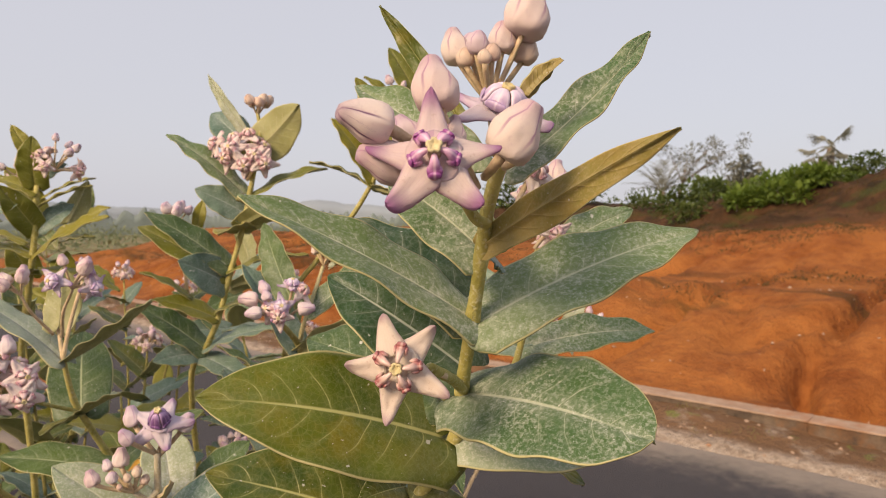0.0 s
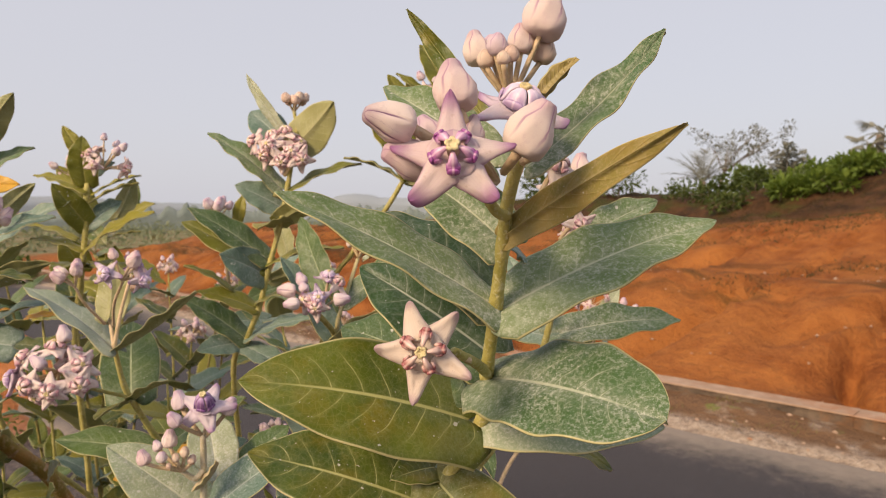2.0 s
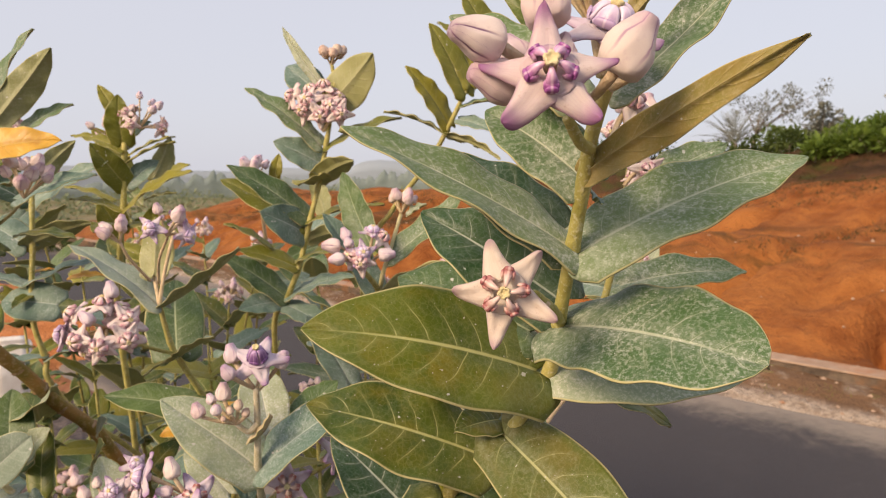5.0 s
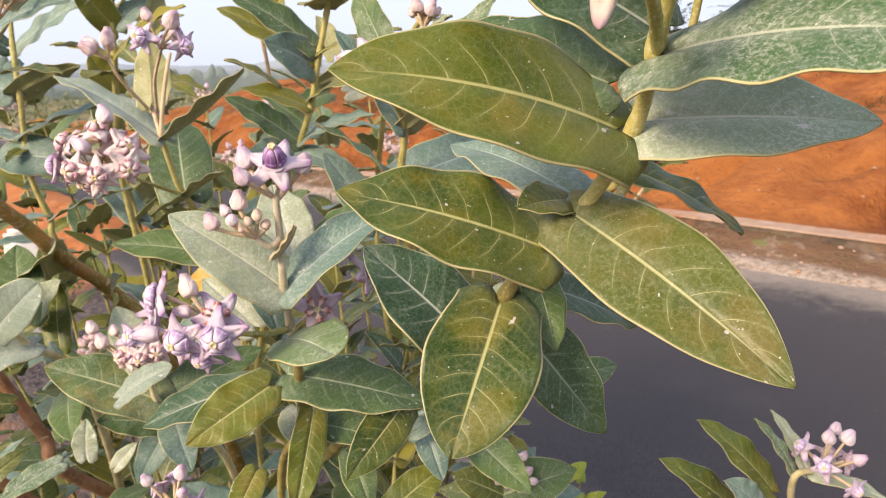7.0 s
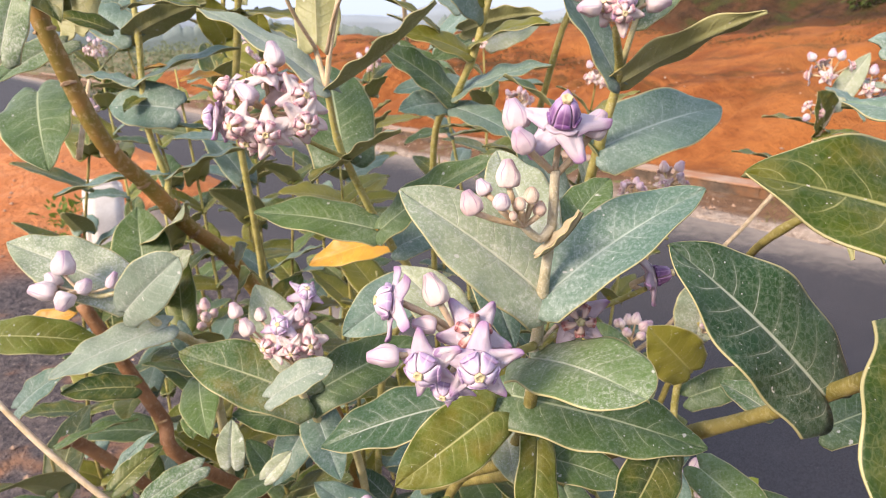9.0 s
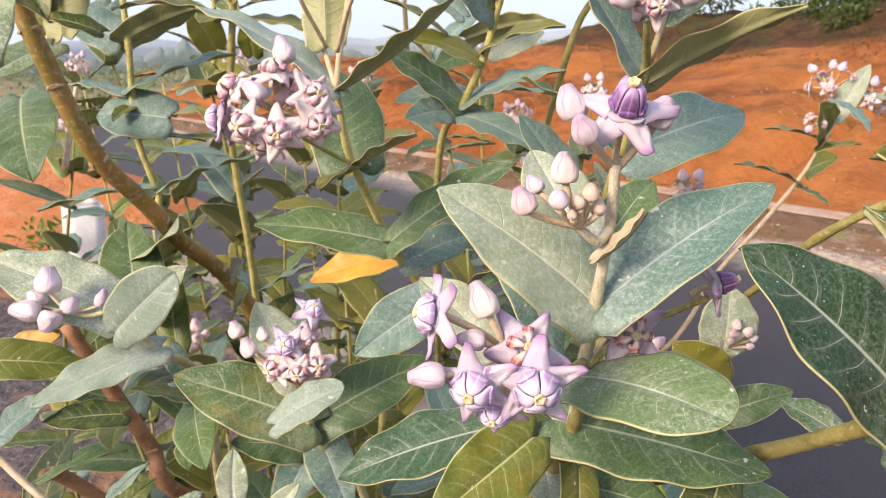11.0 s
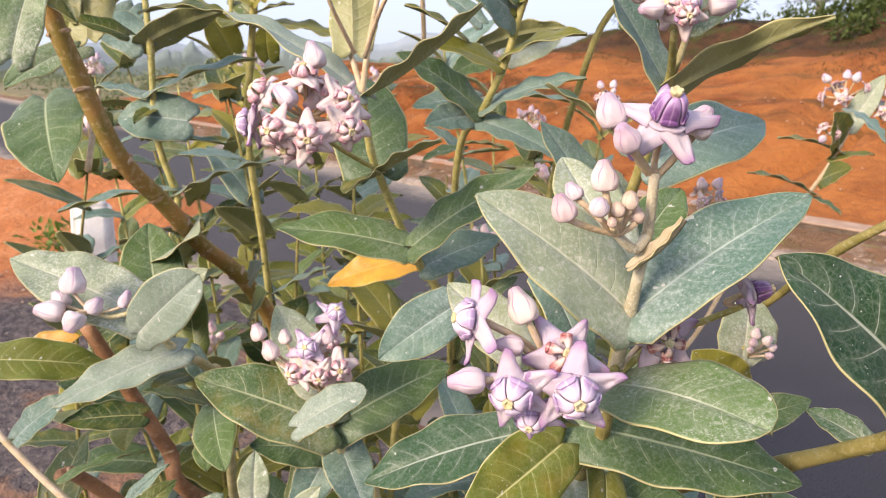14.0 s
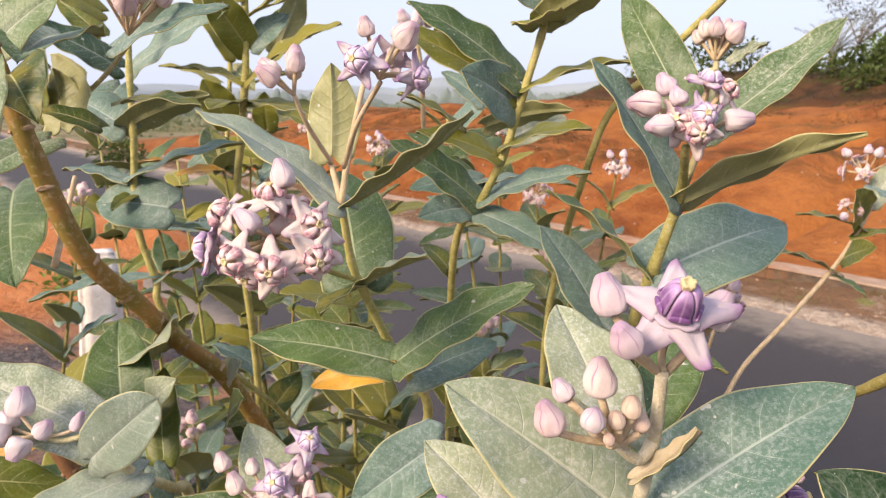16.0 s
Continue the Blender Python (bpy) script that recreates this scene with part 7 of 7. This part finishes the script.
wild(LEAFY, (-0.34, 1.12, 0), (-0.33, 1.06, 0.98), 7, 0.09, 37, 2, OLIVE)
wild(LEAFY, (-0.92, 1.40, 0), (-0.90, 1.32, 1.20), 8, 0.095, 38, 0, OLIVE)
wild(LEAFY, (-0.15, 1.55, 0), (-0.14, 1.50, 1.15), 8, 0.09, 39, 1, OLIVE)
wild(LEAFY, (-1.10, 1.85, 0), (-1.05, 1.78, 1.28), 9, 0.10, 40, 0, OLIVE)
wild(LEAFY, (-0.70, 1.35, 0), (-0.66, 1.26, 1.06), 8, 0.09, 41, 0, ("blue", "green", "mature"))
wild(LEAFY, (-0.45, 1.50, 0), (-0.44, 1.46, 1.02), 8, 0.09, 42, 0, ("blue", "green", "mature"))
wild(LEAFY, (-0.20, 1.05, 0), (-0.20, 1.00, 0.90), 7, 0.085, 43, 0, ("deep", "green", "mature"))


# ---- the guard stone on the verge ----
def guard_stone(at, lean):
    stone = link("guard_stone", None, None, Matrix.Translation(at))
    tagged(stone, "weathered whitewashed concrete guard stone on the verge", "stone")
    bm = bmesh.new()
    box(bm, -0.09, 0.09, -0.07, 0.07, -0.04, 0.62, 0.02)
    bmesh.ops.subdivide_edges(bm, edges=bm.edges[:], cuts=3, use_grid_fill=True)
    for v in bm.verts:
        v.co += Vector((noise.noise(v.co * 9), noise.noise(v.co * 9 + Vector((4, 0, 0))), 0)) * 0.008
        v.co.x *= 1.06 - 0.22 * max(v.co.z, 0)
    link("stone_body", mesh_from(bm, "stone_body", [WHITEWASH], True), stone, Matrix.Translation(at) @ pose(0, 0, 0, 0, lean, 40))


guard_stone((-2.33, 2.86, 0.02), 3)


# ---- bushes, palms and trees on the bank ----
def on_land(x, y):
    p = Vector((x, y, 0))
    return Vector((x, y, ground_height(p.dot(ALONG), p.dot(ACROSS))))


def foliage(name, low, high, glow):
    k = Net(name)
    tone = k.node("NewGeometry").outputs["Random Per Island"]
    col = k.mix(k.math("ADD", k.math("MULTIPLY", tone, 0.7), k.math("MULTIPLY", k.noise(k.coords(), 2.0, 3), 0.4)), low, high)
    return k.finish(col, 0.6, None, thin=(0.3, glow))


BUSH_GREEN = foliage("bush_green", (0.040, 0.080, 0.012), (0.18, 0.25, 0.045), (0.18, 0.25, 0.03))
BUSH_DARK = foliage("bush_dark", (0.045, 0.070, 0.018), (0.11, 0.14, 0.035), (0.10, 0.14, 0.03))
# skyline foliage greyed and lightened: the haze before it is in the colour
TREE_HAZED = foliage("tree_hazed_green", (0.17, 0.175, 0.145), (0.30, 0.30, 0.25), (0.18, 0.18, 0.12))
DRY_GRASS = foliage("dry_grass", (0.030, 0.026, 0.010), (0.13, 0.085, 0.03), (0.10, 0.08, 0.03))
TRUNK = plain("trunk_bark", (0.14, 0.11, 0.085), (0.28, 0.23, 0.18), 12, 0.85, 0.02)


def leaf_cloud(blobs, count, size, rng, long=1.7):
    """Small folded leaves strewn through the outer part of soft blobs (centre, radii)."""
    verts, faces = [], []
    share = [b[1][0] * b[1][2] for b in blobs]
    for _ in range(count):
        c, r = rng.choices(blobs, share)[0]
        d = Vector((rng.gauss(0, 1), rng.gauss(0, 1), rng.gauss(0, 1))).normalized()
        f = rng.uniform(0.45, 1.12)
        p = Vector(c) + Vector((d.x * r[0], d.y * r[1], d.z * r[2])) * f
        way = (d + Vector((rng.uniform(-0.9, 0.9), rng.uniform(-0.9, 0.9), rng.uniform(-0.5, 0.8)))).normalized()
        side = way.cross(Vector((rng.uniform(-1, 1), rng.uniform(-1, 1), 1.2))).normalized()
        up = side.cross(way)
        a = size * rng.uniform(0.6, 1.3)
        i = len(verts)
        verts += [p, p + way * a * long * 0.5 + side * a * 0.42 + up * a * 0.12, p + way * a * long, p + way * a * long * 0.5 - side * a * 0.42 + up * a * 0.12, p + way * a * long * 0.5]
        faces += [(i, i + 4, i + 1), (i + 4, i + 2, i + 1), (i, i + 3, i + 4), (i + 4, i + 3, i + 2)]
    return verts, faces


def bush(x, y, wide, tall, count, size, material, seed, label, lift=0.0):
    rng = random.Random(seed)
    foot = on_land(x, y)
    thing = link("bush", None, None, Matrix.Translation(foot))
    tagged(thing, label, "bush", "bushes on the bank")
    blobs = []
    for i in range(7):
        a = rng.uniform(0, 6.28)
        rad = rng.uniform(0.1, 0.72) * wide
        h = tall * rng.uniform(0.28, 0.72) * (1.1 - 0.5 * rad / wide) + lift
        blobs.append(((math.cos(a) * rad, math.sin(a) * rad * 0.7, h), (wide * rng.uniform(0.25, 0.45), wide * rng.uniform(0.25, 0.4), tall * rng.uniform(0.22, 0.38))))
    for i, (c, r) in enumerate(blobs[:4]):
        verts, faces = tube(curve_points([(0.02 * i, 0, -0.05), (c[0] * 0.4, c[1] * 0.4, c[2] * 0.55), c], 4), 0.022 * tall, 0.008 * tall, 6)
        link("limb", mesh_of("limb", verts, faces, [TRUNK]), thing, Matrix.Translation(foot))
    verts, faces = leaf_cloud(blobs, count, size, rng)
    link("crown", mesh_of("crown", verts, faces, [material], smooth=False), thing, Matrix.Translation(foot))


def tree(x, y, tall, wide, count, size, seed, label, sparse=0.0, lean=(0, 0)):
    rng = random.Random(seed)
    foot = on_land(x, y)
    thing = link("tree", None, None, Matrix.Translation(foot))
    tagged(thing, label, "tree", "trees on the skyline")
    m = Matrix.Translation(foot)
    crotch = Vector((lean[0] * 0.3, lean[1] * 0.3, tall * 0.35))
    verts, faces = tube(curve_points([(0, 0, -0.1), crotch * 0.5, crotch], 5), tall * 0.028, tall * 0.018, 8)
    link("trunk", mesh_of("trunk", verts, faces, [TRUNK]), thing, m)
    blobs = []
    for i in range(9):
        a = 6.28 * i / 9 + rng.uniform(-0.3, 0.3)
        out = wide * rng.uniform(0.45, 1.0)
        end = crotch + Vector((math.cos(a) * out + lean[0], math.sin(a) * out * 0.6 + lean[1], tall * rng.uniform(0.22, 0.62)))
        verts, faces = tube(curve_points([crotch, crotch.lerp(end, 0.5) + Vector((0, 0, tall * 0.05)), end], 5), tall * 0.011, tall * 0.003, 5)
        link("limb", mesh_of("limb", verts, faces, [TRUNK]), thing, m)
        for k in range(6):
            r = wide * rng.uniform(0.12, 0.25) * (1 - 0.3 * sparse)
            off = Vector((rng.gauss(0, 0.16), rng.gauss(0, 0.16), rng.gauss(0, 0.14))) * wide
            at = crotch.lerp(end, rng.uniform(0.55, 1.08)) + off
            blobs.append((at, (r, r, r * rng.uniform(0.45, 0.9))))
    verts, faces = leaf_cloud(blobs, count, size, rng)
    link("crown", mesh_of("crown", verts, faces, [TREE_HAZED], smooth=False), thing, m)


def fan_palm(x, y, tall, reach, fans, seed, label, bare=0.0):
    """A palm with stiff fan leaves of split blades on long stalks."""
    rng = random.Random(seed)
    foot = on_land(x, y)
    thing = link("palm", None, None, Matrix.Translation(foot))
    tagged(thing, label, "palm", "palms on the bank")
    m = Matrix.Translation(foot)
    head = Vector((0.05 * tall, 0, tall))
    verts, faces = tube(curve_points([(0, 0, -0.1), (0.03 * tall, 0, tall * 0.5), head], 6), 0.05 * tall + 0.05, 0.03 * tall + 0.05, 8)
    link("trunk", mesh_of("trunk", verts, faces, [TRUNK]), thing, m)
    for i in range(fans):
        a = 6.28 * i / fans + rng.uniform(-0.3, 0.3)
        rise = rng.uniform(-0.35, 1.25)
        way = Vector((math.cos(a), math.sin(a) * 0.8, rise)).normalized()
        hub = head + way * reach * 0.5
        verts, faces = tube([head, head.lerp(hub, 0.5) + Vector((0, 0, 0.03)), hub], 0.02, 0.014, 5)
        side = way.cross(Vector((0, 0, 1))).normalized()
        blades = 13
        for b in range(blades):
            t = (b / (blades - 1) - 0.5) * 2.6
            d = (way * math.cos(t) + side * math.sin(t)).normalized()
            d = (d + Vector((0, 0, -0.25 - 0.35 * abs(t) * bare))).normalized()
            wide = side.cross(way) * 0.035 * reach + side * 0.04 * reach
            tip = hub + d * reach * 0.62 * rng.uniform(0.8, 1.05)
            j = len(verts)
            midp = hub.lerp(tip, 0.55)
            verts += [hub, midp + wide * 0.8, tip, midp - wide * 0.8, midp + Vector((0, 0, -0.03 * reach))]
            faces += [(j, j + 4, j + 1), (j + 4, j + 2, j + 1), (j, j + 3, j + 4), (j + 4, j + 3, j + 2)]
        link("frond", mesh_of("frond", verts, faces, [TREE_HAZED], smooth=False), thing, m)


def feather_palm(x, y, tall, reach, fronds, seed, label):
    """A palm with arching fronds, each a midrib with two rows of narrow leaflets."""
    rng = random.Random(seed)
    foot = on_land(x, y)
    thing = link("palm", None, None, Matrix.Translation(foot))
    tagged(thing, label, "palm", "palms on the bank")
    m = Matrix.Translation(foot)
    verts, faces = tube(curve_points([(0, 0, -0.1), (0.02, 0, tall * 0.5), (0.03, 0, tall)], 5), 0.11, 0.09, 8)
    link("trunk", mesh_of("trunk", verts, faces, [TRUNK]), thing, m)
    for i in range(fronds):
        a = 2.4 * i + rng.uniform(-0.3, 0.3)
        out = Vector((math.cos(a), math.sin(a) * 0.8, 0))
        steep = rng.uniform(0.35, 1.25)
        size = reach * rng.uniform(0.75, 1.1)
        line = [Vector((0.03, 0, tall)) + out * size * f * math.cos(steep) * (1 + 0.25 * f) + Vector((0, 0, size * (f * math.sin(steep) - 0.42 * f * f * math.cos(steep)))) for f in (0, 0.25, 0.5, 0.75, 1.0)]
        pts = curve_points(line, 4)
        verts, faces = tube(pts, 0.014, 0.004, 5)
        for k in range(3, len(pts)):
            way = (pts[k] - pts[k - 1]).normalized()
            side = way.cross(Vector((0, 0, 1))).normalized()
            for flank in (-1, 1):
                d = (way * 0.75 + side * flank * 0.75 + Vector((0, 0, rng.uniform(-0.25, 0.15)))).normalized()
                long = size * 0.24 * (1.1 - 0.6 * abs(k / len(pts) - 0.45)) * rng.uniform(0.85, 1.1)
                w = way * 0.016
                j = len(verts)
                verts += [pts[k] - w, pts[k] + w, pts[k] + d * long]
                faces.append((j, j + 1, j + 2))
        link("frond", mesh_of("frond", verts, faces, [TREE_HAZED], smooth=False), thing, m)


feather_palm(6.0, 18.6, 0.35, 1.25, 22, 3, "palm with arching feathered fronds on the bank, its green hazed in colour")
tree(6.9, 20.0, 2.0, 1.15, 1700, 0.05, 5, "thin-crowned leaning tree with wispy foliage greyed by painted haze", 1.0, (0.6, 0))
tree(10.2, 23.0, 1.9, 0.75, 2600, 0.075, 16, "round dense tree, its green greyed by painted haze", 0.0)
fan_palm(12.25, 21.6, 2.25, 0.8, 8, 8, "tall ragged palm with drooping fronds", 1.0)
fan_palm(11.65, 21.0, 1.75, 0.75, 7, 9, "ragged palm with drooping fronds", 1.0)
feather_palm(10.9, 19.4, 0.2, 0.95, 16, 10, "low spreading palm on the bank top")
bush(6.1, 16.6, 0.75, 0.75, 500, 0.075, BUSH_GREEN, 20, "bright green low bush")
bush(7.6, 15.2, 1.25, 0.72, 1300, 0.085, BUSH_GREEN, 21, "bright green spreading bush with broad leaves")
bush(6.9, 15.0, 0.9, 0.62, 700, 0.08, BUSH_GREEN, 22, "bright green bush on the bank")
bush(9.4, 17.0, 1.1, 0.9, 900, 0.08, BUSH_GREEN, 23, "leafy green bush under the palms")
bush(8.3, 13.8, 0.9, 0.7, 600, 0.075, BUSH_DARK, 24, "dark green bush on the bank's side")
bush(5.3, 13.4, 0.75, 0.55, 450, 0.07, BUSH_DARK, 25, "dark scrubby bush at the bank's foot")
bush(4.6, 13.9, 0.8, 0.5, 400, 0.07, BUSH_DARK, 26, "dark scrubby bush at the bank's foot")
bush(8.6, 12.3, 0.45, 0.45, 300, 0.06, BUSH_GREEN, 27, "small round green bush on red soil")
bush(9.8, 12.6, 0.9, 0.6, 500, 0.07, BUSH_DARK, 28, "dark scrub on the bank")
bush(3.2, 16.0, 1.1, 0.8, 600, 0.08, BUSH_DARK, 29, "dark green bush on the low bank")
bush(1.6, 15.6, 0.9, 0.7, 500, 0.08, BUSH_DARK, 30, "dark green bush on the low bank")
bush(10.2, 14.6, 1.0, 0.7, 700, 0.07, BUSH_DARK, 41, "dark scrub on the bank")
bush(9.0, 15.4, 1.0, 0.7, 700, 0.07, BUSH_DARK, 42, "dark green bush on the bank's side")
bush(7.7, 14.2, 0.9, 0.5, 500, 0.06, BUSH_DARK, 43, "dark scrub on the bank")
bush(6.6, 14.0, 0.9, 0.5, 500, 0.06, BUSH_DARK, 44, "dark scrub on the bank")
bush(5.6, 15.2, 0.9, 0.45, 450, 0.06, BUSH_DARK, 45, "dark scrub on the bank")
bush(4.4, 15.4, 1.0, 0.45, 450, 0.06, BUSH_DARK, 46, "dark scrub on the low bank")
bush(6.0, 14.6, 0.9, 0.5, 450, 0.07, BUSH_DARK, 31, "dark scrub on the bank")
bush(7.0, 13.2, 0.8, 0.45, 350, 0.07, BUSH_DARK, 32, "dark scrub on the bank")
bush(5.9, 11.7, 0.60, 0.36, 700, 0.075, BUSH_GREEN, 51, "bright green leafy bush hanging over the bank's side")
bush(5.2, 12.0, 0.50, 0.42, 550, 0.07, BUSH_GREEN, 52, "bright green leafy bush on the bank's side")
bush(6.5, 11.9, 0.65, 0.38, 750, 0.075, BUSH_GREEN, 53, "broad-leaved green bush on the bank's side")
bush(4.5, 12.4, 0.45, 0.40, 350, 0.06, BUSH_DARK, 54, "dark green bush at the bank's foot")
bush(7.6, 10.9, 0.36, 0.36, 420, 0.055, BUSH_GREEN, 55, "round green bush at the bank's foot")
bush(8.4, 11.2, 0.70, 0.34, 500, 0.06, BUSH_DARK, 56, "dark scrub on the bank's side")
bush(7.5, 11.7, 0.60, 0.34, 450, 0.06, BUSH_DARK, 57, "dark scrub on the bank's side")
bush(8.2, 10.6, 0.55, 0.30, 420, 0.05, BUSH_DARK, 58, "dark scrub at the bank's foot")
bush(9.2, 11.0, 0.60, 0.34, 450, 0.055, BUSH_DARK, 59, "dark scrub at the bank's foot")
bush(8.8, 12.6, 0.60, 0.40, 450, 0.06, BUSH_DARK, 60, "dark scrub on the bank's side")
bush(7.2, 12.4, 0.50, 0.34, 380, 0.055, BUSH_GREEN, 61, "green leafy bush on the bank's side")
bush(-9.5, 13.2, 0.9, 0.6, 500, 0.08, BUSH_DARK, 33, "dark green roadside bush beyond the road")
bush(-3.3, 3.9, 0.30, 0.30, 260, 0.03, BUSH_GREEN, 34, "small yellow-green weed clump on the verge")
bush(-2.7, 3.6, 0.22, 0.22, 200, 0.025, BUSH_GREEN, 35, "small yellow-green weed clump on the verge")


def dry_tufts():
    """Dry grass and scrub in drifts over the soil slope."""
    rng = random.Random(77)
    verts, faces = [], []
    made = 0
    while made < 5200:
        s, n = rng.uniform(-4, 16), rng.uniform(6.8, 13.5)
        drift = noise.fractal(Vector((s * 0.32, n * 0.9, 9.0)), 1.0, 2.0, 3)
        if drift < 0.16 and not (0.0 < s < 3.6 and 9.4 < n < 10.9 and drift > -0.22) and not (n > 11.2 and s < 11 and rng.random() < 0.4):
            continue
        made += 1
        p = Vector((s, n, ground_height(s, n) - 0.01))
        for _ in range(11):
            p = Vector((s + rng.gauss(0, 0.09), n + rng.gauss(0, 0.09), 0))
            p.z = ground_height(p.x, p.y) - 0.01
            d = Vector((rng.uniform(-0.8, 0.8), rng.uniform(-0.8, 0.8), 1)).normalized()
            a = rng.uniform(0.015, 0.055)
            w = d.cross(Vector((rng.uniform(-1, 1), rng.uniform(-1, 1), 0.1))).normalized() * 0.006
            i = len(verts)
            verts += [p - w, p + w, p + d * a]
            faces.append((i, i + 1, i + 2))
    ob = new("dry_scrub", mesh_of("dry_scrub", verts, faces, [DRY_GRASS], smooth=False))
    ob.matrix_world = LAND
    tagged(ob, "dry brown grass and scrub tufts on the red slope", "scrub", kind="stuff")


dry_tufts()


def field_scrub():
    """Low scrub, clump by clump, over the flat fields beyond the soil heap."""
    rng = random.Random(79)
    blobs = []
    for _ in range(1300):
        s, n = rng.uniform(21, 72), rng.uniform(-25, 60)
        if ROAD_NEAR - 1.5 < n < KERB_N + 0.8:
            continue
        tall = rng.uniform(0.15, 0.5) * (2.2 if rng.random() < 0.14 else 1)
        wide = tall * rng.uniform(0.8, 1.8)
        blobs.append(((s, n, ground_height(s, n) + tall * 0.5), (wide, wide, tall * 0.6)))
    verts, faces = leaf_cloud(blobs, 24000, 0.15, rng, 1.3)
    ob = new("field_scrub", mesh_of("field_scrub", verts, faces, [FIELD_GREEN_HAZED], smooth=False))
    ob.matrix_world = LAND
    tagged(ob, "low scrub over the flat far fields, its green paled by painted haze", "scrub", kind="stuff")


# scrub green paled towards grey, distance haze put into the colour
FIELD_GREEN_HAZED = foliage("field_scrub", (0.12, 0.15, 0.085), (0.26, 0.28, 0.17), (0.20, 0.24, 0.1))
field_scrub()


def verge_tufts():
    """Dry grass and small weeds in patches along the verge under the kerb."""
    rng = random.Random(80)
    verts, faces = [], []
    for _ in range(420):
        s, n = rng.uniform(-5, 12), rng.uniform(4.22, 4.66)
        if noise.noise(Vector((s * 1.7, n * 2.5, 2.0))) < 0.05:
            continue
        for _ in range(9):
            x, y = s + rng.gauss(0, 0.035), min(n + rng.gauss(0, 0.03), 4.68)
            p = Vector((x, y, ground_height(x, y) - 0.005))
            d = Vector((rng.uniform(-0.7, 0.7), rng.uniform(-0.7, 0.7), 1)).normalized()
            w = d.cross(Vector((rng.uniform(-1, 1), rng.uniform(-1, 1), 0.1))).normalized() * 0.003
            i = len(verts)
            verts += [p - w, p + w, p + d * rng.uniform(0.015, 0.055)]
            faces.append((i, i + 1, i + 2))
    ob = new("verge_grass", mesh_of("verge_grass", verts, faces, [VERGE_GREEN], smooth=False))
    ob.matrix_world = LAND
    tagged(ob, "thin dry grass tufts on the sandy verge", "grass", kind="stuff")


VERGE_GREEN = foliage("verge_grass", (0.09, 0.085, 0.025), (0.24, 0.20, 0.08), (0.2, 0.17, 0.05))
verge_tufts()


def stones():
    rng = random.Random(78)
    verts, faces = [], []
    for _ in range(1100):
        s = rng.uniform(-6, 14)
        n = rng.choice((rng.uniform(4.15, 4.68), rng.uniform(4.9, 8.0), rng.uniform(-0.5, 1.15)))
        r = rng.uniform(0.006, 0.02) * (1.8 if rng.random() < 0.06 else 1)
        c = Vector((s, n, ground_height(s, n) + r * 0.3))
        i = len(verts)
        for d in ((1, 0, 0), (0, 1, 0), (-1, 0, 0), (0, -1, 0), (0, 0, 0.7), (0, 0, -0.6)):
            verts.append(c + Vector(d) * r * rng.uniform(0.7, 1.3))
        faces += [(i, i + 1, i + 4), (i + 1, i + 2, i + 4), (i + 2, i + 3, i + 4), (i + 3, i, i + 4), (i + 1, i, i + 5), (i + 2, i + 1, i + 5), (i + 3, i + 2, i + 5), (i, i + 3, i + 5)]
    ob = new("gravel", mesh_of("gravel", verts, faces, [CONCRETE_TOP], smooth=False))
    ob.matrix_world = LAND
    tagged(ob, "loose small stones along the verge and soil", "gravel", kind="stuff")


stones()


# ---- the far distance, haze mixed into its colours ----
def skyline(name, far, low, high, crown, material, seed, start, end, ragged):
    """A long uneven belt of far tree crowns, with depth, on the horizon; crown: a tree's width in degrees."""
    rng = random.Random(seed)
    trees = [(a, low + (high - low) * max(0.0, 0.5 + 0.8 * noise.noise(Vector((a * 0.16, seed, 0)))) * rng.uniform(0.55, 1.1), crown * rng.uniform(0.5, 1.4)) for a in np.arange(start, end, crown * 0.4)]
    verts, faces = [], []
    count = 2400
    first = 0
    for i in range(count):
        a = start + (end - start) * i / (count - 1)
        h = low
        while first < len(trees) and trees[first][0] < a - 2 * crown:
            first += 1
        for c, top, wide in trees[first : first + 12]:
            t = (a - c) / wide
            if abs(t) < 1:
                h = max(h, top * math.sqrt(1 - t * t) ** 0.7)
        h = low + (h - low) * (0.80 + ragged * noise.fractal(Vector((a / crown * 0.7, seed, 4.0)), 0.7, 2.0, 4))
        d = Vector((math.sin(radians(a)), math.cos(radians(a)), 0))
        verts += [d * far + Vector((0, 0, -1)), d * far + Vector((0, 0, h * 0.6)), d * (far + 0.02) + Vector((0, 0, h)), d * (far + 12) + Vector((0, 0, -1))]
    for i in range(count - 1):
        for k in range(3):
            faces.append((4 * i + k, 4 * i + 4 + k, 4 * i + 5 + k, 4 * i + 1 + k))
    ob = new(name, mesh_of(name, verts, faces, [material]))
    return tagged(ob, "belt of far woods and hills on the horizon, haze put into its grey", "backdrop", kind="structure")


# aerial haze is in these base greys, the further belt paler and bluer
skyline("backdrop_woods", 75, 0.9, 4.2, 0.9, plain("far_woods_hazed", (0.15, 0.185, 0.175), (0.21, 0.25, 0.245), 0.5, 0.95, 0.02), 2, -75, 40, 0.45)
skyline("backdrop_hills", 230, 4.0, 12.0, 6.0, plain("far_hills_hazed", (0.28, 0.325, 0.385), (0.31, 0.355, 0.415), 0.05, 0.95, 0.02), 5, -80, 60, 0.15)
